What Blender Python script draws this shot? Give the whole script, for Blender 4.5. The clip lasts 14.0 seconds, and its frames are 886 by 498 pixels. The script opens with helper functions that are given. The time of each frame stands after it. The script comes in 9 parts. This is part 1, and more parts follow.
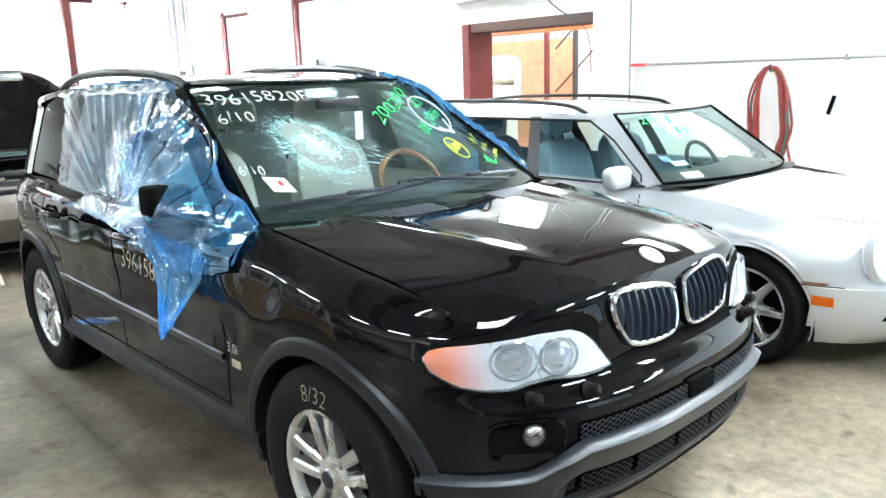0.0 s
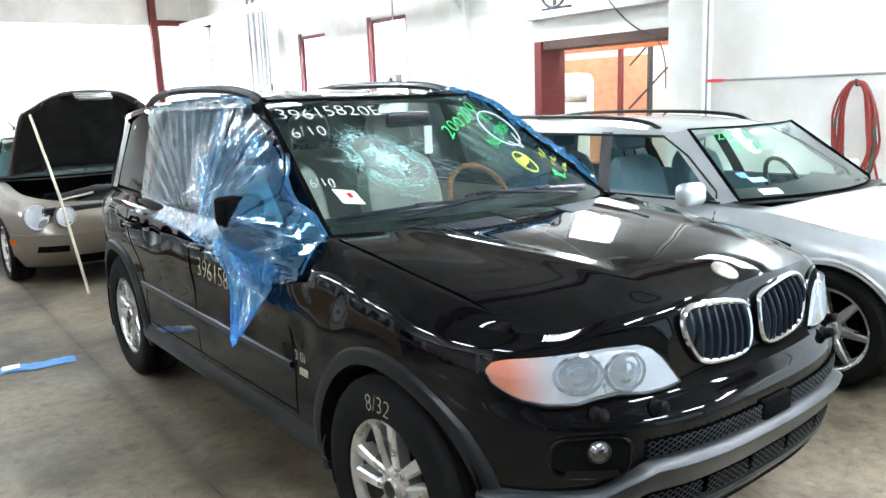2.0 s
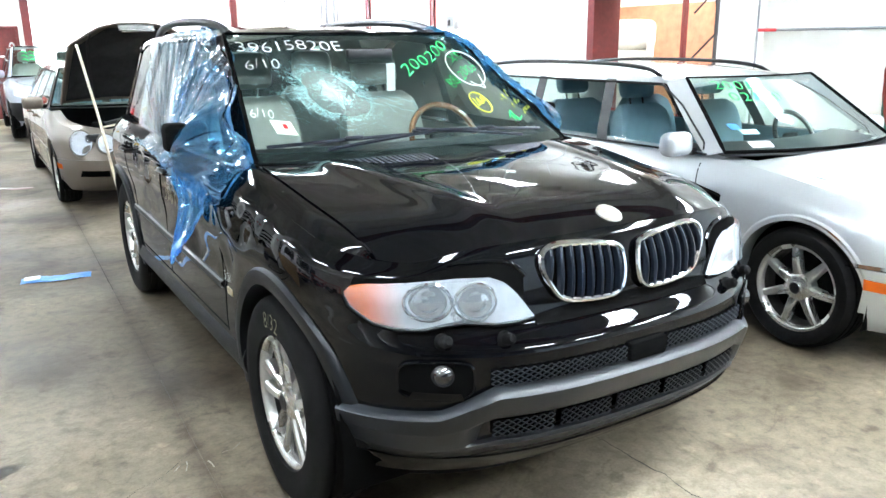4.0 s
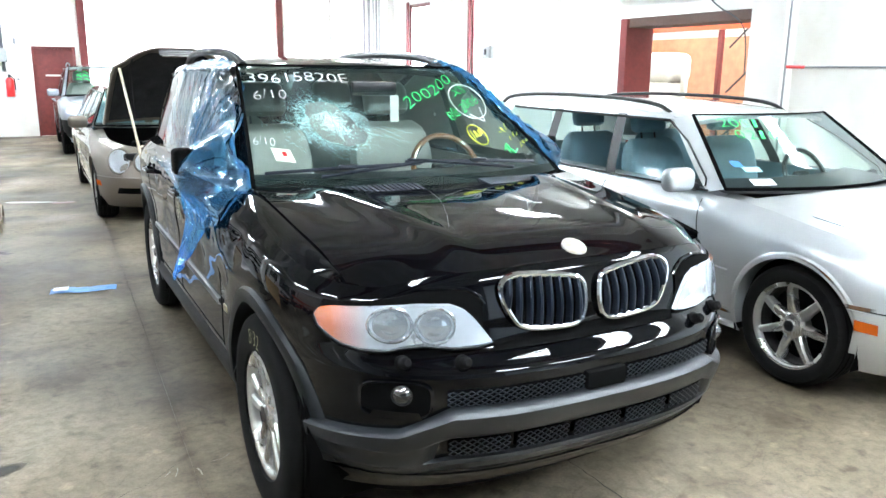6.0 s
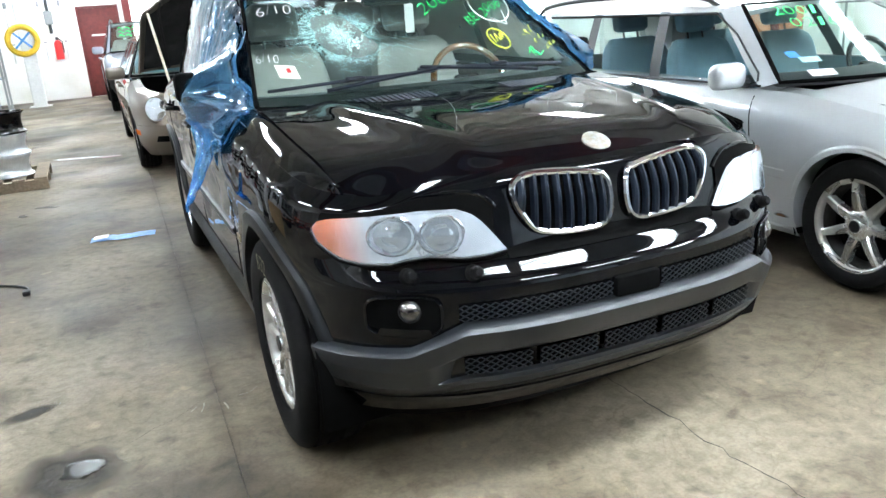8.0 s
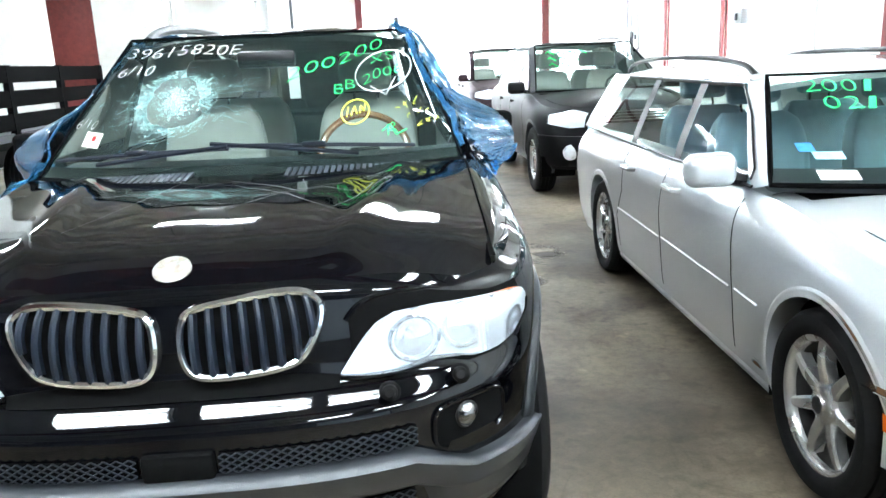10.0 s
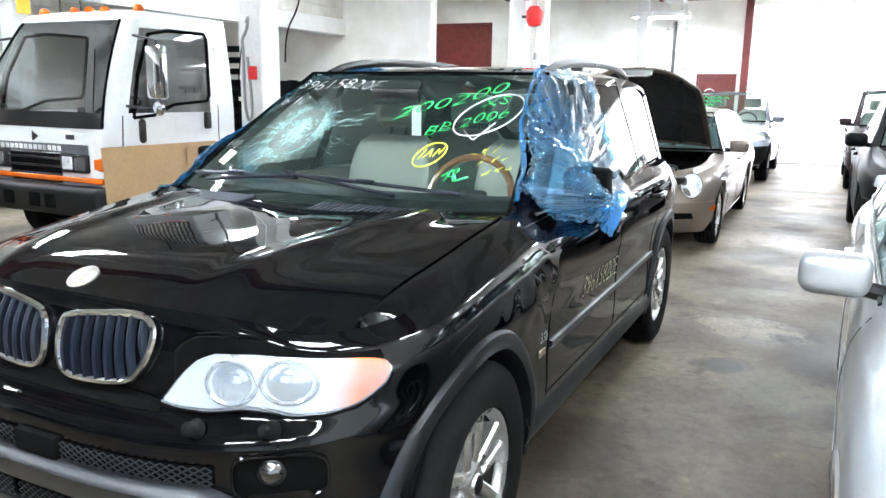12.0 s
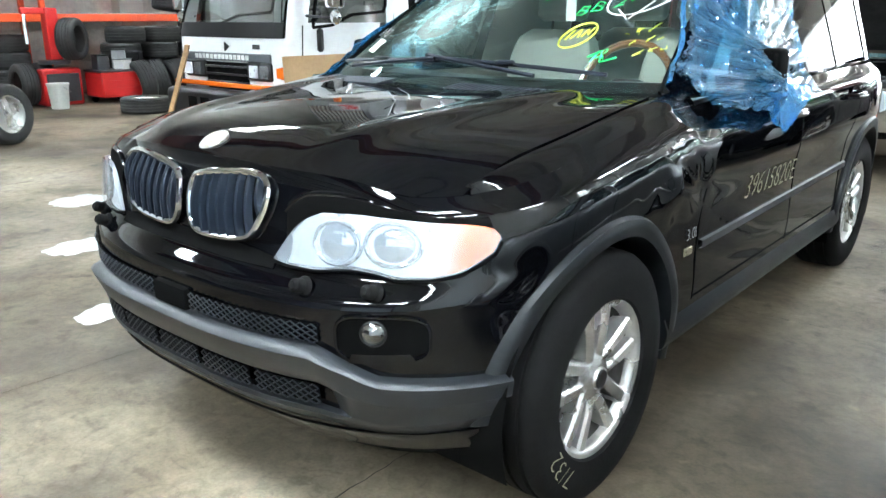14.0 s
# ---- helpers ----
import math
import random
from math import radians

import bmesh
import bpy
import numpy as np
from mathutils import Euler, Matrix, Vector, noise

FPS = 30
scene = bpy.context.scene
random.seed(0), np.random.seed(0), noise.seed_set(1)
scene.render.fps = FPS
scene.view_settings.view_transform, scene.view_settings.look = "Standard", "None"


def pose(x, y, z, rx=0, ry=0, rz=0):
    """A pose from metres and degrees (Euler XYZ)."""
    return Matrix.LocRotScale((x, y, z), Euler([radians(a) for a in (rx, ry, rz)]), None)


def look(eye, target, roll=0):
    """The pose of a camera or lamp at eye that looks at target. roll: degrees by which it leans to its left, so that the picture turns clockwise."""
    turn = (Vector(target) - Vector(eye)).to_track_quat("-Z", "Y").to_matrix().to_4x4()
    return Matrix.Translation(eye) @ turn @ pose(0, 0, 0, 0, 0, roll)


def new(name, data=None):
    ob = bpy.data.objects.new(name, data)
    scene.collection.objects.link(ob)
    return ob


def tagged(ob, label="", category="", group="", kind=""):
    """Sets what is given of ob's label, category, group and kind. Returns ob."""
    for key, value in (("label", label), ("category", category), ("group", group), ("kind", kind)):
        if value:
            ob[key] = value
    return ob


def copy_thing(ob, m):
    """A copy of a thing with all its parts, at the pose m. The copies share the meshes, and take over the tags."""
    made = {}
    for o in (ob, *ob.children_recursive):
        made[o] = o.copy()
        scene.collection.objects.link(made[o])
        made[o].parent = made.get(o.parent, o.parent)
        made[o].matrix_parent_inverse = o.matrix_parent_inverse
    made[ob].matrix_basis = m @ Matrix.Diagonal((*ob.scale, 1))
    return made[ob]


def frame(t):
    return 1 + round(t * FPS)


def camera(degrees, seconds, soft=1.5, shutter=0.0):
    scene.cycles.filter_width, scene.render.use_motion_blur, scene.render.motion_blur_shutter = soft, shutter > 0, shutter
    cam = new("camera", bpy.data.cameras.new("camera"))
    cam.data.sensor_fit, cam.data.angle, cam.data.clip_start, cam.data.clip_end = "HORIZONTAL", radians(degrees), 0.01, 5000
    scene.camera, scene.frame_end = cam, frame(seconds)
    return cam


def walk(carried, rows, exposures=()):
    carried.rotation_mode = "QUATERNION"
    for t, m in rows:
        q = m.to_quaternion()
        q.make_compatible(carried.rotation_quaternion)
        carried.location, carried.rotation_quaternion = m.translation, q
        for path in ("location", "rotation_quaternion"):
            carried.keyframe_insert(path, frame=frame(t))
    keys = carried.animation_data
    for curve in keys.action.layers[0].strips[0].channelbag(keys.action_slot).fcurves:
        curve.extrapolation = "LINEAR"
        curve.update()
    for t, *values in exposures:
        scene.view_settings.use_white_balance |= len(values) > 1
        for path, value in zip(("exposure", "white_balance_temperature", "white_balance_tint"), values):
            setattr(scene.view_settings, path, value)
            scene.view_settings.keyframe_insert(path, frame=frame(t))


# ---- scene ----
cam = camera(60.15, 14.0)
PATH = [
    (0.0, -2.119, -1.876, 1.604, 77.33, 1.85, -43.75),
    (0.5, -2.111, -1.902, 1.608, 79.11, 0.79, -41.44),
    (1.0, -2.113, -1.877, 1.598, 79.97, 0.90, -39.87),
    (1.5, -2.117, -1.872, 1.594, 80.15, 1.06, -38.38),
    (2.0, -2.109, -1.887, 1.583, 78.88, 2.15, -38.42),
    (2.5, -2.020, -1.963, 1.551, 76.41, 0.06, -38.13),
    (2.7, -1.958, -1.989, 1.538, 74.93, 2.60, -38.86),
    (4.8, -1.551, -2.480, 1.542, 74.92, 0.57, -27.59),
    (5.0, -1.528, -2.492, 1.573, 74.48, 2.49, -27.65),
    (5.5, -1.519, -2.530, 1.579, 76.33, -0.11, -28.89),
    (6.0, -1.533, -2.544, 1.579, 76.95, -0.57, -28.20),
    (6.5, -1.533, -2.514, 1.512, 78.37, -2.52, -28.35),
    (7.0, -1.552, -2.494, 1.420, 77.28, 0.53, -25.89),
    (7.5, -1.511, -2.494, 1.416, 74.96, 1.64, -22.32),
    (8.0, -1.315, -2.454, 1.423, 72.61, 3.88, -24.66),
    (8.5, -0.938, -2.318, 1.436, 71.56, 2.05, -27.57),
    (8.7, -0.783, -2.308, 1.429, 70.87, 4.02, -29.21),
    (10.8, 1.121, -2.271, 1.461, 78.26, 1.08, 11.32),
    (11.0, 1.207, -2.255, 1.452, 77.74, 1.71, 12.93),
    (11.5, 1.486, -2.074, 1.425, 78.00, -0.75, 19.41),
    (12.0, 1.710, -1.932, 1.516, 78.43, -0.92, 26.49),
    (12.5, 1.904, -1.848, 1.581, 82.56, -0.48, 34.07),
    (13.0, 1.938, -1.807, 1.540, 83.93, -0.31, 35.15),
    (13.5, 1.914, -1.798, 1.433, 77.65, -1.00, 36.59),
    (14.0, 1.816, -1.777, 1.344, 73.17, 0.04, 40.42),
]
EXPOSURE = [(0.0, 2.25, 6450, 11), (0.5, 1.93, 6450, 11), (1.5, 1.80, 6450, 12), (2.5, 1.90, 6450, 12), (5.0, 2.20, 6450, 12), (6.5, 1.88, 6450, 12), (7.5, 1.78, 6450, 12), (8.0, 1.88, 6450, 12), (8.5, 2.15, 6450, 12), (11.0, 2.18, 6400, 10), (12.0, 1.95, 6550, 14), (12.5, 1.92, 6950, 19), (13.0, 1.83, 6800, 18), (13.5, 1.85, 6500, 10), (14.0, 2.08, 6450, 9)]
walk(cam, [(t, pose(*p)) for t, *p in PATH], EXPOSURE)

# ---- light ----
world = bpy.data.worlds.new("day")
scene.world = world
world.use_nodes = True
sky = world.node_tree.nodes.new("ShaderNodeTexSky")
sky.sky_type, sky.sun_disc, sky.sun_elevation, sky.sun_rotation = "NISHITA", False, radians(40), radians(20)
world.node_tree.nodes["Background"].inputs["Strength"].default_value = 0.12
world.node_tree.links.new(sky.outputs[0], world.node_tree.nodes["Background"].inputs["Color"])


def area(name, eye, target, sx, sy, watts, col=(1, 1, 1)):
    la = bpy.data.lights.new(name, "AREA")
    la.shape, la.size, la.size_y, la.energy, la.color = "RECTANGLE", sx, sy, watts, col
    ob = new(name, la)
    ob.matrix_basis = look(eye, target)
    return ob


sun = bpy.data.lights.new("sun", "SUN")
sun.energy, sun.angle, sun.color = 2.5, radians(0.5), (1.0, 0.96, 0.90)
new("sun", sun).matrix_basis = look((6, 30, 24), (0, 0, 0))
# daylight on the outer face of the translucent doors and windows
area("daylight_door", (2.2, 18.6, 1.85), (2.2, 10, 1.85), 4.5, 3.6, 500, (0.95, 0.98, 1.0))
area("daylight_door_narrow", (5.3, 18.6, 1.85), (5.3, 10, 1.85), 1.2, 3.6, 110, (0.95, 0.98, 1.0))
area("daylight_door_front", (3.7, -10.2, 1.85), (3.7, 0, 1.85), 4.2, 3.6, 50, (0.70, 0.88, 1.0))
# added light through a supposed side door, brightens the front right
area("daylight_door_side", (6.7, -3.55, 1.75), (0, -3.55, 1.75), 4.0, 3.4, 40, (0.80, 0.96, 1.0))
area("daylight_window", (6.34, 9.86, 2.0), (5, 9.86, 2.0), 1.1, 2.1, 90, (0.95, 0.98, 1.0))
area("daylight_window_far", (6.34, 12.6, 2.0), (5, 12.6, 2.0), 1.0, 2.0, 80, (0.95, 0.98, 1.0))
area("daylight_window_high", (6.34, 4.85, 3.3), (5, 4.85, 3.3), 1.0, 1.1, 60, (0.95, 0.98, 1.0))


# ---- small helpers ----
def clamp(v, a=0.0, b=1.0):
    return max(a, min(b, v))


def mix(a, b, t):
    return a + (b - a) * t


def curve_of(*pts):
    """A smooth monotone curve through (x, y) pairs."""
    xs, ys = [p[0] for p in pts], [p[1] for p in pts]
    n = len(xs)
    d = [(ys[i + 1] - ys[i]) / (xs[i + 1] - xs[i]) for i in range(n - 1)]
    m = [d[0]] + [0 if d[i - 1] * d[i] <= 0 else 2 * d[i - 1] * d[i] / (d[i - 1] + d[i]) for i in range(1, n - 1)] + [d[-1]]

    def f(x):
        if x <= xs[0]:
            return ys[0]
        if x >= xs[-1]:
            return ys[-1]
        i = max(k for k in range(n - 1) if xs[k] <= x)
        h = xs[i + 1] - xs[i]
        t = (x - xs[i]) / h
        return (ys[i] * (1 + 2 * t) * (1 - t) ** 2 + m[i] * h * t * (1 - t) ** 2 + ys[i + 1] * t * t * (3 - 2 * t) + m[i + 1] * h * t * t * (t - 1))
    return f


def along(poly, u):
    """The point at the share u of a polyline's length."""
    pts = [Vector(p) for p in poly]
    seg = [(b - a).length for a, b in zip(pts, pts[1:])]
    want = clamp(u) * sum(seg)
    for a, b, s in zip(pts, pts[1:], seg):
        if want <= s and s > 0:
            return a.lerp(b, want / s)
        want -= s
    return pts[-1]


def smooth_loop(poly, rounds=2, closed=True):
    """Corner cutting."""
    pts = [Vector(p) for p in poly]
    for _ in range(rounds):
        out, n = [], len(pts)
        for i in range(n if closed else n - 1):
            a, b = pts[i], pts[(i + 1) % n]
            out += [a.lerp(b, 0.25), a.lerp(b, 0.75)]
        if not closed:
            out = [pts[0]] + out + [pts[-1]]
        pts = out
    return pts


def part(name, bm, material, parent=None, label="", smooth=True):
    """Links a bmesh or a mesh as one mesh object under its thing."""
    if isinstance(bm, bmesh.types.BMesh):
        me = bpy.data.meshes.new(name)
        bm.normal_update()
        bm.to_mesh(me)
        bm.free()
    else:
        me = bm
    if material is not None and not me.materials:
        me.materials.append(material)
    if smooth:
        me.polygons.foreach_set("use_smooth", [True] * len(me.polygons))
        me.set_sharp_from_angle(angle=radians(38))
    ob = new(name, me)
    if parent is not None:
        ob.parent = parent
    if label:
        tagged(ob, label)
    return ob


def thing(name, label, category, group="", m=None):
    ob = new(name)
    ob.empty_display_size = 0.2
    if m is not None:
        ob.matrix_basis = m
    return tagged(ob, label, category, group)


def box(bm, lo, hi, bevel=0.0, m=None, seg=1):
    lo, hi = Vector(lo), Vector(hi)
    g = bmesh.ops.create_cube(bm, size=1.0, matrix=Matrix.Translation((lo + hi) / 2) @ Matrix.Diagonal((*(hi - lo), 1)))
    vs = g["verts"]
    if bevel:
        es = list({e for v in vs for e in v.link_edges})
        r = bmesh.ops.bevel(bm, geom=es, offset=bevel, segments=seg, profile=0.5, affect="EDGES")
        vs = list({v for f in r["faces"] for v in f.verts} | {v for v in vs if v.is_valid})
    if m is not None:
        bmesh.ops.transform(bm, matrix=m, verts=vs)
    return bm


def boxed(lo, hi, bevel=0.0, m=None, seg=1):
    return box(bmesh.new(), lo, hi, bevel, m, seg)


def grid(bm, rows, closed_u=False, closed_v=False):
    """Faces between rows of points."""
    vs = [[bm.verts.new(p) for p in row] for row in rows]
    nr, nc = len(vs), len(vs[0])
    for i in range(nr if closed_v else nr - 1):
        for j in range(nc if closed_u else nc - 1):
            q = [vs[i][j], vs[i][(j + 1) % nc], vs[(i + 1) % nr][(j + 1) % nc], vs[(i + 1) % nr][j]]
            q = list(dict.fromkeys(q))
            if len(q) > 2:
                try:
                    bm.faces.new(q)
                except ValueError:
                    pass
    return vs


def tube(bm, pts, r, n=8, closed=False, caps=True, flat=1.0):
    """A round bar along points; r may be a list. flat squeezes it along its binormal."""
    pts = [Vector(p) for p in pts]
    k = len(pts)
    rs = r if isinstance(r, (list, tuple)) else [r] * k
    rows, up = [], None
    for i, p in enumerate(pts):
        a = pts[(i - 1) % k] if closed or i > 0 else p
        b = pts[(i + 1) % k] if closed or i < k - 1 else p
        d = (b - a).normalized() if (b - a).length > 1e-9 else Vector((0, 0, 1))
        if up is None:
            up = d.orthogonal().normalized()
        up = (up - d * up.dot(d))
        up = up.normalized() if up.length > 1e-6 else d.orthogonal().normalized()
        side = d.cross(up)
        rows.append([p + (up * math.cos(t) + side * math.sin(t) * flat) * rs[i] for t in [2 * math.pi * j / n for j in range(n)]])
    vs = grid(bm, rows, closed_u=True, closed_v=closed)
    if caps and not closed:
        bm.faces.new(list(reversed(vs[0])))
        bm.faces.new(vs[-1])
    return bm


def lathe(bm, prof, n=32, m=None, closed=False):
    """Turns (radius, height) pairs round the z axis."""
    rows = [[Vector((r * math.cos(t), r * math.sin(t), h)) for t in [2 * math.pi * j / n for j in range(n)]] for r, h in prof]
    if m is not None:
        rows = [[m @ p for p in row] for row in rows]
    grid(bm, rows, closed_u=True, closed_v=closed)
    return bm


def sheet(bm, f, nu, nv, u0=0.0, u1=1.0, v0=0.0, v1=1.0):
    """A grid of points f(u, v)."""
    grid(bm, [[Vector(f(mix(u0, u1, i / nu), mix(v0, v1, j / nv))) for i in range(nu + 1)] for j in range(nv + 1)])
    return bm


def thicken(bm, t):
    """Gives an open sheet a thickness t against its normals."""
    bm.normal_update()
    bmesh.ops.solidify(bm, geom=bm.faces[:], thickness=t)
    return bm


def text_mesh(body, size=0.1, shear=0.0, depth=0.0):
    cu = bpy.data.curves.new("writing", "FONT")
    cu.body, cu.size, cu.shear, cu.extrude, cu.resolution_u = body, size, shear, depth, 3
    cu.offset = -0.019 * size
    ob = bpy.data.objects.new("writing", cu)
    scene.collection.objects.link(ob)
    me = bpy.data.meshes.new_from_object(ob.evaluated_get(bpy.context.evaluated_depsgraph_get()))
    bpy.data.objects.remove(ob)
    bpy.data.curves.remove(cu)
    return me


# ---- materials ----
def surf(name, col, rough=0.5, metal=0.0, var=0.15, big=1.5, fine=30.0, bump=0.0, bump_scale=60.0, coat=0.0, rvar=0.1, spec=0.5, tint=None, rnd=0.0):
    """A painted, moulded or cast surface: colour varied at two scales, uneven gloss, fine relief."""
    m = bpy.data.materials.new(name)
    m.use_nodes = True
    nt = m.node_tree
    N, L = nt.nodes, nt.links
    p = N["Principled BSDF"]
    tc = N.new("ShaderNodeTexCoord")

    def noise_at(scale, detail=4.0):
        n = N.new("ShaderNodeTexNoise")
        n.inputs["Scale"].default_value, n.inputs["Detail"].default_value = scale, detail
        L.new(tc.outputs["Object"], n.inputs["Vector"])
        return n
    a, b = noise_at(big, 5), noise_at(fine, 3)
    add = N.new("ShaderNodeMath")
    add.operation = "ADD"
    L.new(a.outputs["Fac"], add.inputs[0])
    L.new(b.outputs["Fac"], add.inputs[1])
    ramp = N.new("ShaderNodeMapRange")
    ramp.inputs["From Min"].default_value, ramp.inputs["From Max"].default_value = 0.7, 1.3
    L.new(add.outputs[0], ramp.inputs["Value"])
    cm = N.new("ShaderNodeMix")
    cm.data_type = "RGBA"
    dark = tint or tuple(c * (1 - var) for c in col)
    cm.inputs["A"].default_value = (*dark, 1)
    cm.inputs["B"].default_value = (*[min(1, c * (1 + var * 0.6)) for c in col], 1)
    L.new(ramp.outputs["Result"], cm.inputs["Factor"])
    out = cm.outputs["Result"]
    if rnd:
        oi = N.new("ShaderNodeObjectInfo")
        hsv = N.new("ShaderNodeHueSaturation")
        mr = N.new("ShaderNodeMapRange")
        mr.inputs["To Min"].default_value, mr.inputs["To Max"].default_value = 1 - rnd, 1 + rnd
        L.new(oi.outputs["Random"], mr.inputs["Value"])
        L.new(mr.outputs["Result"], hsv.inputs["Value"])
        L.new(out, hsv.inputs["Color"])
        out = hsv.outputs["Color"]
    L.new(out, p.inputs["Base Color"])
    rr = N.new("ShaderNodeMapRange")
    rr.inputs["To Min"].default_value, rr.inputs["To Max"].default_value = max(0.02, rough - rvar), min(1, rough + rvar)
    L.new(a.outputs["Fac"], rr.inputs["Value"])
    L.new(rr.outputs["Result"], p.inputs["Roughness"])
    p.inputs["Metallic"].default_value = metal
    p.inputs["Specular IOR Level"].default_value = spec
    if coat:
        p.inputs["Coat Weight"].default_value, p.inputs["Coat Roughness"].default_value = coat, 0.03
    if bump:
        c = noise_at(bump_scale, 4)
        bp = N.new("ShaderNodeBump")
        bp.inputs["Strength"].default_value, bp.inputs["Distance"].default_value = bump, 0.01
        L.new(c.outputs["Fac"], bp.inputs["Height"])
        L.new(bp.outputs["Normal"], p.inputs["Normal"])
    return m


def clear(name, col, gloss=0.08, rough=0.02, haze=0.0, haze_col=(0.8, 0.8, 0.8), ior=1.45, back=0.0):
    """A thin clear pane or film: see-through tint, Fresnel gloss, and a share of milky haze."""
    m = bpy.data.materials.new(name)
    m.use_nodes = True
    N, L = m.node_tree.nodes, m.node_tree.links
    N.remove(N["Principled BSDF"])
    out = N["Material Output"]
    tr, gl, mx = N.new("ShaderNodeBsdfTransparent"), N.new("ShaderNodeBsdfGlossy"), N.new("ShaderNodeMixShader")
    tr.inputs["Color"].default_value = (*col, 1)
    gl.inputs["Roughness"].default_value = rough
    fr = N.new("ShaderNodeFresnel")
    fr.inputs["IOR"].default_value = ior
    ad = N.new("ShaderNodeMath")
    ad.operation = "ADD"
    ad.use_clamp = True
    ad.inputs[1].default_value = gloss
    L.new(fr.outputs[0], ad.inputs[0])
    L.new(ad.outputs[0], mx.inputs["Fac"])
    L.new(tr.outputs[0], mx.inputs[1])
    L.new(gl.outputs[0], mx.inputs[2])
    last = mx
    if haze:
        df, m2 = N.new("ShaderNodeBsdfDiffuse"), N.new("ShaderNodeMixShader")
        df.inputs["Color"].default_value = (*haze_col, 1)
        tc, nz, mr = N.new("ShaderNodeTexCoord"), N.new("ShaderNodeTexNoise"), N.new("ShaderNodeMapRange")
        nz.inputs["Scale"].default_value, nz.inputs["Detail"].default_value = 9.0, 5.0
        L.new(tc.outputs["Object"], nz.inputs["Vector"])
        mr.inputs["From Min"].default_value, mr.inputs["From Max"].default_value = 0.3, 0.7
        mr.inputs["To Min"].default_value, mr.inputs["To Max"].default_value = haze * 0.8, min(1, haze * 1.2)
        L.new(nz.outputs["Fac"], mr.inputs["Value"])
        L.new(mr.outputs["Result"], m2.inputs["Fac"])
        L.new(mx.outputs[0], m2.inputs[1])
        body = df
        if back:
            body, tl = N.new("ShaderNodeMixShader"), N.new("ShaderNodeBsdfTranslucent")
            tl.inputs["Color"].default_value = (*haze_col, 1)
            body.inputs["Fac"].default_value = back
            L.new(df.outputs[0], body.inputs[1])
            L.new(tl.outputs[0], body.inputs[2])
        L.new(body.outputs[0], m2.inputs[2])
        last = m2
    L.new(last.outputs[0], out.inputs["Surface"])
    return m


def glow(name, col, strength):
    m = bpy.data.materials.new(name)
    m.use_nodes = True
    N, L = m.node_tree.nodes, m.node_tree.links
    N.remove(N["Principled BSDF"])
    e = N.new("ShaderNodeEmission")
    e.inputs["Color"].default_value, e.inputs["Strength"].default_value = (*col, 1), strength
    L.new(e.outputs[0], N["Material Output"].inputs["Surface"])
    return m


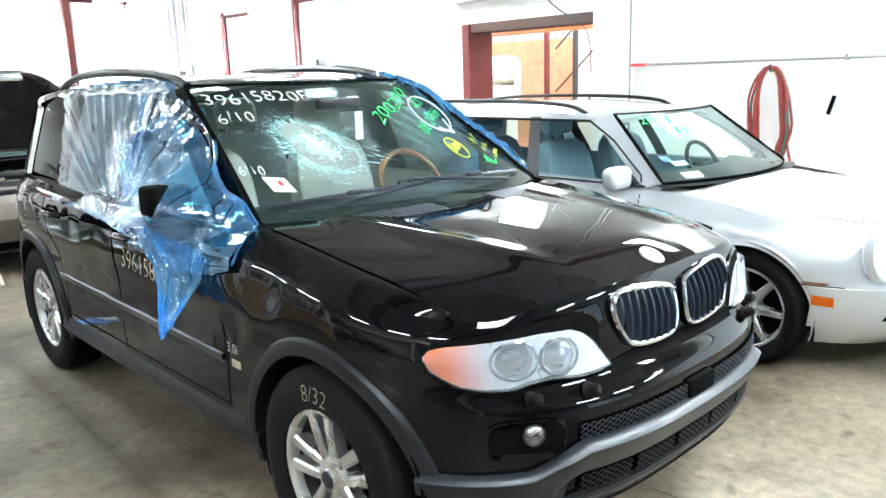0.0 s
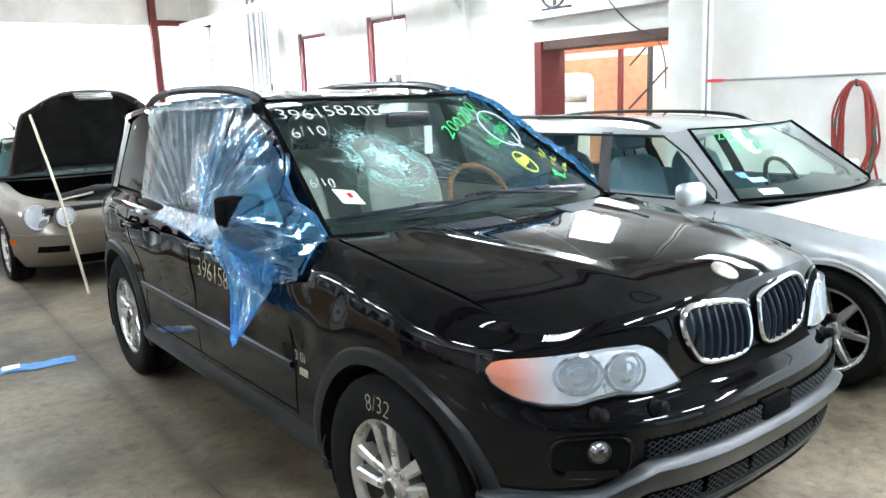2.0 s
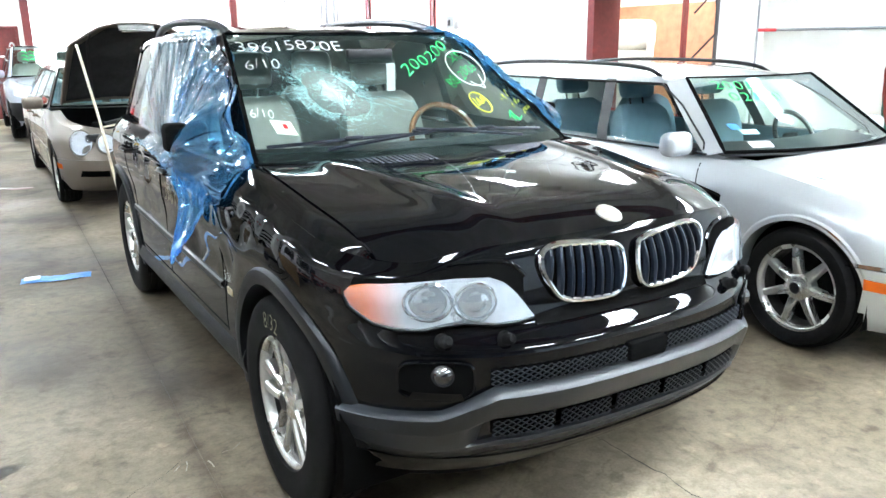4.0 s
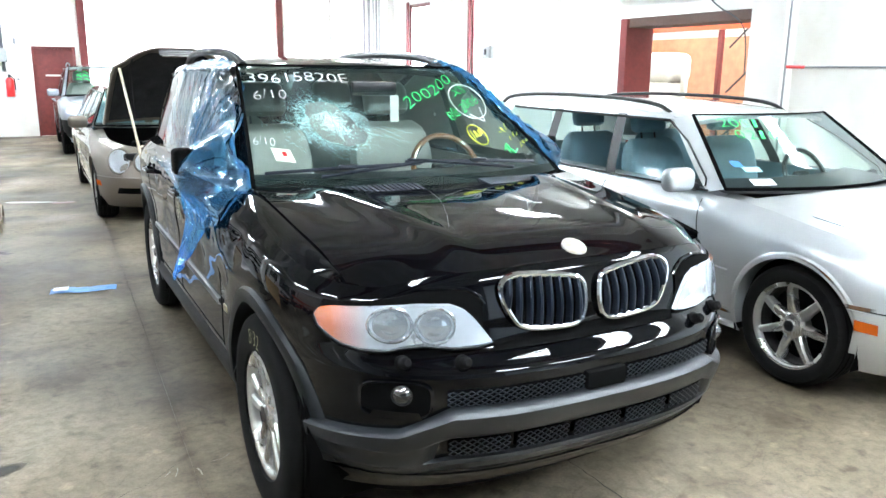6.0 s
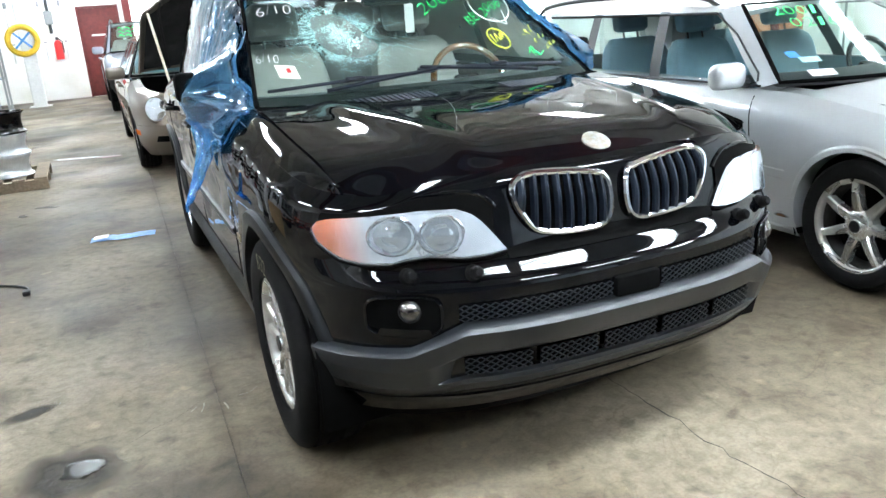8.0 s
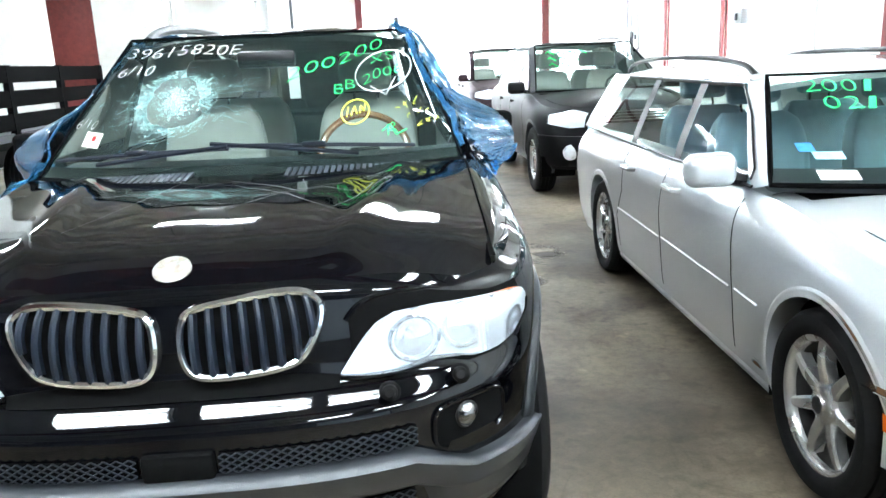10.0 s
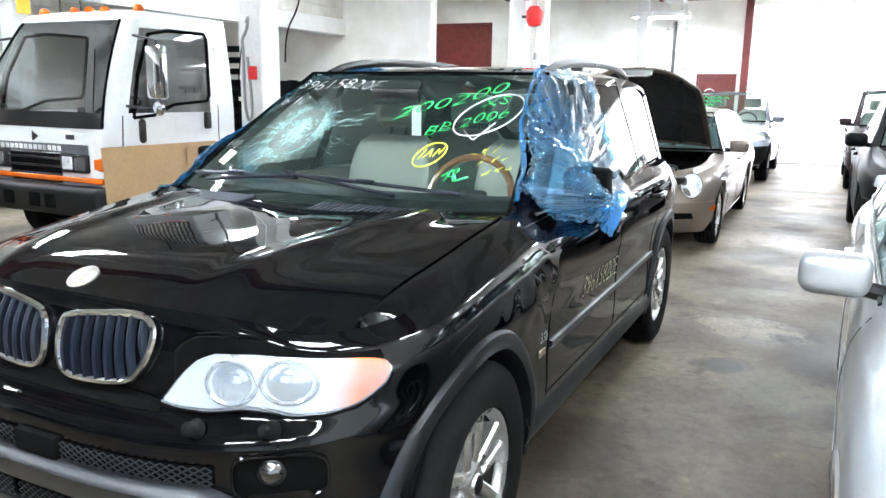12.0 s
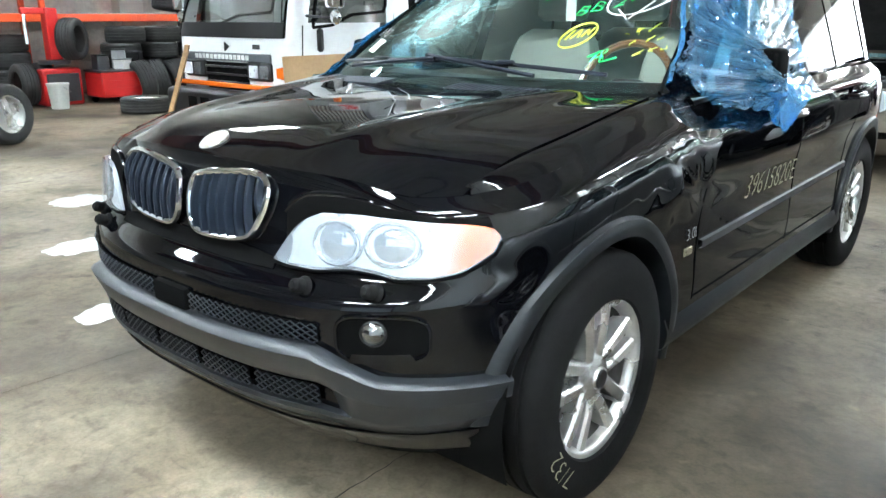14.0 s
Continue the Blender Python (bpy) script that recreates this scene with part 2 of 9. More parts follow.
def concrete_floor():
    """Worn grey-brown concrete: pale wear, dark tyre and oil stains, a patchy polish."""
    m = bpy.data.materials.new("concrete_floor")
    m.use_nodes = True
    N, L = m.node_tree.nodes, m.node_tree.links
    p = N["Principled BSDF"]
    geo = N.new("ShaderNodeNewGeometry")

    def nz(scale, detail, dist=0.0):
        n = N.new("ShaderNodeTexNoise")
        n.inputs["Scale"].default_value, n.inputs["Detail"].default_value, n.inputs["Distortion"].default_value = scale, detail, dist
        L.new(geo.outputs["Position"], n.inputs["Vector"])
        return n

    def ramp(src, *stops):
        r = N.new("ShaderNodeValToRGB")
        el = r.color_ramp.elements
        while len(el) < len(stops):
            el.new(0.5)
        for e, (pos, c) in zip(el, stops):
            e.position, e.color = pos, (*c, 1)
        L.new(src, r.inputs["Fac"])
        return r

    def mul(a, b, f=1.0):
        x = N.new("ShaderNodeMix")
        x.data_type, x.blend_type = "RGBA", "MULTIPLY"
        x.inputs["Factor"].default_value = f
        L.new(a, x.inputs["A"])
        L.new(b, x.inputs["B"])
        return x.outputs["Result"]
    base = ramp(nz(0.42, 6, 0.15).outputs["Fac"], (0.38, (0.080, 0.064, 0.044)), (0.48, (0.152, 0.124, 0.086)), (0.56, (0.212, 0.175, 0.124)), (0.66, (0.296, 0.248, 0.182)))
    blot = ramp(nz(1.25, 7, 0.25).outputs["Fac"], (0.36, (0.42, 0.40, 0.37)), (0.44, (0.70, 0.68, 0.66)), (0.48, (0.90, 0.89, 0.88)), (0.60, (1, 1, 1)))
    spots = ramp(nz(7.0, 4, 0.2).outputs["Fac"], (0.30, (0.50, 0.48, 0.45)), (0.40, (1, 1, 1)), (0.66, (1, 1, 1)), (0.73, (1.5, 1.5, 1.45)))
    grain = ramp(nz(85, 4).outputs["Fac"], (0.25, (0.78, 0.78, 0.78)), (0.6, (1, 1, 1)))
    mid = ramp(nz(19, 6, 0.4).outputs["Fac"], (0.34, (0.82, 0.81, 0.79)), (0.5, (1, 1, 1)), (0.64, (1.12, 1.11, 1.10)))
    veins = ramp(nz(2.6, 8, 1.6).outputs["Fac"], (0.40, (1, 1, 1)), (0.485, (0.88, 0.87, 0.85)), (0.50, (0.62, 0.60, 0.57)), (0.515, (0.90, 0.89, 0.87)), (0.60, (1, 1, 1)))
    c = mul(mul(mul(base.outputs["Color"], blot.outputs["Color"]), spots.outputs["Color"], 0.8), grain.outputs["Color"])
    c = mul(mul(c, mid.outputs["Color"]), veins.outputs["Color"], 0.55)
    # dirt worked into the concrete along the long joint
    sep = N.new("ShaderNodeSeparateXYZ")
    L.new(geo.outputs["Position"], sep.inputs[0])

    def op(kind, a, b):
        n = N.new("ShaderNodeMath")
        n.operation = kind
        for k, q in enumerate((a, b)):
            if isinstance(q, (int, float)):
                n.inputs[k].default_value = q
            elif q is not None:
                L.new(q, n.inputs[k])
        return n.outputs[0]
    line = op("ABSOLUTE", op("ADD", op("SUBTRACT", sep.outputs[0], op("MULTIPLY", sep.outputs[1], 0.03)), 1.09), None)
    wob = op("ADD", line, op("MULTIPLY", op("SUBTRACT", nz(3.5, 5).outputs["Fac"], 0.5), 0.12))
    dirt = ramp(op("MULTIPLY", wob, 9.0), (0.0, (0.50, 0.48, 0.45)), (0.25, (0.72, 0.70, 0.68)), (0.8, (1, 1, 1)))
    c = mul(c, dirt.outputs["Color"], 0.8)
    p.inputs["Specular IOR Level"].default_value = 0.24
    L.new(c, p.inputs["Base Color"])
    r = N.new("ShaderNodeMapRange")
    r.inputs["From Min"].default_value, r.inputs["From Max"].default_value = 0.3, 0.7
    r.inputs["To Min"].default_value, r.inputs["To Max"].default_value = 0.42, 0.72
    L.new(nz(1.1, 5).outputs["Fac"], r.inputs["Value"])
    L.new(r.outputs["Result"], p.inputs["Roughness"])
    b = N.new("ShaderNodeBump")
    b.inputs["Strength"].default_value, b.inputs["Distance"].default_value = 0.15, 0.006
    L.new(nz(40, 6).outputs["Fac"], b.inputs["Height"])
    L.new(b.outputs["Normal"], p.inputs["Normal"])
    return m


FLOOR = concrete_floor()
JOINT = surf("joint_dirt", (0.035, 0.03, 0.024), 0.9)
WALL = surf("white_masonry_paint", (0.86, 0.855, 0.83), 0.6, big=0.35, fine=2.2, bump=0.06, bump_scale=30, tint=(0.76, 0.73, 0.66))
UNSEEN_WALL_DARK = surf("dark_unseen_wall_paint", (0.13, 0.135, 0.14), 0.6, var=0.2, big=0.6, fine=6, bump=0.08, bump_scale=30)
CREAM = surf("cream_masonry_paint", (0.80, 0.77, 0.70), 0.65, var=0.08, big=0.7, fine=6, bump=0.12, bump_scale=30, tint=(0.70, 0.66, 0.58))
SIDING = surf("dull_white_siding", (0.74, 0.72, 0.67), 0.6, var=0.2, big=1.5, fine=12)
CEIL_DARK = surf("grimy_ceiling_boards", (0.76, 0.74, 0.69), 0.8, big=0.4, fine=3, tint=(0.58, 0.55, 0.49))
STEEL_WHITE = surf("white_painted_steel", (0.76, 0.76, 0.74), 0.45, var=0.1, big=2, fine=25)
RED_STEEL = surf("oxide_red_paint", (0.17, 0.022, 0.022), 0.5, var=0.25, big=2, fine=20, bump=0.05)
RED_DOOR = surf("dark_red_door_paint", (0.16, 0.028, 0.024), 0.5, var=0.3, big=1.2, fine=12)
ORANGE_RACK = surf("orange_red_rack_paint", (0.75, 0.09, 0.025), 0.4, var=0.15)
GREY_STEEL = surf("grey_steel", (0.30, 0.31, 0.31), 0.45, 0.4, var=0.15)
DARK_STEEL = surf("dark_steel", (0.05, 0.05, 0.055), 0.5, 0.3)
BLACK_PL = surf("black_plastic", (0.006, 0.006, 0.007), 0.40, var=0.2, rvar=0.08, spec=0.35)
MATT_BLACK = surf("matt_black", (0.003, 0.003, 0.003), 0.9, spec=0.05)
GREY_PL = surf("grey_bumper_plastic", (0.013, 0.015, 0.018), 0.36, spec=0.5, var=0.2, big=4, fine=50, bump=0.08, bump_scale=250)
RUBBER = surf("tyre_rubber", (0.0045, 0.0042, 0.0042), 0.8, spec=0.14, var=0.35, big=6, fine=40, bump=0.1, bump_scale=120)
RUBBER_OLD = surf("old_tyre_rubber", (0.026, 0.025, 0.024), 0.75, var=0.4, big=3, fine=20, bump=0.15, bump_scale=80)
ALLOY = surf("silver_alloy", (0.62, 0.61, 0.59), 0.27, 0.82, var=0.12, big=5, fine=40)
POLISHED = surf("polished_aluminium", (0.74, 0.77, 0.80), 0.36, 0.8, var=0.12, big=4, fine=30)
CHROME = surf("chrome", (0.84, 0.88, 0.93), 0.08, 1.0, var=0.05, rvar=0.04)
BLACK_PAINT = surf("black_car_paint", (0.0018, 0.0020, 0.0028), 0.025, var=0.3, big=3, fine=60, coat=0.0, rvar=0.015, spec=0.37, bump=0.010, bump_scale=2.2)
SILVER_PAINT = surf("silver_car_paint", (0.56, 0.58, 0.59), 0.32, 0.50, var=0.06, big=2, fine=200, coat=1.0, rvar=0.05)
GOLD_PAINT = surf("champagne_car_paint", (0.185, 0.155, 0.125), 0.34, 0.55, var=0.08, big=2, fine=200, coat=1.0)
BLUE_PAINT = surf("grey_blue_car_paint", (0.30, 0.33, 0.38), 0.3, 0.4, var=0.08, coat=1.0)
DARK_PAINT = surf("dark_car_paint", (0.006, 0.006, 0.007), 0.38, var=0.2, spec=0.12)
GLASS = clear("windscreen_glass", (0.78, 0.92, 0.86), 0.0, haze=0.022, haze_col=(0.46, 0.76, 0.72))
GLASS_SIDE = clear("side_glass", (0.74, 0.84, 0.82), 0.0, ior=1.22)
GLASS_DARK = clear("privacy_glass", (0.10, 0.11, 0.12), 0.0, 0.04, ior=1.15)
LENS = clear("lamp_lens", (0.92, 0.94, 0.95), 0.05, 0.08, haze=0.16, haze_col=(0.74, 0.79, 0.83))
REFLECTOR = surf("lamp_reflector", (0.80, 0.83, 0.87), 0.30, 0.35, var=0.15, big=12, fine=60)
SEAT_GREY = surf("grey_leather", (0.30, 0.29, 0.26), 0.5, var=0.15, bump=0.1)
SEAT_BLUE = surf("blue_grey_leather", (0.19, 0.31, 0.37), 0.5, var=0.15)
WOOD_TRIM = surf("brown_wood_trim", (0.22, 0.085, 0.03), 0.25, var=0.4, big=8, fine=50, coat=0.8)
LINER = surf("black_felt", (0.012, 0.011, 0.011), 0.95, var=0.4, big=5, bump=0.3, bump_scale=30)
WHITE_PAINT = surf("white_lorry_paint", (0.78, 0.79, 0.79), 0.25, var=0.05, coat=0.6)
CARD = surf("brown_cardboard", (0.42, 0.27, 0.14), 0.8, var=0.12, big=3, fine=30, bump=0.05)
WOOD = surf("raw_pine", (0.45, 0.28, 0.14), 0.7, var=0.25, big=3, fine=40, bump=0.1)
GREY_WOOD = surf("weathered_pallet_wood", (0.26, 0.20, 0.14), 0.8, var=0.3, big=5, fine=40, bump=0.15)
INK_W = surf("white_paint_pen", (0.85, 0.86, 0.84), 0.6, var=0.1, fine=90)
INK_G = surf("green_paint_pen", (0.03, 0.85, 0.20), 0.6, var=0.15, fine=90)
INK_Y = surf("yellow_paint_pen", (0.75, 0.78, 0.10), 0.6, var=0.15, fine=90)
INK_DULL = surf("dull_yellow_paint_pen", (0.34, 0.32, 0.20), 0.7, var=0.3, fine=90)
PAPER = surf("white_paper", (0.80, 0.80, 0.78), 0.7, var=0.04)
HOSE_RED = surf("red_rubber_hose", (0.30, 0.035, 0.025), 0.55, var=0.2)
HOSE_GREEN = surf("green_rubber_hose", (0.05, 0.16, 0.12), 0.55, var=0.2)
BRIGHT_RED = surf("bright_red_paint", (0.65, 0.02, 0.02), 0.35, var=0.1)
TAPE_BLUE = surf("blue_film_scrap", (0.05, 0.22, 0.55), 0.3, var=0.2, fine=60, bump=0.4, bump_scale=30)
BUCKET = surf("white_bucket_plastic", (0.70, 0.72, 0.68), 0.45, var=0.1)
YELLOW = surf("yellow_paint", (0.75, 0.48, 0.03), 0.45, var=0.15)
AMBER_SOLID = surf("amber_marker_plastic", (0.70, 0.13, 0.01), 0.25, var=0.1)
GALV = surf("galvanised_steel", (0.45, 0.46, 0.47), 0.4, 0.7, var=0.2, big=4, fine=30)
TUBE_LIGHT = glow("fluorescent_tube", (0.835, 0.96, 1.04), 36.0)


# ---- the hall ----
CEILING_Z = 4.7


def structure(name, bm, material, label, category, parent=None, smooth=False):
    return tagged(part(name, bm, material, parent, smooth=smooth), label, category, kind="structure")


# floor: cast slabs with open joints over a dirty bed
ground = structure("ground", boxed((-60, -60, -0.25), (60, 80, -0.012)), JOINT, "dark dirt bed under the concrete slabs", "ground")
floor = tagged(new("floor"), "worn grey-brown stained concrete slab floor", "floor", kind="structure")
XS = [-13.0, -8.9, -4.9, -1.03, 2.9, 6.9, 11.0]
YS = [-9.5, -4.9, 4.40, 9.0, 13.6, 18.3, 26.0]
SKEW = 0.03
for i in range(len(XS) - 1):
    for j in range(len(YS) - 1):
        g = 0.0009
        bm = bmesh.new()
        c = [(XS[i] + g, YS[j] + g), (XS[i + 1] - g, YS[j] + g), (XS[i + 1] - g, YS[j + 1] - g), (XS[i] + g, YS[j + 1] - g)]
        c = [(x + (SKEW * (y - 2.0) if -12 < x < 10 else 0) * (1 if abs(y) < 20 else 1), y) for x, y in c]
        lo, hi = [bm.verts.new((x, y, -0.12)) for x, y in c], [bm.verts.new((x, y, 0.0)) for x, y in c]
        bm.faces.new(hi)
        for k in range(4):
            bm.faces.new((lo[k], lo[(k + 1) % 4], hi[(k + 1) % 4], hi[k]))
        part("slab", bm, FLOOR, floor, smooth=False)


def floor_crack(pts, wide, seed, material=None, label="dark dirt-filled crack"):
    """A thin open crack in the slab, wandering between points."""
    rng = random.Random(seed)
    bm, rows = bmesh.new(), []
    for (ax, ay), (bx, by) in zip(pts, pts[1:]):
        n = max(3, int(math.hypot(bx - ax, by - ay) / 0.05))
        for k in range(n):
            t, w = k / n, wide * rng.uniform(0.4, 1.3)
            x, y = mix(ax, bx, t) + rng.gauss(0, 0.006), mix(ay, by, t) + rng.gauss(0, 0.006)
            rows.append([(x - w, y - w * 0.4, 0.0015), (x + w, y + w * 0.4, 0.0015)])
    grid(bm, rows)
    part("crack", bm, material or JOINT, floor, label, smooth=False)


floor_crack([(-1.09, 0.51), (-1.28, 0.36), (-1.48, 0.25), (-1.75, 0.16)], 0.0028, 1)
floor_crack([(0.34, 0.1), (0.32, -0.3), (0.33, -0.8), (0.36, -1.2)], 0.0022, 2)
floor_crack([(0.45, 1.79), (0.75, 1.77), (1.1, 1.78)], 0.0024, 3)
SCUFF = surf("scuffed_pale_concrete", (0.34, 0.31, 0.26), 0.8, var=0.3, big=8, fine=60)
for k, pts in enumerate(([(-0.91, 0.475), (-1.05, 0.414)], [(-1.05, 0.414), (-1.045, 0.315)], [(-1.13, 0.455), (-1.17, 0.35)], [(-1.16, 0.44), (-1.21, 0.36)])):
    floor_crack(pts, 0.004, 10 + k, SCUFF, "pale scuff on the concrete")


def wall_x(name, x0, x1, y0, y1, z0, z1, holes, material, label):
    """A wall along y between x0 and x1, with holes (ya, yb, za, zb) right through it."""
    bm = bmesh.new()
    cuts = sorted({y0, y1, *[h[0] for h in holes], *[h[1] for h in holes]})
    for a, b in zip(cuts, cuts[1:]):
        here = sorted((h[2], h[3]) for h in holes if h[0] <= a and h[1] >= b)
        z = z0
        for za, zb in here + [(z1, z1)]:
            if za > z:
                box(bm, (x0, a, z), (x1, b, za))
            z = zb
    bmesh.ops.remove_doubles(bm, verts=bm.verts[:], dist=1e-5)
    return structure(name, bm, material, label, "wall")


def wall_y(name, y0, y1, x0, x1, z0, z1, holes, material, label):
    bm = bmesh.new()
    cuts = sorted({x0, x1, *[h[0] for h in holes], *[h[1] for h in holes]})
    for a, b in zip(cuts, cuts[1:]):
        here = sorted((h[2], h[3]) for h in holes if h[0] <= a and h[1] >= b)
        z = z0
        for za, zb in here + [(z1, z1)]:
            if za > z:
                box(bm, (a, y0, z), (b, y1, za))
            z = zb
    bmesh.ops.remove_doubles(bm, verts=bm.verts[:], dist=1e-5)
    return structure(name, bm, material, label, "wall")


HEADER = surf("dingy_board_paint", (0.62, 0.60, 0.55), 0.65, big=0.45, fine=3, bump=0.10, bump_scale=25, tint=(0.46, 0.44, 0.39))
OPEN = (3.78, 6.12, -0.1, 2.33)
wall_x("wall_east", 6.0, 6.35, -9.5, 18.0, -0.1, CEILING_Z, [OPEN, (-5.6, -1.5, 0.0, 3.4), (4.35, 5.35, 2.72, 3.9), (9.3, 10.42, 0.9, 3.05), (12.1, 13.1, 0.9, 2.98)], WALL, "white painted masonry wall with a framed opening")
wall_y("wall_north", 18.0, 18.35, -13.0, 6.35, -0.1, CEILING_Z, [(-1.30, -0.38, 0.0, 2.06), (-0.10, 4.45, 0.0, 3.62), (4.72, 5.95, 0.0, 3.62), (-8.8, -6.75, 0, 3.4)], WALL, "white painted masonry end wall with overhead doors")
# unseen wall, dark so that little light bounces onto the car's front
wall_y("wall_south", -9.85, -9.5, -13.0, 6.35, -0.1, CEILING_Z, [(1.50, 5.90, 0.0, 3.62)], UNSEEN_WALL_DARK, "unseen end wall, darkened to cut bounce, with one overhead door")
wall_x("wall_west", -13.2, -12.85, -9.5, 18.0, -0.1, CEILING_Z, [], SIDING, "dull white boarded outer wall")
wall_x("wall_west_header", -7.42, -7.2, -9.5, 11.4, 2.9, CEILING_Z, [], HEADER, "dingy white boarded wall above a long beam")
for k in range(9):
    z = 2.905 + 0.2 * k
    part("board", boxed((-7.199, -9.4, z), (-7.182, 11.3, min(z + 0.192, CEILING_Z - 0.01)), 0.005), HEADER, bpy.data.objects["wall_west_header"], smooth=False)
wall_y("wall_partition", 11.4, 11.65, -12.85, -2.95, -0.1, CEILING_Z, [(-5.22, -3.55, -0.1, 3.95)], WALL, "white painted partition wall with a wide opening")
bm = boxed((-13.2, -9.85, CEILING_Z), (12, 18.35, CEILING_Z + 0.2))
for k in range(24):
    y = -9.0 + 1.15 * k
    box(bm, (-13, y, CEILING_Z - 0.22), (6, y + 0.07, CEILING_Z))
structure("ceiling", bm, CEIL_DARK, "white painted boarded ceiling with open joists", "ceiling")

# horizontal boards of the west wall
for k in range(15):
    z = 0.3 + 0.28 * k
    part("board", boxed((-12.849, -9.0, z), (-12.80, 11.3, z + 0.262), 0.006), SIDING, bpy.data.objects["wall_west"], smooth=False)

# the long beam on its posts, west side
structure("beam_west", boxed((-7.46, -9.5, 2.60), (-7.12, 11.4, 2.9), 0.01), STEEL_WHITE, "long white painted beam carrying the wall above", "beam")
for y in (-6.0, -1.2, 4.30):
    structure("post_west", boxed((-7.42, y, 0), (-7.16, y + 0.26, 2.6), 0.008), STEEL_WHITE, "white painted square post under the beam", "post")
structure("pilaster_west", boxed((-12.80, 5.71, 0), (-12.50, 6.19, 3.4), 0.01), WALL, "white painted pilaster on the boarded wall", "pilaster")
structure("beam_cross", boxed((-7.12, 11.05, 3.95), (-2.9, 11.40, 4.25), 0.01), STEEL_WHITE, "white beam over the partition opening", "beam")


def column(x, y, r, label):
    bm = boxed((x - r, y - r, 0.012), (x + r, y + r, CEILING_Z), 0.012)
    box(bm, (x - r * 1.7, y - r * 1.7, 0.0), (x + r * 1.7, y + r * 1.7, 0.012))
    return structure("column", bm, STEEL_WHITE, label, "column")


column(-3.02, 3.78, 0.13, "white painted steel column beside the lorry")
column(-3.22, 10.9, 0.15, "white painted steel column with a red lamp")
column(-2.35, 16.6, 0.13, "white painted steel column near the end wall")
# ceiling girders
for y in (-3.2, -0.9, 1.4, 3.78, 10.9, 16.6):
    structure("girder", boxed((-12.8, y - 0.12, CEILING_Z - 0.52), (6.0, y + 0.12, CEILING_Z - 0.23), 0.01), RED_STEEL if y < 2 else STEEL_WHITE, "painted steel ceiling girder", "girder")

# red steel posts and rails of the overhead doors
for x in (-0.28, 4.46):
    structure("door_post", boxed((x, 17.86, 0), (x + 0.16, 17.998, CEILING_Z), 0.006), RED_STEEL, "oxide red steel post beside an overhead door", "post")
structure("door_lintel", boxed((4.62, 17.88, 3.62), (6.0, 17.998, 3.76), 0.006), RED_STEEL, "oxide red steel lintel", "lintel")
structure("door_lintel", boxed((-2.3, 17.88, 3.78), (-0.28, 17.998, 3.90), 0.006), RED_STEEL, "oxide red steel rail on the end wall", "lintel")


def overhead_door(name, x0, x1, z1, label, y=18.12):
    """A sectional door of pale translucent panels in light frames."""
    d = tagged(new(name), label, "door", kind="structure")
    n = 7
    h = z1 / n
    for k in range(n):
        bm = boxed((x0 + 0.005, y, k * h + 0.012), (x1 - 0.005, y + 0.015, (k + 1) * h - 0.012))
        part("panel", bm, FIBREGLASS, d, smooth=False)
        bm = bmesh.new()
        for zz in (k * h + 0.001, (k + 1) * h - 0.020):
            box(bm, (x0 + 0.005, y - 0.015, zz), (x1 - 0.005, y - 0.001, zz + 0.019))
        part("rail", bm, STEEL_WHITE, d, smooth=False)
    return d


def fibreglass():
    m = bpy.data.materials.new("translucent_fibreglass")
    m.use_nodes = True
    N, L = m.node_tree.nodes, m.node_tree.links
    N.remove(N["Principled BSDF"])
    t, d, x = N.new("ShaderNodeBsdfTranslucent"), N.new("ShaderNodeBsdfDiffuse"), N.new("ShaderNodeMixShader")
    t.inputs["Color"].default_value, d.inputs["Color"].default_value = (0.86, 0.88, 0.90, 1), (0.8, 0.8, 0.8, 1)
    x.inputs["Fac"].default_value = 0.4
    L.new(t.outputs[0], x.inputs[1])
    L.new(d.outputs[0], x.inputs[2])
    L.new(x.outputs[0], N["Material Output"].inputs["Surface"])
    return m


FIBREGLASS = fibreglass()
overhead_door("door_1", -0.10, 4.45, 3.62, "closed pale translucent overhead door, bright with daylight")
overhead_door("door_2", 4.72, 5.95, 3.62, "narrow pale translucent overhead door, bright with daylight")

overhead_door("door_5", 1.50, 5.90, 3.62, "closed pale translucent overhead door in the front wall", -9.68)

# supposed door out of view, added to carry the side light
d6 = tagged(new("door_6"), "unseen translucent side door added to brighten the hall's front", "door", kind="structure")
for k in range(7):
    h = 3.4 / 7
    part("panel", boxed((6.12, -5.595, k * h + 0.012), (6.135, -1.505, (k + 1) * h - 0.012)), FIBREGLASS, d6, smooth=False)
    bm = bmesh.new()
    for zz in (k * h + 0.001, (k + 1) * h - 0.020):
        box(bm, (6.105, -5.595, zz), (6.119, -1.505, zz + 0.019))
    part("rail", bm, STEEL_WHITE, d6, smooth=False)


def panel_door(name, x0, x1, z1, label):
    d = tagged(new(name), label, "door", kind="structure")
    part("leaf", boxed((x0 + 0.05, 18.04, 0.01), (x1 - 0.05, 18.09, z1 - 0.05), 0.004), RED_DOOR, d, smooth=False)
    bm = boxed((x0, 17.985, 0), (x0 + 0.05, 18.12, z1))
    box(bm, (x1 - 0.05, 17.985, 0), (x1, 18.12, z1))
    box(bm, (x0 + 0.05, 17.985, z1 - 0.05), (x1 - 0.05, 18.12, z1))
    part("frame", bm, RED_DOOR, d, smooth=False)
    return d


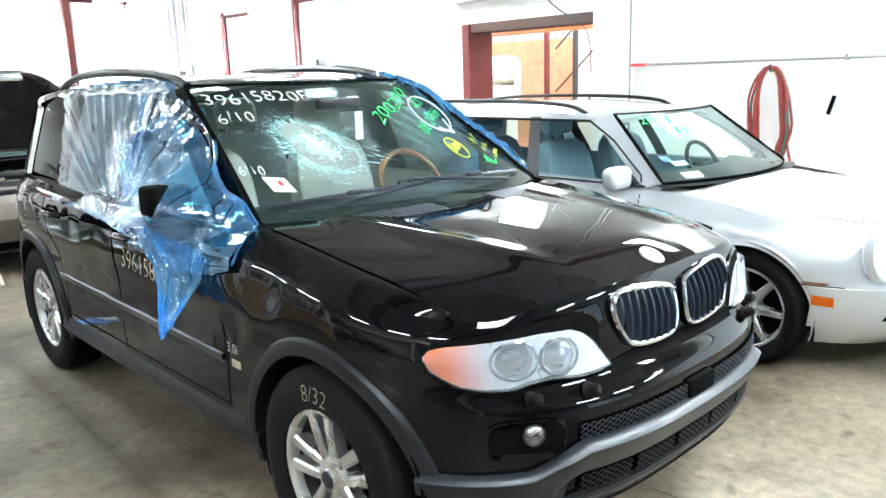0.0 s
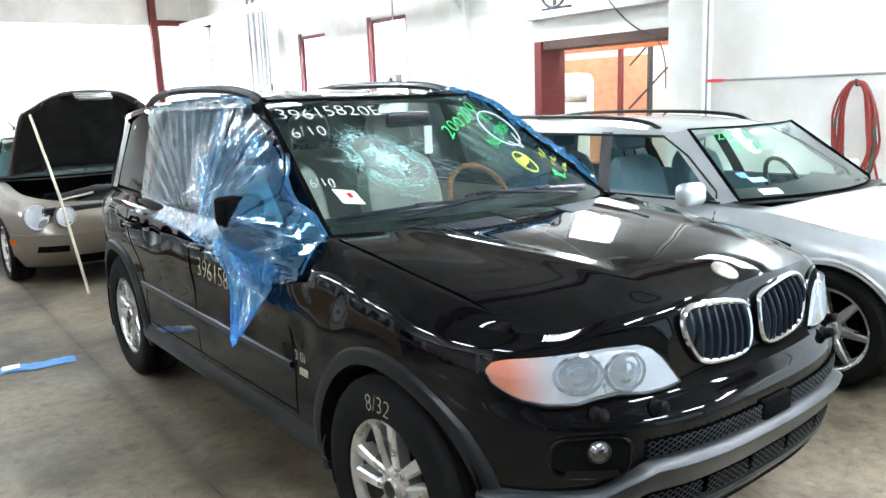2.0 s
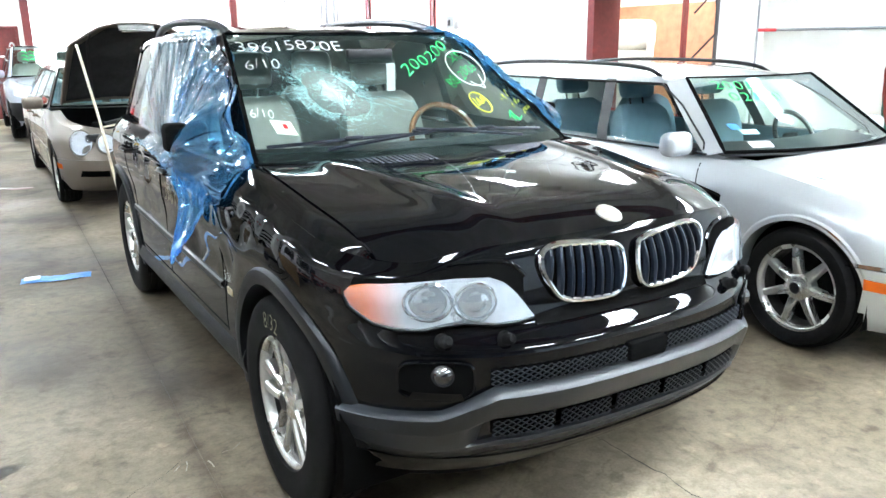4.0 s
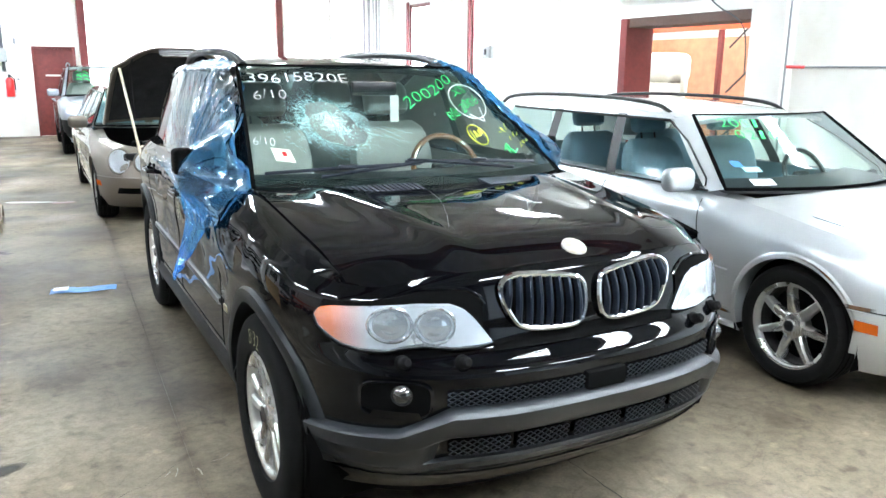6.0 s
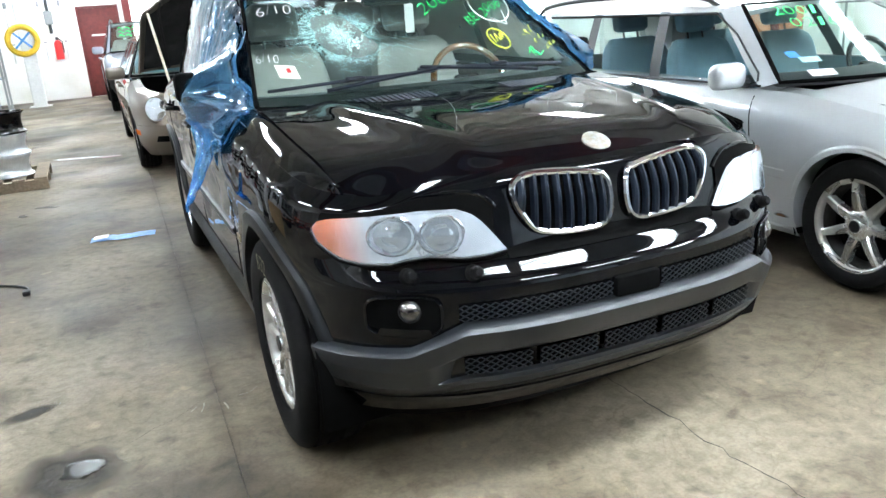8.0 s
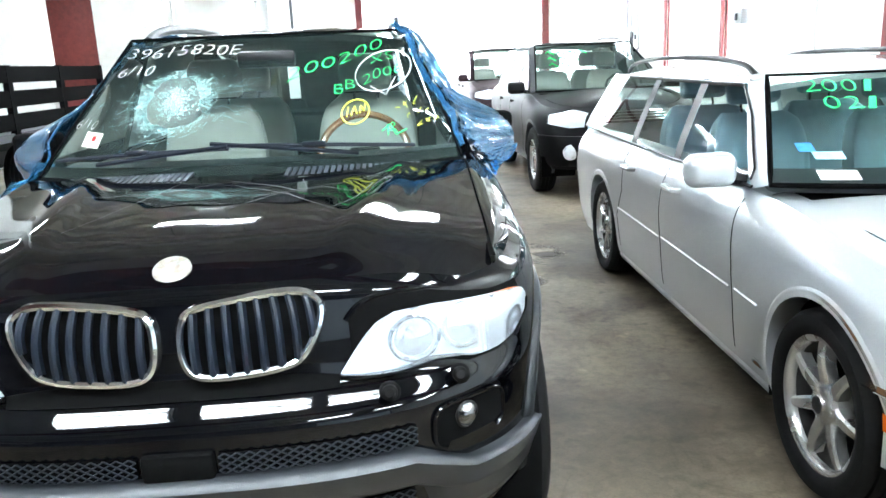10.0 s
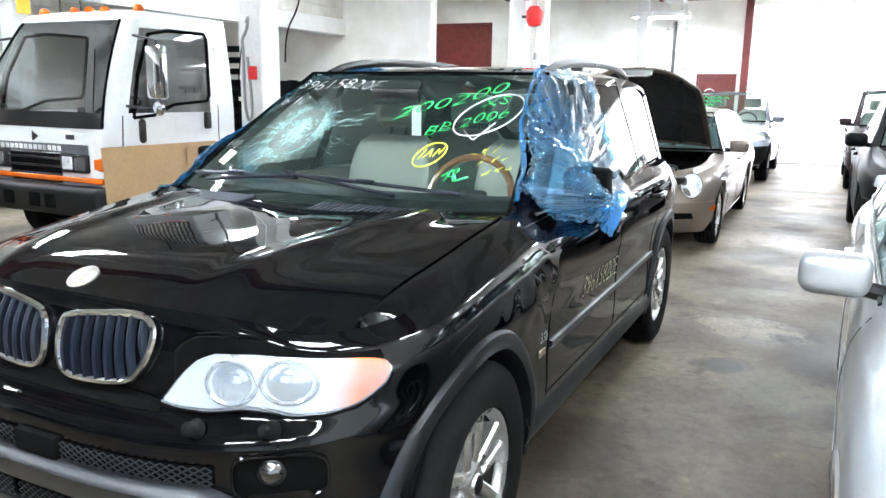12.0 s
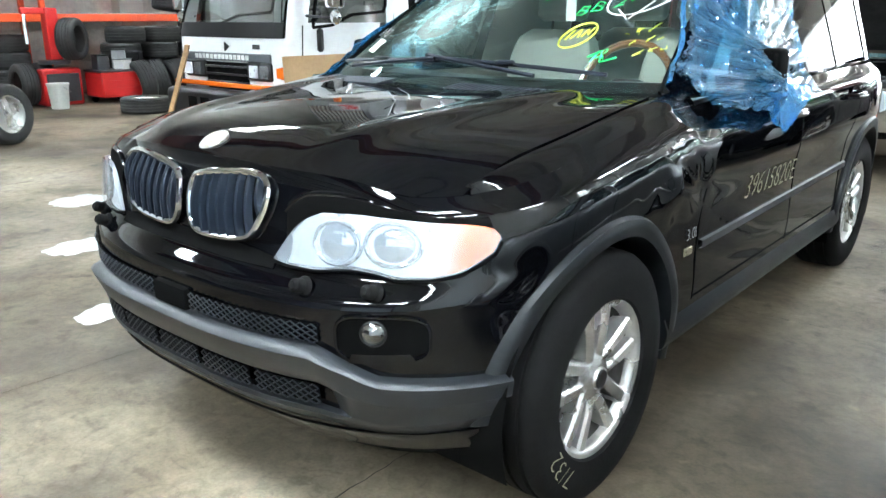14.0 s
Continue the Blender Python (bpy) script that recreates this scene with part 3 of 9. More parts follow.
d3 = panel_door("door_3", -1.30, -0.38, 2.06, "closed dark red steel door in the end wall")
part("handle", tube(bmesh.new(), [(-0.50, 18.04, 1.05), (-0.50, 17.97, 1.05), (-0.62, 17.97, 1.05)], 0.012), CHROME, d3, "bright lever handle")
part("lock", lathe(bmesh.new(), [(0, 0.02), (0.03, 0.02), (0.03, 0)], 16, pose(-0.50, 18.03, 1.2, 90)), CHROME, d3)
part("push_plate", boxed((-1.05, 18.028, 1.38), (-0.72, 18.039, 1.42)), PAPER, d3, "white paper strip")
d4 = panel_door("door_4", -8.8, -6.75, 3.4, "closed dark red wide door in the far bay")

# framed opening in the east wall, with the store behind it
bm = boxed((5.93, 5.98, 0), (6.42, 6.118, 2.32), 0.004)
structure("opening_jamb", bm, RED_STEEL, "oxide red steel jamb of the opening", "jamb")
structure("opening_lintel", boxed((5.96, 3.79, 2.20), (6.40, 5.97, 2.325), 0.004), surf("soot_brown", (0.10, 0.055, 0.04), 0.7), "dark rusty lintel of the opening", "lintel")
structure("pilaster_east", boxed((5.80, 3.30, 0), (5.998, 3.77, CEILING_Z), 0.01), WALL, "white painted pilaster", "pilaster")
structure("pilaster_east", boxed((5.85, 13.9, 0), (5.998, 14.3, CEILING_Z), 0.01), WALL, "white painted pilaster", "pilaster")
structure("pilaster_east", boxed((5.90, 7.6, 0), (5.998, 7.95, CEILING_Z), 0.01), WALL, "white painted pilaster", "pilaster")
structure("ledge", boxed((5.86, 3.79, 2.62), (5.998, 6.25, 2.72), 0.006), STEEL_WHITE, "white ledge over the opening", "ledge")
STORE_WALL = surf("ribbed_orange_brown_sheet", (0.60, 0.27, 0.15), 0.5, var=0.25, big=1.2, fine=8)
structure("store_floor", boxed((6.36, -1, -0.05), (12, 10, -0.004)), FLOOR, "concrete floor of the store", "floor")
structure("wall_store_east", boxed((10.6, -1, 0), (10.8, 10, CEILING_Z)), WALL, "pale wall of the store", "wall")
structure("wall_store_north", boxed((6.36, 9.8, 0), (10.6, 10, CEILING_Z)), WALL, "pale wall of the store", "wall")
structure("wall_store_south", boxed((6.36, -1.2, 0), (10.6, -1, CEILING_Z)), WALL, "pale wall of the store", "wall")

# window frames in the east wall
for nm, (ya, yb, za, zb), mt in (("window_1", (9.3, 10.42, 0.9, 3.05), RED_STEEL), ("window_2", (12.1, 13.1, 0.9, 2.98), RED_STEEL), ("window_3", (4.35, 5.35, 2.72, 3.9), STEEL_WHITE)):
    w = tagged(new(nm), "steel-framed window bright with daylight", "window", kind="structure")
    bm = boxed((6.02, ya, za), (6.10, ya + 0.06, zb))
    box(bm, (6.02, yb - 0.06, za), (6.10, yb, zb))
    box(bm, (6.02, ya + 0.06, zb - 0.07), (6.10, yb - 0.06, zb))
    box(bm, (6.02, ya + 0.06, za), (6.10, yb - 0.06, za + 0.06))
    part("window_frame", bm, mt, w, smooth=False)
    part("pane", boxed((6.05, ya + 0.06, za + 0.06), (6.058, yb - 0.06, zb - 0.07)), FIBREGLASS, w, "bright frosted pane", smooth=False)
    if nm != "window_3":
        structure("window_post", boxed((5.955, yb - 0.02, za), (5.998, yb + 0.05, zb + 0.05)), RED_STEEL, "oxide red post beside the window", "post")


# ---- fluorescent lamps under the ceiling ----
def strip_lamp(length=1.3, z=None):
    t = thing("strip_light", "white four-tube fluorescent light hung under the ceiling", "light", "fluorescent lights of the hall")
    h = length / 2
    bm = boxed((-0.25, -h, 0.0), (0.25, h, 0.04), 0.008)
    for sg in (-1, 1):
        box(bm, (sg * 0.25 - 0.006, -h, -0.08), (sg * 0.25 + 0.006, h, 0.0))
    part("housing", bm, STEEL_WHITE, t, smooth=False)
    for x in (-0.18, -0.06, 0.06, 0.18):
        part("tube", tube(bmesh.new(), [(x, -h + 0.04, -0.035), (x, h - 0.04, -0.035)], 0.019, 8), TUBE_LIGHT, t, "glowing white tube")
    for y in (-h + 0.02, h - 0.04):
        part("end_plate", boxed((-0.24, y, -0.075), (0.24, y + 0.02, -0.001)), STEEL_WHITE, t, smooth=False)
    for y in (-h * 0.7, h * 0.7):
        part("hanger", tube(bmesh.new(), [(0, y, 0.04), (0, y, CEILING_Z - (z or LAMP_Z) + 0.004)], 0.006, 6), GREY_STEEL, t)
    return t


LAMP_Z = 4.02
first = None
for x in (-10.0, -5.4, -1.7, 1.3, 4.7):
    for y in (-2.1, 0.25, 2.6, 6.0, 9.3, 13.2):
        if x < -9 and y in (-2.1, 9.3, 13.2) or (x in (-1.7, 1.3) and y in (0.25, 2.6)) or (x == 4.7 and y in (0.25, 2.6)):
            continue
        if (x, y) in ((-5.4, 9.3), (-5.4, 13.2)):
            continue
        m = pose(x, y, LAMP_Z, 0, 0, 90 if -5 < x < 4 else 0)
        if first is None:
            first = strip_lamp()
            first.matrix_basis = m
        else:
            copy_thing(first, m)
for x, y in ((-2.5, 12.7), (-6.6, 15.6), (4.7, -4.1), (3.1, -2.1), (5.4, 1.2)):
    copy_thing(first, pose(x, y, LAMP_Z, 0, 0, 0))
for x, y in ((-0.2, -2.1), (1.3, -5.2), (3.4, -5.2)):
    copy_thing(first, pose(x, y, LAMP_Z, 0, 0, 90))
for x, y, z, turn, length in ((-5.3, 7.92, 4.02, 90, 1.7), (-5.45, 12.1, 3.45, 0, 1.3), (-2.0, 16.7, 3.36, 90, 1.3)):
    strip_lamp(length, z).matrix_basis = pose(x, y, z, 0, 0, turn)


# ---- kit for cars: all face -y, with the origin on the floor under the front axle ----
class Shell:
    """The lower body as a surface: a plan outline at each height share v between sill and shoulder."""

    def __init__(s, half, zb, zsh, prof, yf, yr, ycf, ycr, n=2.8, nr=4.0, taper=None, byz=None, square=None):
        s.half, s.zb, s.zsh, s.prof, s.yf, s.yr, s.ycf, s.ycr, s.n, s.nr = half, zb, zsh, prof, yf, yr, ycf, ycr, n, nr
        s.taper = taper or (lambda y: 1.0)
        s.byz = byz
        s.square = square
        s.tail_steps = max(12, int((4.0 - ycr) * 30))

    def pw(s, z):
        """How square the nose is in plan at a height."""
        return s.n if s.square is None else mix(s.n, s.square[2], clamp((z - s.square[0]) / (s.square[1] - s.square[0])))

    def nose_y(s, v, z):
        """How far forward the middle of the nose lies."""
        return s.yf(z) if s.byz else s.yf(v)

    def v_of(s, y, z):
        return (z - s.zb) / (s.zsh(y) - s.zb)

    def front(s, th, v=None, z=None, off=0.0):
        """A point of the rounded nose: th from 0 (middle) to pi/2 (side)."""
        c, sn = max(0.0, math.cos(th)), max(0.0, math.sin(th))
        yn = s.ycf - (s.ycf - s.nose_y(0.8, s.byz)) * c ** (2 / s.n)
        if v is None:
            v = s.v_of(yn, z)
        w = s.half * s.prof(v) * s.taper(yn)
        zz = s.zb + v * (s.zsh(yn) - s.zb)
        fy = s.nose_y(v, zz)
        n = s.pw(zz)
        x, y = w * sn ** (2 / n), s.ycf - (s.ycf - fy) * c ** (2 / n)
        if off:
            nx, ny = (x / w) ** (n - 1) / w, -((s.ycf - y) / max(0.05, s.ycf - fy)) ** (n - 1) / max(0.05, s.ycf - fy)
            d = math.hypot(nx, ny) or 1
            x, y = x + off * nx / d, y + off * ny / d
        return Vector((x, y, zz))

    def th_of(s, x, z):
        return math.asin(clamp(abs(x) / s.half, 0, 1) ** (s.pw(z) / 2))

    def nose(s, x, z, off=0.0):
        """The point of the nose at about x and z."""
        p = s.front(s.th_of(x, z), z=z, off=off)
        return Vector((math.copysign(p.x, x) if x else 0.0, p.y, p.z))

    def side(s, y, z, off=0.0):
        v = s.v_of(y, z)
        w = s.half * s.prof(v) * s.taper(y)
        if y < s.ycf:
            q = clamp((s.ycf - y) / (s.ycf - s.nose_y(v, z)))
            w *= (1 - q ** s.pw(z)) ** (1 / s.pw(z))
        elif y > s.ycr:
            q = clamp((y - s.ycr) / (s.yr(v) - s.ycr))
            w *= (1 - q ** s.nr) ** (1 / s.nr)
        return w + off

    def columns(s, step=0.035):
        cols = [("f", math.pi / 2 * k / 30) for k in range(30)]
        k = max(2, int((s.ycr - s.ycf) / step))
        cols += [("s", mix(s.ycf, s.ycr, i / k)) for i in range(k + 1)]
        cols += [("r", math.pi / 2 * (1 - j / s.tail_steps)) for j in range(1, s.tail_steps + 1)]
        return cols

    def point(s, col, v):
        kind, a = col
        if kind == "f":
            return s.front(a, v)
        if kind == "s":
            return Vector((s.half * s.prof(v) * s.taper(a), a, s.zb + v * (s.zsh(a) - s.zb)))
        c, sn = max(0, math.cos(a)), max(0, math.sin(a))
        y = s.ycr + (s.yr(v) - s.ycr) * c ** (2 / s.nr)
        return Vector((s.half * s.prof(v) * s.taper(s.ycr) * sn ** (2 / s.nr), y, s.zb + v * (s.zsh(s.ycr) - s.zb)))


def mirrored(bm):
    """Adds the other half of a body, mirrored across x = 0, and joins it along the middle."""
    g = bmesh.ops.duplicate(bm, geom=bm.verts[:] + bm.edges[:] + bm.faces[:])
    vs = [e for e in g["geom"] if isinstance(e, bmesh.types.BMVert)]
    for v in vs:
        v.co.x = -v.co.x
    bmesh.ops.reverse_faces(bm, faces=[e for e in g["geom"] if isinstance(e, bmesh.types.BMFace)])
    bmesh.ops.remove_doubles(bm, verts=bm.verts[:], dist=0.0008)
    return bm


def body_side(shell, wheels, r, rows=26, step=0.035):
    """Sides, nose and tail down to the sill, with round wheel openings cut out."""
    bm = bmesh.new()
    cols = shell.columns(step)
    vv = [k / rows for k in range(rows + 1)]
    g = grid(bm, [[shell.point(c, v) for c in cols] for v in vv])
    for wy, wz in wheels:
        def far(v):
            return math.hypot(v.co.y - wy, v.co.z - wz)
        dead = [f for f in bm.faces if max(abs(v.co.x) for v in f.verts) > 0.4 and sum(far(v) for v in f.verts) / len(f.verts) < r and f.calc_center_median().z < wz + r]
        ring = {v for f in dead for v in f.verts}
        bmesh.ops.delete(bm, geom=dead, context="FACES")
        for v in ring:
            if v.is_valid and v.link_faces:
                d = far(v)
                if abs(d - r) < 0.08 and d > 0.01 and v.co.z > wz - 0.12:
                    v.co.y, v.co.z = wy + (v.co.y - wy) * r / d, wz + (v.co.z - wz) * r / d
    bmesh.ops.delete(bm, geom=[v for v in bm.verts if not v.link_faces], context="VERTS")
    return mirrored(bm)


def hood_point(shell, zc, col, u, ys0, yend, rise=2.4):
    """A point of the bonnet: u from 0 at the shoulder to 1 at the middle."""
    e = shell.point(col, 1.0)
    if col[0] == "f":
        q = math.sin(col[1]) ** 1.3
        sp = mix(ys0, shell.ycf, q)
    else:
        sp = col[1]
    y = mix(e.y, sp, u)
    g = 1 - (1 - u) ** rise
    return Vector((e.x * (1 - u), y, mix(e.z, zc(sp), g)))


def hood_sheet(shell, zc, u0, u1, ys0, yend, rise=2.4, nu=14, relief=None, sag=None):
    bm = bmesh.new()
    cols = [c for c in shell.columns() if c[0] == "f" or (c[0] == "s" and c[1] <= yend)]
    rows = []
    for i in range(nu + 1):
        u = 0.0 if callable(u0) else mix(u0, u1, i / nu)
        row = []
        for c in cols:
            uc = mix(u0(c), u1(c) if callable(u1) else u1, i / nu) if callable(u0) else u
            p = hood_point(shell, zc, c, uc, ys0, yend, rise)
            if sag and c[0] == "s":
                p.y += sag(p.x, p.y)
            if relief:
                p.z += relief(p.x, p.y)
            row.append(p)
        rows.append(row)
    grid(bm, rows)
    return mirrored(bm)


def shelf_sheet(shell, y0, u1, depth=0.012):
    """The narrow top of doors and wings below the windows."""
    bm = bmesh.new()
    cols = [c for c in shell.columns() if (c[0] == "s" and c[1] >= y0) or c[0] == "r"]
    rows = []
    for i in range(5):
        u = u1 * i / 4
        row = []
        for c in cols:
            e = shell.point(c, 1.0)
            row.append(Vector((e.x * (1 - u), e.y if c[0] == "s" else mix(e.y, shell.ycr, u * 1.2), e.z + depth * math.sin(u / u1 * math.pi / 2))))
        rows.append(row)
    grid(bm, rows)
    return mirrored(bm)


def strip_on_side(shell, pts, width, off, sgn, thick=0.004):
    """A thin moulding that follows points (y, z) on the body's side."""
    bm = bmesh.new()
    rows = []
    n = len(pts)
    for i, (y, z) in enumerate(pts):
        a, b = pts[max(0, i - 1)], pts[min(n - 1, i + 1)]
        d = Vector((b[0] - a[0], b[1] - a[1])).normalized()
        nrm = Vector((-d.y, d.x)) * width / 2
        row = []
        for k, o in ((-1, off - thick), (-0.8, off), (0.8, off), (1, off - thick)):
            yy, zz = y + nrm.x * k, z + nrm.y * k
            row.append(Vector((sgn * shell.side(yy, zz, o), yy, zz)))
        rows.append(row)
    grid(bm, rows)
    bmesh.ops.recalc_face_normals(bm, faces=bm.faces[:])
    return bm


def dense(pts, step=0.04):
    out = []
    for a, b in zip(pts, pts[1:]):
        k = max(1, int(math.dist(a, b) / step))
        out += [tuple(mix(p, q, i / k) for p, q in zip(a, b)) for i in range(k)]
    return out + [tuple(pts[-1])]


def flare(shell, wy, wz, r, width, sgn, off=0.018, a0=-12, a1=192, depth=0.10):
    """The lip round a wheel opening."""
    bm = bmesh.new()
    rows = []
    for k in range(41):
        a = radians(mix(a0, a1, k / 40))
        cy, cz = math.cos(a), math.sin(a)
        row = []
        for rr, o in ((r - 0.012, -depth), (r - 0.012, off * 0.8), (r + 0.006, off), (r + width * 0.5, off), (r + width - 0.008, off * 0.8), (r + width, 0.0), (r + width, -0.02)):
            y, z = wy + cy * rr, max(0.20, wz + cz * rr)
            row.append(Vector((sgn * shell.side(y, min(z, wz + r + width), o), y, z)))
        rows.append(row)
    grid(bm, rows)
    bmesh.ops.recalc_face_normals(bm, faces=bm.faces[:])
    return bm


def wheel_well(wy, wz, r, x0, x1, sgn):
    bm = bmesh.new()
    rows = []
    for k in range(25):
        a = radians(mix(-20, 200, k / 24))
        rows.append([Vector((sgn * x, wy + math.cos(a) * r, max(0.14, wz + math.sin(a) * r))) for x in (x0, (x0 + x1) / 2, x1)])
    vs = grid(bm, rows)
    c = bm.verts.new((sgn * x0, wy, wz))
    for a, b in zip(vs, vs[1:]):
        bm.faces.new((a[0], b[0], c))
    return bm


def tyre_profile(r, rim, w):
    h = w / 2
    return [(rim, -h * 0.78), (rim + 0.012, -h * 0.92), (mix(rim, r, 0.45), -h), (mix(rim, r, 0.75), -h * 0.97), (r - 0.014, -h * 0.86), (r - 0.004, -h * 0.72),
            (r - 0.002, -h * 0.62), (r - 0.011, -h * 0.60), (r - 0.011, -h * 0.54), (r, -h * 0.52), (r, -h * 0.22), (r - 0.011, -h * 0.20), (r - 0.011, -h * 0.14), (r + 0.001, -h * 0.12),
            (r + 0.001, h * 0.12), (r - 0.011, h * 0.14), (r - 0.011, h * 0.20), (r, h * 0.22), (r, h * 0.52), (r - 0.011, h * 0.54), (r - 0.011, h * 0.60), (r - 0.002, h * 0.62),
            (r - 0.004, h * 0.72), (r - 0.014, h * 0.86), (mix(rim, r, 0.75), h * 0.97), (mix(rim, r, 0.45), h), (rim + 0.012, h * 0.92), (rim, h * 0.78)]


def spoke(bm, ang, r0, r1, w0, w1, z0, z1, depth, skew=0.0, bow=0.0, start=0.0):
    """One arm of a rim, in the plane z = out."""
    m = Matrix.Rotation(ang, 4, "Z")
    rows = []
    for k in range(7):
        t = k / 6
        r, w, z = mix(r0, r1, t), mix(w0, w1, t), mix(z0, z1, t) + bow * math.sin(math.pi * t)
        s = start + skew * t
        rows.append([m @ Vector(p) for p in ((r, s - w / 2, z - depth), (r, s - w / 2, z - 0.008), (r, s - w / 2 + 0.008, z), (r, s + w / 2 - 0.008, z), (r, s + w / 2, z - 0.008), (r, s + w / 2, z - depth))])
    grid(bm, rows)


# inner rim, much darker than the alloy, behind the spokes
INNER_RIM_DARK = surf("dark_barrel_metal", (0.035, 0.032, 0.030), 0.7, var=0.4, spec=0.2)


def make_wheel(parent, r, rim, w, style, m, alloy=None, cap=None):
    """Tyre and alloy rim as a part of the car; the outer face looks along the local z axis."""
    alloy = alloy or ALLOY
    hub = new("wheel")
    me = bpy.data.meshes.new("wheel")
    bm = lathe(bmesh.new(), [(rim + 0.010, w * 0.37), (rim + 0.012, w * 0.42), (rim + 0.004, w * 0.425), (rim - 0.008, w * 0.40), (rim - 0.016, w * 0.34), (rim - 0.018, w * 0.27)], 48)
    bm.to_mesh(me)
    bm.free()
    bpy.data.objects.remove(hub)
    hub = part("wheel", me, alloy, parent)
    hub.matrix_basis = m
    bm = lathe(bmesh.new(), tyre_profile(r, rim, w), 64)
    part("tyre", bm, RUBBER, hub)
    part("barrel", lathe(bmesh.new(), [(rim - 0.006, -w * 0.40), (rim + 0.014, -w * 0.40), (rim - 0.018, -w * 0.30), (rim - 0.03, 0.0), (rim - 0.022, w * 0.22), (rim - 0.0165, w * 0.28)], 40), INNER_RIM_DARK, hub, "dark inner rim")
    bm = bmesh.new()
    zo = w * 0.30
    if style == "double":
        for k in range(5):
            for q in (-1, 1):
                spoke(bm, 2 * math.pi * k / 5, 0.050, rim - 0.006, 0.034, 0.046, zo + 0.008, zo + 0.018, 0.05, skew=q * 0.022, bow=0.003, start=q * 0.025)
    elif style == "seven":
        for k in range(7):
            spoke(bm, 2 * math.pi * k / 7, 0.05, rim - 0.012, 0.052, 0.034, zo, zo + 0.012, 0.045, bow=0.01)
    else:
        for k in range(5):
            spoke(bm, 2 * math.pi * k / 5, 0.05, rim - 0.012, 0.085, 0.065, zo, zo + 0.01, 0.045, bow=0.01)
    part("spokes", bm, alloy, hub)
    bm = lathe(bmesh.new(), [(0.0, zo + 0.026), (0.030, zo + 0.026), (0.034, zo + 0.018), (0.060, zo + 0.012), (0.078, zo - 0.004), (0.080, zo - 0.05), (0.0, zo - 0.05)], 28)
    for k in range(5):
        a = 2 * math.pi * (k + 0.5) / 5
        lathe(bm, [(0.0, zo + 0.014), (0.009, zo + 0.014), (0.009, zo - 0.01)], 8, Matrix.Translation((0.056 * math.cos(a), 0.056 * math.sin(a), 0)))
    part("hub", bm, alloy, hub)
    part("cap", lathe(bmesh.new(), [(0.0, zo + 0.031), (0.026, zo + 0.030), (0.030, zo + 0.026)], 24), cap or BLACK_PL, hub, "dark round hub cap")
    part("brake_disc", lathe(bmesh.new(), [(0.06, -0.02), (rim - 0.06, -0.02), (rim - 0.06, -0.04), (0.06, -0.04)], 32, closed=True), DARK_STEEL, hub, "dark steel brake disc")
    part("brake_shadow_plate", lathe(bmesh.new(), [(0.0, -0.012), (rim - 0.032, -0.012), (rim - 0.032, -0.06)], 32), MATT_BLACK, hub, "black backing plate")
    return hub


def wheel_pose(x, y, z, right, steer=0.0, spin=0.0):
    """The outer face points to -x for the car's right side, to +x for its left."""
    return pose(x, y, z, 0, -90 if right else 90, 0) @ Matrix.Rotation(radians(spin), 4, "Z") if not steer else pose(x, y, z, 0, 0, steer) @ pose(0, 0, 0, 0, -90 if right else 90, 0) @ Matrix.Rotation(radians(spin), 4, "Z")


class Cabin:
    """Windows and roof: a windscreen surface, leaning sides and a tail."""

    def __init__(s, ws, ws_half, side_x, z0, z1, rear):
        s.ws, s.ws_half, s.side_x, s.z0, s.z1, s.rear = ws, ws_half, side_x, z0, z1, rear

    def screen(s, u, v, off=0.0):
        """u across (-1 to 1), v up."""
        z = mix(s.z0, s.z1, v)
        x = s.ws_half(v) * u
        return Vector((x, s.ws(x, z) - off, z + off * 0.5))


def patch(bm, bottom, top, fn, nu=16, nv=6):
    """A sheet between two polylines, carried to space by fn(a, b)."""
    return sheet(bm, lambda u, v: fn(*(along([(*p, 0) for p in bottom], u).lerp(along([(*p, 0) for p in top], u), v)).xy), nu, nv)


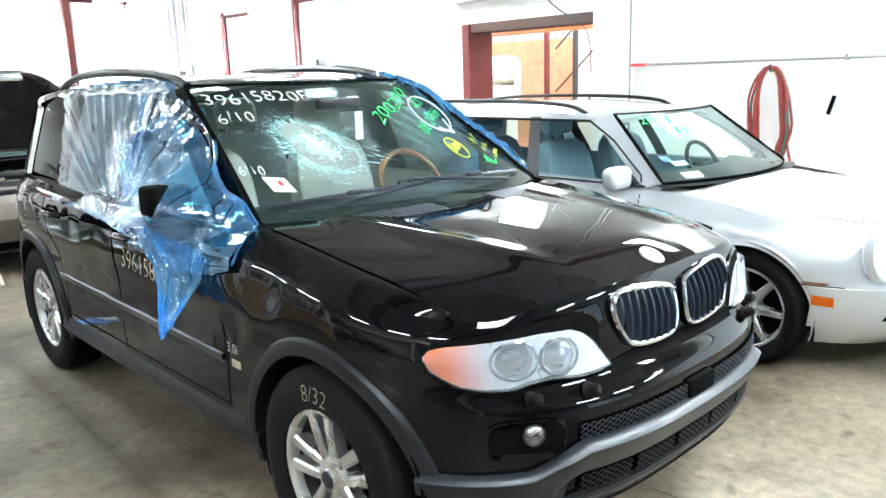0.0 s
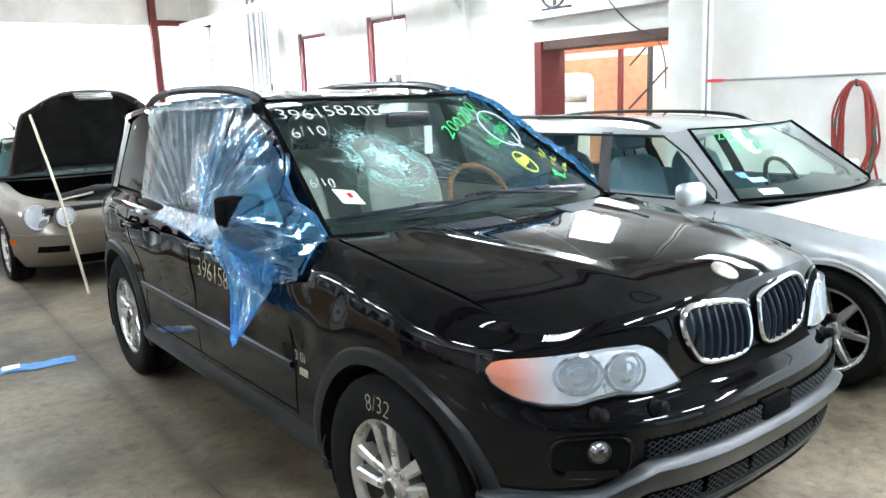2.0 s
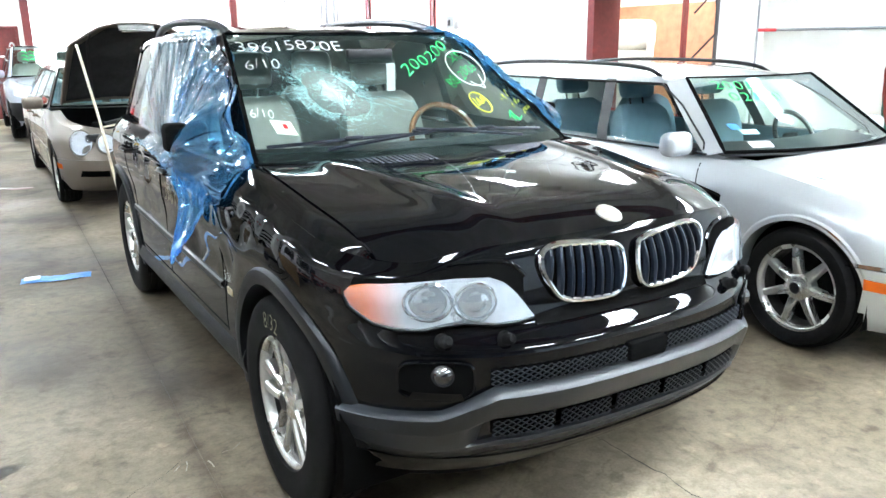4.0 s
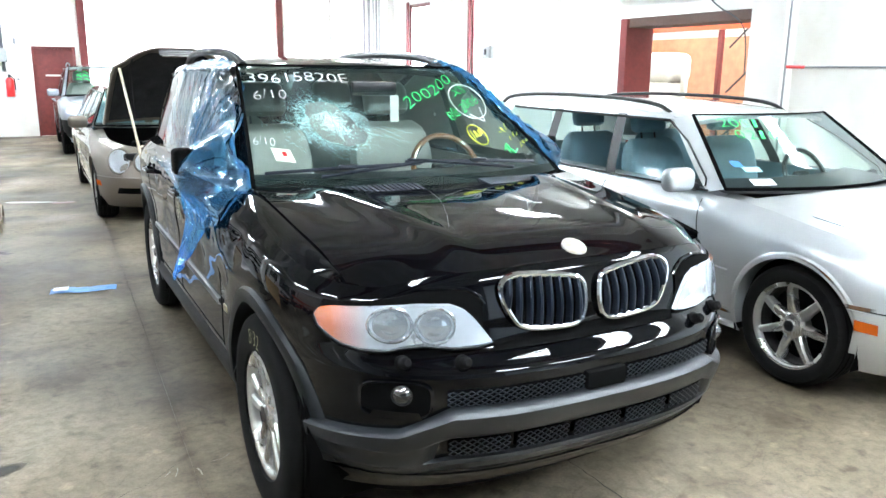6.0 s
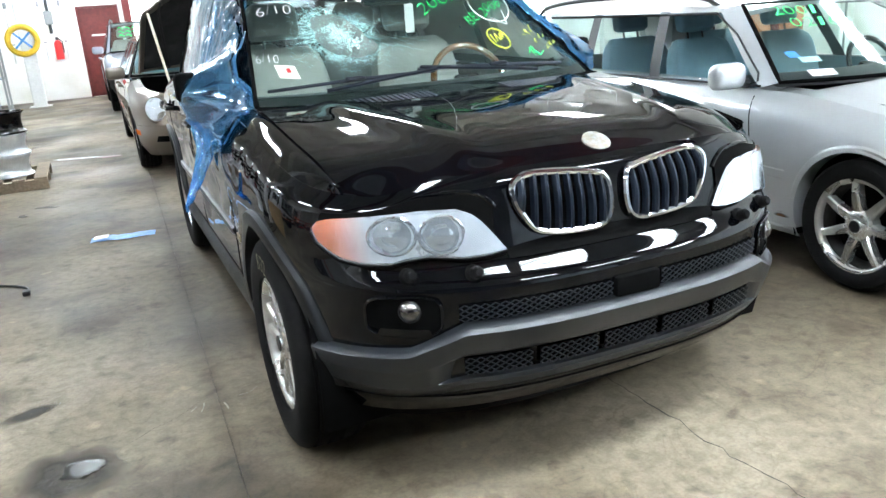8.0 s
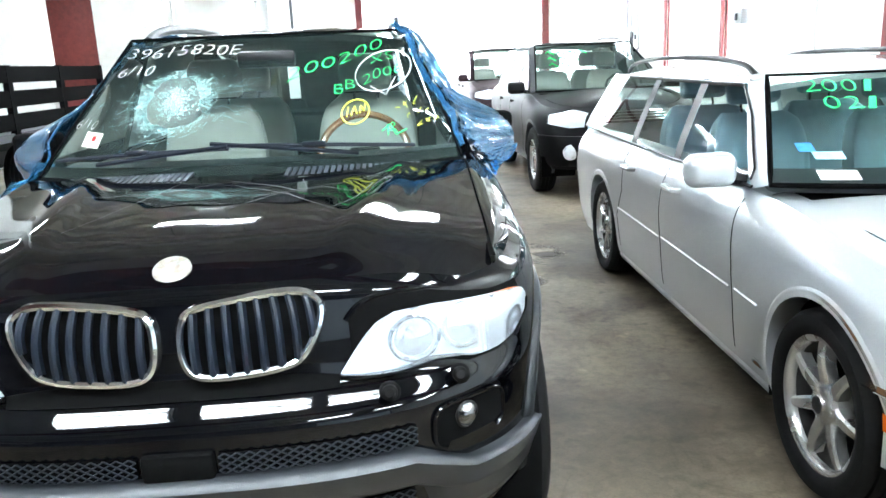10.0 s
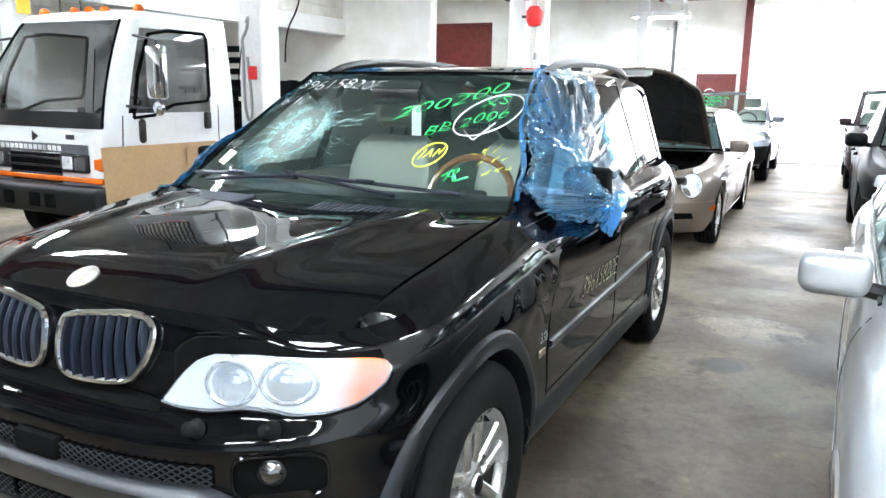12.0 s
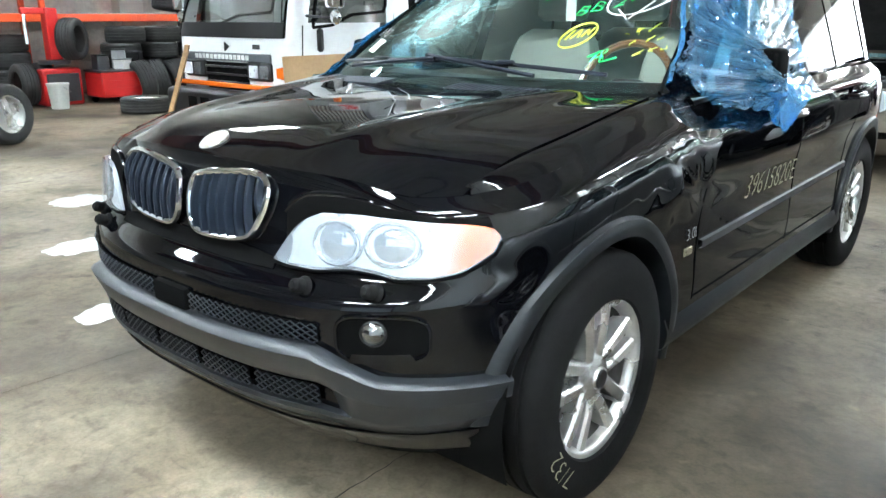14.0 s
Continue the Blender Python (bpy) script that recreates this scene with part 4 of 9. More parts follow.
def seat(parent, x, y, z, material, width=0.50, head=True):
    """A car seat: cushion, bolstered backrest and headrest, facing -y."""
    w = width / 2

    def pad(m, hx, h, deep, crown):
        """A rounded, stitched pad: u across, v up; raised bolsters at its sides."""
        bm = bmesh.new()
        rows = []
        for j in range(13):
            v = j / 12
            e = (1 - abs(2 * v - 1) ** 5) ** 0.35 if 0 < j < 12 else 0.25
            taper = 1 - 0.20 * clamp((v - 0.55) / 0.45) ** 2
            ring = []
            for i in range(24):
                a = 2 * math.pi * i / 24
                cx, cy = math.copysign(abs(math.cos(a)) ** 0.5, math.cos(a)), math.copysign(abs(math.sin(a)) ** 0.6, math.sin(a))
                bol = crown * clamp((abs(cx) - 0.55) / 0.45) if cy < 0 else 0.0
                seam = 0.006 * math.exp(-((abs(cx) - 0.55) / 0.06) ** 2) if cy < 0 else 0.0
                ring.append(m @ Vector((cx * hx * taper * mix(0.8, 1, e), (cy * deep - bol + seam) * e, v * h)))
            rows.append(ring)
        grid(bm, rows, closed_u=True)
        bm.faces.new([v for v in bm.verts[:24]])
        bm.faces.new([v for v in bm.verts[-24:]])
        bmesh.ops.recalc_face_normals(bm, faces=bm.faces[:])
        return bm
    part("seat_cushion", boxed((x - w, y - 0.50, z), (x + w, y, z + 0.16), 0.05, seg=3), material, parent)
    m = Matrix.Translation((x, y - 0.02, z + 0.08)) @ Matrix.Rotation(radians(-14), 4, "X")
    part("seat_back", pad(m, w, 0.60, 0.075, 0.045), material, parent)
    if head:
        m2 = m @ Matrix.Translation((0, -0.01, 0.645))
        part("headrest", pad(m2, 0.135, 0.19, 0.055, 0.012), material, parent)
        for q in (-0.06, 0.06):
            part("headrest_bar", tube(bmesh.new(), [m @ Vector((q, 0, 0.57)), m @ Vector((q, 0, 0.68))], 0.007), DARK_STEEL, parent)


def steering_wheel(parent, x, y, z, rim_mat, r=0.19, tilt=62):
    m = pose(x, y, z, tilt, 0, 0)
    pts = [m @ Vector((r * math.cos(a), r * math.sin(a), 0)) for a in [2 * math.pi * k / 36 for k in range(36)]]
    part("steering_wheel", tube(bmesh.new(), pts, 0.016, 8, closed=True), rim_mat, parent, "steering wheel rim")
    bm = boxed((-0.07, -0.06, -0.05), (0.07, 0.05, -0.005), 0.02, m, seg=2)
    for a in (0, 180, 270):
        e = Vector((math.cos(radians(a)), math.sin(radians(a)), 0)) * r
        tube(bm, [m @ Vector((0, 0, -0.03)), m @ e], 0.018, 6)
    part("steering_hub", bm, BLACK_PL, parent)


# ---- the black car with the broken windscreen ----
suv = thing("black_suv", "black damaged off-road car with shattered windscreen and film-wrapped windows", "car")
S5 = Shell(0.905, 0.30,
           curve_of((-0.72, 1.005), (-0.64, 0.99), (-0.52, 0.950), (-0.40, 0.955), (0.0, 1.01), (0.5, 1.075), (1.5, 1.095), (3.0, 1.115), (3.9, 1.12)),
           curve_of((0.0, 0.955), (0.12, 0.975), (0.30, 0.985), (0.55, 0.985), (0.72, 1.0), (0.84, 0.995), (0.93, 0.972), (1.0, 0.915)),
           curve_of((0.30, -0.66), (0.38, -0.735), (0.56, -0.766), (0.64, -0.774), (0.700, -0.775), (0.713, -0.769), (0.738, -0.745), (0.765, -0.719), (0.778, -0.711), (0.80, -0.706), (0.90, -0.692), (0.97, -0.674), (1.0, -0.658), (1.03, -0.64)),
           curve_of((0.0, 3.70), (0.25, 3.84), (0.45, 3.84), (0.55, 3.80), (1.0, 3.72)), 0.05, 2.60, 2.85, 2.8, byz=0.85, square=(0.89, 0.955, 3.0))
WHEELS5 = [(0.0, 0.37), (2.82, 0.37)]
ARCH5 = 0.425
Z5 = curve_of((-0.8, 0.995), (-0.62, 1.04), (-0.30, 1.088), (0.05, 1.115), (0.5, 1.135))


def ws5(x, z):
    t = clamp((z - 1.10) / 0.5)
    return 0.25 + (z - 1.10) / 0.51 + mix(0.42, 0.14, t) * x * x


part("body", body_side(S5, WHEELS5, ARCH5, 56, 0.022), BLACK_PAINT, suv)
HOODEND = 0.23


def bulge5(x, y):
    """Two soft ridges that run back from the grille."""
    r = 0.36 + 0.16 * clamp((y + 0.6) / 0.9)
    return 0.012 * math.exp(-((abs(x) - r) / 0.05) ** 2) * clamp((y + 0.62) / 0.25)


FRONT5 = sorted((S5.point(c, 1.0) for c in S5.columns() if c[0] == "f"), key=lambda q: q.x)
SIDE5 = sorted((S5.point(c, 1.0) for c in S5.columns() if c[0] in "fs" and S5.point(c, 1.0).y < 1.0), key=lambda q: q.y)
FRONT_Y, FRONT_Z = curve_of(*[(q.x, q.y) for q in FRONT5]), curve_of(*[(q.x, q.z) for q in FRONT5])
SIDE_X, SIDE_Z = curve_of(*[(q.y, q.x) for q in SIDE5]), curve_of(*[(q.y, q.z) for q in SIDE5])
EDGE_Z = curve_of((-0.60, 0.950), (-0.53, 0.957), (-0.40, 0.990), (-0.20, 1.025), (0.0, 1.052), (0.25, 1.088), (0.5, 1.118), (0.7, 1.135))


def edge_x(y):
    """Half the width of the bonnet, in to the straight shut lines."""
    return 0.736 + 0.024 * (y + 0.53) / 1.04


def bonnet5(x, y):
    """Height of the bonnet: crowned across, rolled down at the front."""
    k = clamp(abs(x) / edge_x(y))
    z = mix(Z5(y), EDGE_Z(y), k ** 3.2)
    f = FRONT_Y(min(abs(x), 0.735))
    s = clamp((y - f) / 0.24)
    return z - (z - FRONT_Z(min(abs(x), 0.735))) * (1 - s) ** 3 + bulge5(x, y)


def bonnet_rows(v_lift=0.0):
    rows = []
    n, m = 60, 44
    for j in range(-1, m + 1):
        v = max(0, j) / m
        row = []
        for i in range(-1, n + 2):
            u = mix(-1, 1, clamp(i / n))
            s = math.copysign(abs(u) ** 0.8, u)
            x = s * 0.736
            y0, y1 = FRONT_Y(min(abs(x), 0.735)) + 0.001, HOODEND + 0.36 * (x * 1.03) ** 2
            y = mix(y0, y1, v ** 1.35)
            x = s * edge_x(y)
            q = Vector((x, y, bonnet5(x, y)))
            if j < 0:
                q += Vector((0, 0.010, -0.014))
            if i < 0 or i > n:
                q += Vector((-math.copysign(0.003, x), 0, -0.014))
            row.append(q)
        rows.append(row)
    return rows


bm = bmesh.new()
grid(bm, bonnet_rows())
bmesh.ops.recalc_face_normals(bm, faces=bm.faces[:])
hood5 = part("bonnet", bm, BLACK_PAINT, suv, "black scratched bonnet")
for sg in (-1, 1):
    def wing(u, v, sg=sg):
        y = mix(-0.425, 0.62, v)
        xi, zi, xo, zo = edge_x(y) + 0.008, EDGE_Z(y) - 0.005, SIDE_X(y), SIDE_Z(y)
        xo = max(xo, xi + 0.002)
        return Vector((sg * mix(xi, xo, u), y, mix(zi, zo, u ** 1.7)))
    bm = sheet(bmesh.new(), wing, 6, 44)
    bmesh.ops.recalc_face_normals(bm, faces=bm.faces[:])
    part("wing_top", bm, BLACK_PAINT, suv)
    bm = sheet(bmesh.new(), lambda u, v: (sg * (edge_x(mix(-0.43, 0.5, v)) + mix(-0.004, 0.012, u)), mix(-0.43, 0.5, v), EDGE_Z(mix(-0.43, 0.5, v)) - 0.011), 1, 30)
    part("bonnet_gap", bm, MATT_BLACK, suv)
part("door_top", shelf_sheet(S5, 0.55, 0.10), BLACK_PAINT, suv)
# cowl under the screen
VENT_PL = surf("weathered_vent_plastic", (0.030, 0.036, 0.048), 0.45, var=0.3)
bm = sheet(bmesh.new(), lambda u, v: (mix(-0.80, 0.80, u), HOODEND - 0.06 + 0.36 * mix(-0.80, 0.80, u) ** 2 + v * 0.24, 1.098 - 0.045 * mix(-0.80, 0.80, u) ** 2 - 0.010 * math.sin(v * math.pi)), 24, 6)
part("cowl", bm, BLACK_PL, suv)
for sg in (-1, 1):
    bm = bmesh.new()
    for k in range(22):
        x = sg * (0.16 + 0.43 * k / 21)
        box(bm, (x - 0.006, -0.055, 0), (x + 0.006, 0.055, 0.008), 0.0, Matrix.Translation((0, HOODEND - 0.02 + 0.36 * x * x, 1.122 - 0.05 * x * x)) @ Matrix.Rotation(radians(6), 4, "X"))
    part("vent_grille", bm, VENT_PL, suv, "grey slatted air vent")
    x0 = sg * 0.375

# nose: kidney grilles
FOG_GLASS = clear("fog_glass", (0.30, 0.34, 0.40), 0.22, 0.04)
FLARE_PL = surf("dark_arch_plastic", (0.0075, 0.0085, 0.010), 0.42, spec=0.32, var=0.2, big=4, fine=50, bump=0.08, bump_scale=250)
GRILLE_BLACK = surf("grille_black", (0.008, 0.012, 0.020), 0.38, spec=0.28)
for sg in (-1, 1):
    loop = smooth_loop([(0.030, 0.935, 0), (0.060, 0.962, 0), (0.28, 0.985, 0), (0.335, 0.970, 0), (0.338, 0.93, 0), (0.30, 0.855, 0), (0.262, 0.818, 0), (0.10, 0.805, 0), (0.045, 0.815, 0), (0.026, 0.86, 0)], 2)
    k = part("kidney_grille", tube(bmesh.new(), [S5.nose(sg * p.x, p.y, 0.012) for p in loop], 0.0108, 8, closed=True, flat=0.9), CHROME, suv, "chrome kidney-shaped grille frame")
    cx, cz = sum(p.x for p in loop) / len(loop), sum(p.y for p in loop) / len(loop)
    bm = bmesh.new()
    rows = [[S5.nose(sg * mix(cx, p.x, t), mix(cz, p.y, t), 0.004) for p in loop] for t in (0.02, 0.4, 0.75, 1.0)]
    grid(bm, rows, closed_u=True)
    part("grille_backing", bm, MATT_BLACK, k)
    for j in range(8):
        bm = bmesh.new()
        x = mix(0.058, 0.312, j / 7)
        zs = [p.y for a, b in zip(loop, loop[1:] + loop[:1]) if (a.x - x) * (b.x - x) <= 0 and abs(a.x - b.x) > 1e-6 for p in [a.lerp(b, (x - a.x) / (b.x - a.x))]]
        if len(zs) < 2:
            continue
        z0, z1 = min(zs) + 0.004, max(zs) - 0.004
        rows = []
        for i in range(7):
            z = mix(z0, z1, i / 6)
            b = 0.010 * math.sin(math.pi * i / 6)
            rows.append([S5.nose(sg * (x + dx), z, o + b) for dx, o in ((-0.010, 0.004), (-0.009, 0.016), (-0.003, 0.022), (0.004, 0.020), (0.009, 0.004))])
        grid(bm, rows)
        part("grille_bar", bm, GRILLE_BLACK, k)

# headlamps
HL_B = [(0.822, 0.858), (0.815, 0.832), (0.797, 0.812), (0.770, 0.789), (0.725, 0.777), (0.66, 0.777), (0.62, 0.789), (0.565, 0.796), (0.48, 0.782), (0.41, 0.783), (0.362, 0.789)]
HL_T = [(0.822, 0.866), (0.815, 0.884), (0.790, 0.893), (0.741, 0.899), (0.674, 0.907), (0.585, 0.915), (0.493, 0.912), (0.450, 0.895), (0.42, 0.868), (0.39, 0.830), (0.364, 0.793)]
HOOD_LIP = curve_of((0.35, 0.860), (0.380, 0.900), (0.414, 0.932), (0.458, 0.950), (0.52, 0.955), (0.585, 0.953), (0.66, 0.935), (0.705, 0.922), (0.77, 0.911))


def fading_amber(name, x0, x1):
    """Bright reflector that turns amber towards its outer end."""
    m = surf(name, (0.62, 0.65, 0.69), 0.30, 0.45, var=0.15, big=12, fine=60)
    N, L = m.node_tree.nodes, m.node_tree.links
    p = N["Principled BSDF"]
    was = p.inputs["Base Color"].links[0].from_socket
    tc, sp, ab, mr, mx = N.new("ShaderNodeTexCoord"), N.new("ShaderNodeSeparateXYZ"), N.new("ShaderNodeMath"), N.new("ShaderNodeMapRange"), N.new("ShaderNodeMix")
    ab.operation, mx.data_type = "ABSOLUTE", "RGBA"
    L.new(tc.outputs["Object"], sp.inputs[0])
    L.new(sp.outputs[0], ab.inputs[0])
    L.new(ab.outputs[0], mr.inputs["Value"])
    mr.inputs["From Min"].default_value, mr.inputs["From Max"].default_value = x0, x1
    L.new(mr.outputs["Result"], mx.inputs["Factor"])
    L.new(was, mx.inputs["A"])
    mx.inputs["B"].default_value = (0.76, 0.15, 0.0, 1)
    L.new(mx.outputs["Result"], p.inputs["Base Color"])
    return m


REFL5 = {-1: fading_amber("reflector_amber_end", 0.705, 0.79), 1: fading_amber("reflector_amber_tip", 0.71, 0.775)}
LENS_MILKY = clear("milky_lamp_lens", (0.92, 0.94, 0.95), 0.05, 0.08, haze=0.22, haze_col=(0.70, 0.78, 0.87))
for sg in (-1, 1):
    def on(x, z, off=0.0, sg=sg):
        return S5.nose(sg * x, z, off)
    h = part("headlamp", patch(bmesh.new(), HL_B, HL_T, lambda x, z: on(x, z, 0.006), 32, 6), REFL5[sg], suv, "clouded headlamp with two round lights and an amber end")
    for cx, cz in ((0.650, 0.850), (0.530, 0.846)):
        ring = [on(cx + 0.056 * math.cos(a), cz + 0.050 * math.sin(a), 0.008) for a in [2 * math.pi * q / 28 for q in range(28)]]
        part("lamp_ring", tube(bmesh.new(), ring, 0.006, 6, closed=True), CHROME, h)
        bm = bmesh.new()
        rows = [[on(cx + rr * math.cos(a), cz + rr * math.sin(a), o) for a in [2 * math.pi * q / 28 for q in range(28)]] for rr, o in ((0.001, 0.012), (0.014, 0.011), (0.026, 0.009), (0.032, 0.006), (0.046, 0.007))]
        grid(bm, rows, closed_u=True)
        part("projector", bm, CHROME, h)
    part("lens", patch(bmesh.new(), HL_B, HL_T, lambda x, z: on(x, z, 0.030 - 0.017 * abs(x - 0.57) / 0.25), 32, 8), LENS if sg < 0 else LENS_MILKY, h, "clouded clear lens").visible_shadow = False
    # dark slot between bonnet edge and lamp
    part("lamp_gap", patch(bmesh.new(), HL_T[1:-1], [(x, max(z + 0.004, HOOD_LIP(x) - 0.004)) for x, z in HL_T[1:-1]], lambda x, z: on(x, z, 0.005), 24, 3), MATT_BLACK, suv)
    part("bonnet_lip", tube(bmesh.new(), [on(x, HOOD_LIP(x), 0.001) for x in [0.62 - 0.0118 * q for q in range(21)]], [0.002 + 0.005 * min(1, q / 6) for q in range(21)], 8), BLACK_PAINT, suv)
    rim_pts = [on(p[0], p[1] - 0.006, 0.010) for p in dense(HL_B, 0.03)]
    part("lamp_seal", tube(bmesh.new(), rim_pts, 0.006, 6), MATT_BLACK, suv)
    # washer covers
    for x, z in ((0.635, 0.742), (0.473, 0.740)):
        c = on(x, z, 0.0)
        bm = lathe(bmesh.new(), [(0.0, 0.042), (0.010, 0.042), (0.017, 0.034), (0.018, 0.012), (0.024, 0.006), (0.025, 0.0)], 16, Matrix.Translation(c) @ Matrix.Rotation(radians(70), 4, "X"))
        part("washer_nozzle", bm, RUBBER, suv, "small black headlamp washer")
    # fog lamp in its pocket
    pk_b, pk_t = [(0.745, 0.605), (0.70, 0.582), (0.60, 0.578), (0.575, 0.60)], [(0.745, 0.675), (0.70, 0.690), (0.60, 0.692), (0.575, 0.675)]
    part("fog_pocket", patch(bmesh.new(), pk_b, pk_t, lambda x, z: on(x, z, 0.003), 10, 5), MATT_BLACK, suv)
    c = on(0.650, 0.650, 0.0)
    d = (on(0.650, 0.650, 0.1) - c).normalized()
    fm = Matrix.Translation(c) @ d.to_track_quat("Z", "Y").to_matrix().to_4x4()
    f = part("fog_lamp", lathe(bmesh.new(), [(0.028, -0.004), (0.033, 0.006), (0.029, 0.010), (0.026, 0.004), (0.0, -0.004)], 24, fm), BLACK_PL, suv, "round clear fog lamp in a black ring")
    rim = [on(x, z, 0.006) for x, z in [(0.66 + 0.088 * math.copysign(abs(math.cos(a)) ** 0.55, math.cos(a)), 0.634 + 0.058 * math.copysign(abs(math.sin(a)) ** 0.55, math.sin(a))) for a in [2 * math.pi * q / 40 for q in range(40)]]]
    part("pocket_rim", tube(bmesh.new(), rim, 0.005, 6, closed=True), BLACK_PAINT, suv)
    part("fog_glass", lathe(bmesh.new(), [(0.029, 0.008), (0.021, 0.019), (0.010, 0.024), (0.0, 0.025)], 24, fm), FOG_GLASS, f).visible_shadow = False
    part("fog_trim", patch(bmesh.new(), [(0.725, 0.580), (0.595, 0.574)], [(0.715, 0.602), (0.605, 0.598)], lambda x, z: on(x, z, 0.012), 8, 3), BLACK_PAINT, suv, "glossy black trim under the fog lamp")


# grey lower bumper with a step at each side
def lip5(x):
    a = abs(x)
    return 0.612 if a < 0.51 else mix(0.612, 0.540, clamp((a - 0.51) / 0.13)) if a < 0.64 else mix(0.540, 0.522, clamp((a - 0.64) / 0.25))


bm = bmesh.new()
rows = []
ths = [math.pi / 2 * k / 44 for k in range(45)]
for t, o, o2 in ((1.0, -0.004, -0.004), (0.985, 0.016, 0.016), (0.955, 0.034, 0.030), (0.92, 0.044, 0.036), (0.88, 0.042, 0.035), (0.70, 0.026, 0.028), (0.665, 0.018, 0.026), (0.65, 0.0, 0.024), (0.43, -0.006, 0.018), (0.41, 0.018, 0.017), (0.36, 0.020, 0.012), (0.33, 0.012, 0.009), (0.15, -0.01, -0.004), (0.0, -0.07, -0.06)):
    row = []
    for th in ths:
        x = S5.front(th, z=0.5).x
        top = lip5(x)
        bot = 0.318 if abs(x) < 0.7 else mix(0.318, 0.36, clamp((abs(x) - 0.7) / 0.2))
        k = clamp((abs(x) - 0.545) / 0.03)
        row.append(S5.front(th, z=mix(bot, top, t), off=mix(o, o2, k)))
    rows.append(row)
grid(bm, rows)
bmesh.ops.delete(bm, geom=[f for f in bm.faces if f.calc_center_median().y > -0.415 and abs(f.calc_center_median().x) > 0.5 and math.hypot(f.calc_center_median().y, f.calc_center_median().z - 0.37) < ARCH5 - 0.01], context="FACES")
part("lower_bumper", mirrored(bm), GREY_PL, suv, "grey unpainted plastic lower bumper")
# black chin tucked in under it, down to the undertray; drawn low to deepen shade
bm = bmesh.new()
grid(bm, [[S5.front(th * 0.86, z=z, off=o) for th in ths] for z, o in ((0.374, 0.004), (0.312, -0.052), (0.255, -0.085), (0.215, -0.12), (0.195, -0.18), (0.190, -0.34), (0.190, -0.56))])
part("chin_valance", mirrored(bm), MATT_BLACK, suv, "black chin under the bumper, drawn low to deepen shade")


LATTICE = surf("lattice_plastic", (0.014, 0.017, 0.022), 0.4, spec=0.35)


def mesh_panel(name, x0, x1, za, zb, off, parent, frame_lip=True):
    """A dark slot with a lattice of slanted bars."""
    part(name + "_slot", sheet(bmesh.new(), lambda u, v: S5.nose(mix(x0, x1, u), mix(za, zb, v), off), 16, 2), MATT_BLACK, parent)
    bm = bmesh.new()
    n = max(4, int(abs(x1 - x0) / 0.026))
    h = zb - za
    for r in range(3):
        for q in range(n):
            xa, xb = mix(x0, x1, q / n), mix(x0, x1, (q + 1) / n)
            zl, zu = za + h * r / 3, za + h * (r + 1) / 3
            xm, zm = (xa + xb) / 2, (zl + zu) / 2
            for p, s in (((xa, zm), (xm, zu)), ((xm, zu), (xb, zm)), ((xa, zm), (xm, zl)), ((xm, zl), (xb, zm))):
                tube(bm, [S5.nose(p[0], p[1], off + 0.006), S5.nose(s[0], s[1], off + 0.006)], 0.0020, 4, caps=False)
    part(name, bm, LATTICE, parent, "dark diamond lattice")


mesh_panel("upper_lattice", -0.53, -0.075, 0.615, 0.663, 0.004, suv)
mesh_panel("upper_lattice", 0.10, 0.53, 0.615, 0.663, 0.004, suv)
for k in range(5):
    a = -0.53 + 0.212 * k
    mesh_panel("lower_lattice", a + 0.012, a + 0.20, 0.448, 0.504, 0.010, suv)
# black block stands in for the shaded recess between the upper lattices
part("plate_mount", boxed((-0.065, -0.792, 0.606), (0.09, -0.755, 0.668), 0.010, seg=2), MATT_BLACK, suv, "black block in place of the dark recess")
# emblem, peeled
c = Vector((0, -0.60, bonnet5(0, -0.60)))
em = part("emblem", lathe(bmesh.new(), [(0.043, 0.0), (0.043, 0.007), (0.036, 0.011), (0.0, 0.012)], 28, Matrix.Translation(c + Vector((0, 0.0, -0.002))) @ Matrix.Rotation(radians(28), 4, "X")), surf("peeled_emblem", (0.20, 0.20, 0.195), 0.5, 0.3, var=0.85, big=45, fine=90, bump=0.6, bump_scale=40, tint=(0.25, 0.2, 0.15)), suv, "round peeled silver badge")

BADGE_METAL = surf("bright_badge_metal", (0.66, 0.66, 0.65), 0.45, 0.2)
# dark recess under the grilles and the rolled upper edge of the bumper
recess = sheet(bmesh.new(), lambda u, v: S5.nose(mix(-0.36, 0.36, u), mix(0.762, mix(0.806, 0.788, abs(2 * u - 1) ** 4), v), 0.004), 24, 3)
part("nose_recess", recess, MATT_BLACK, suv, "dark gap under the grilles")

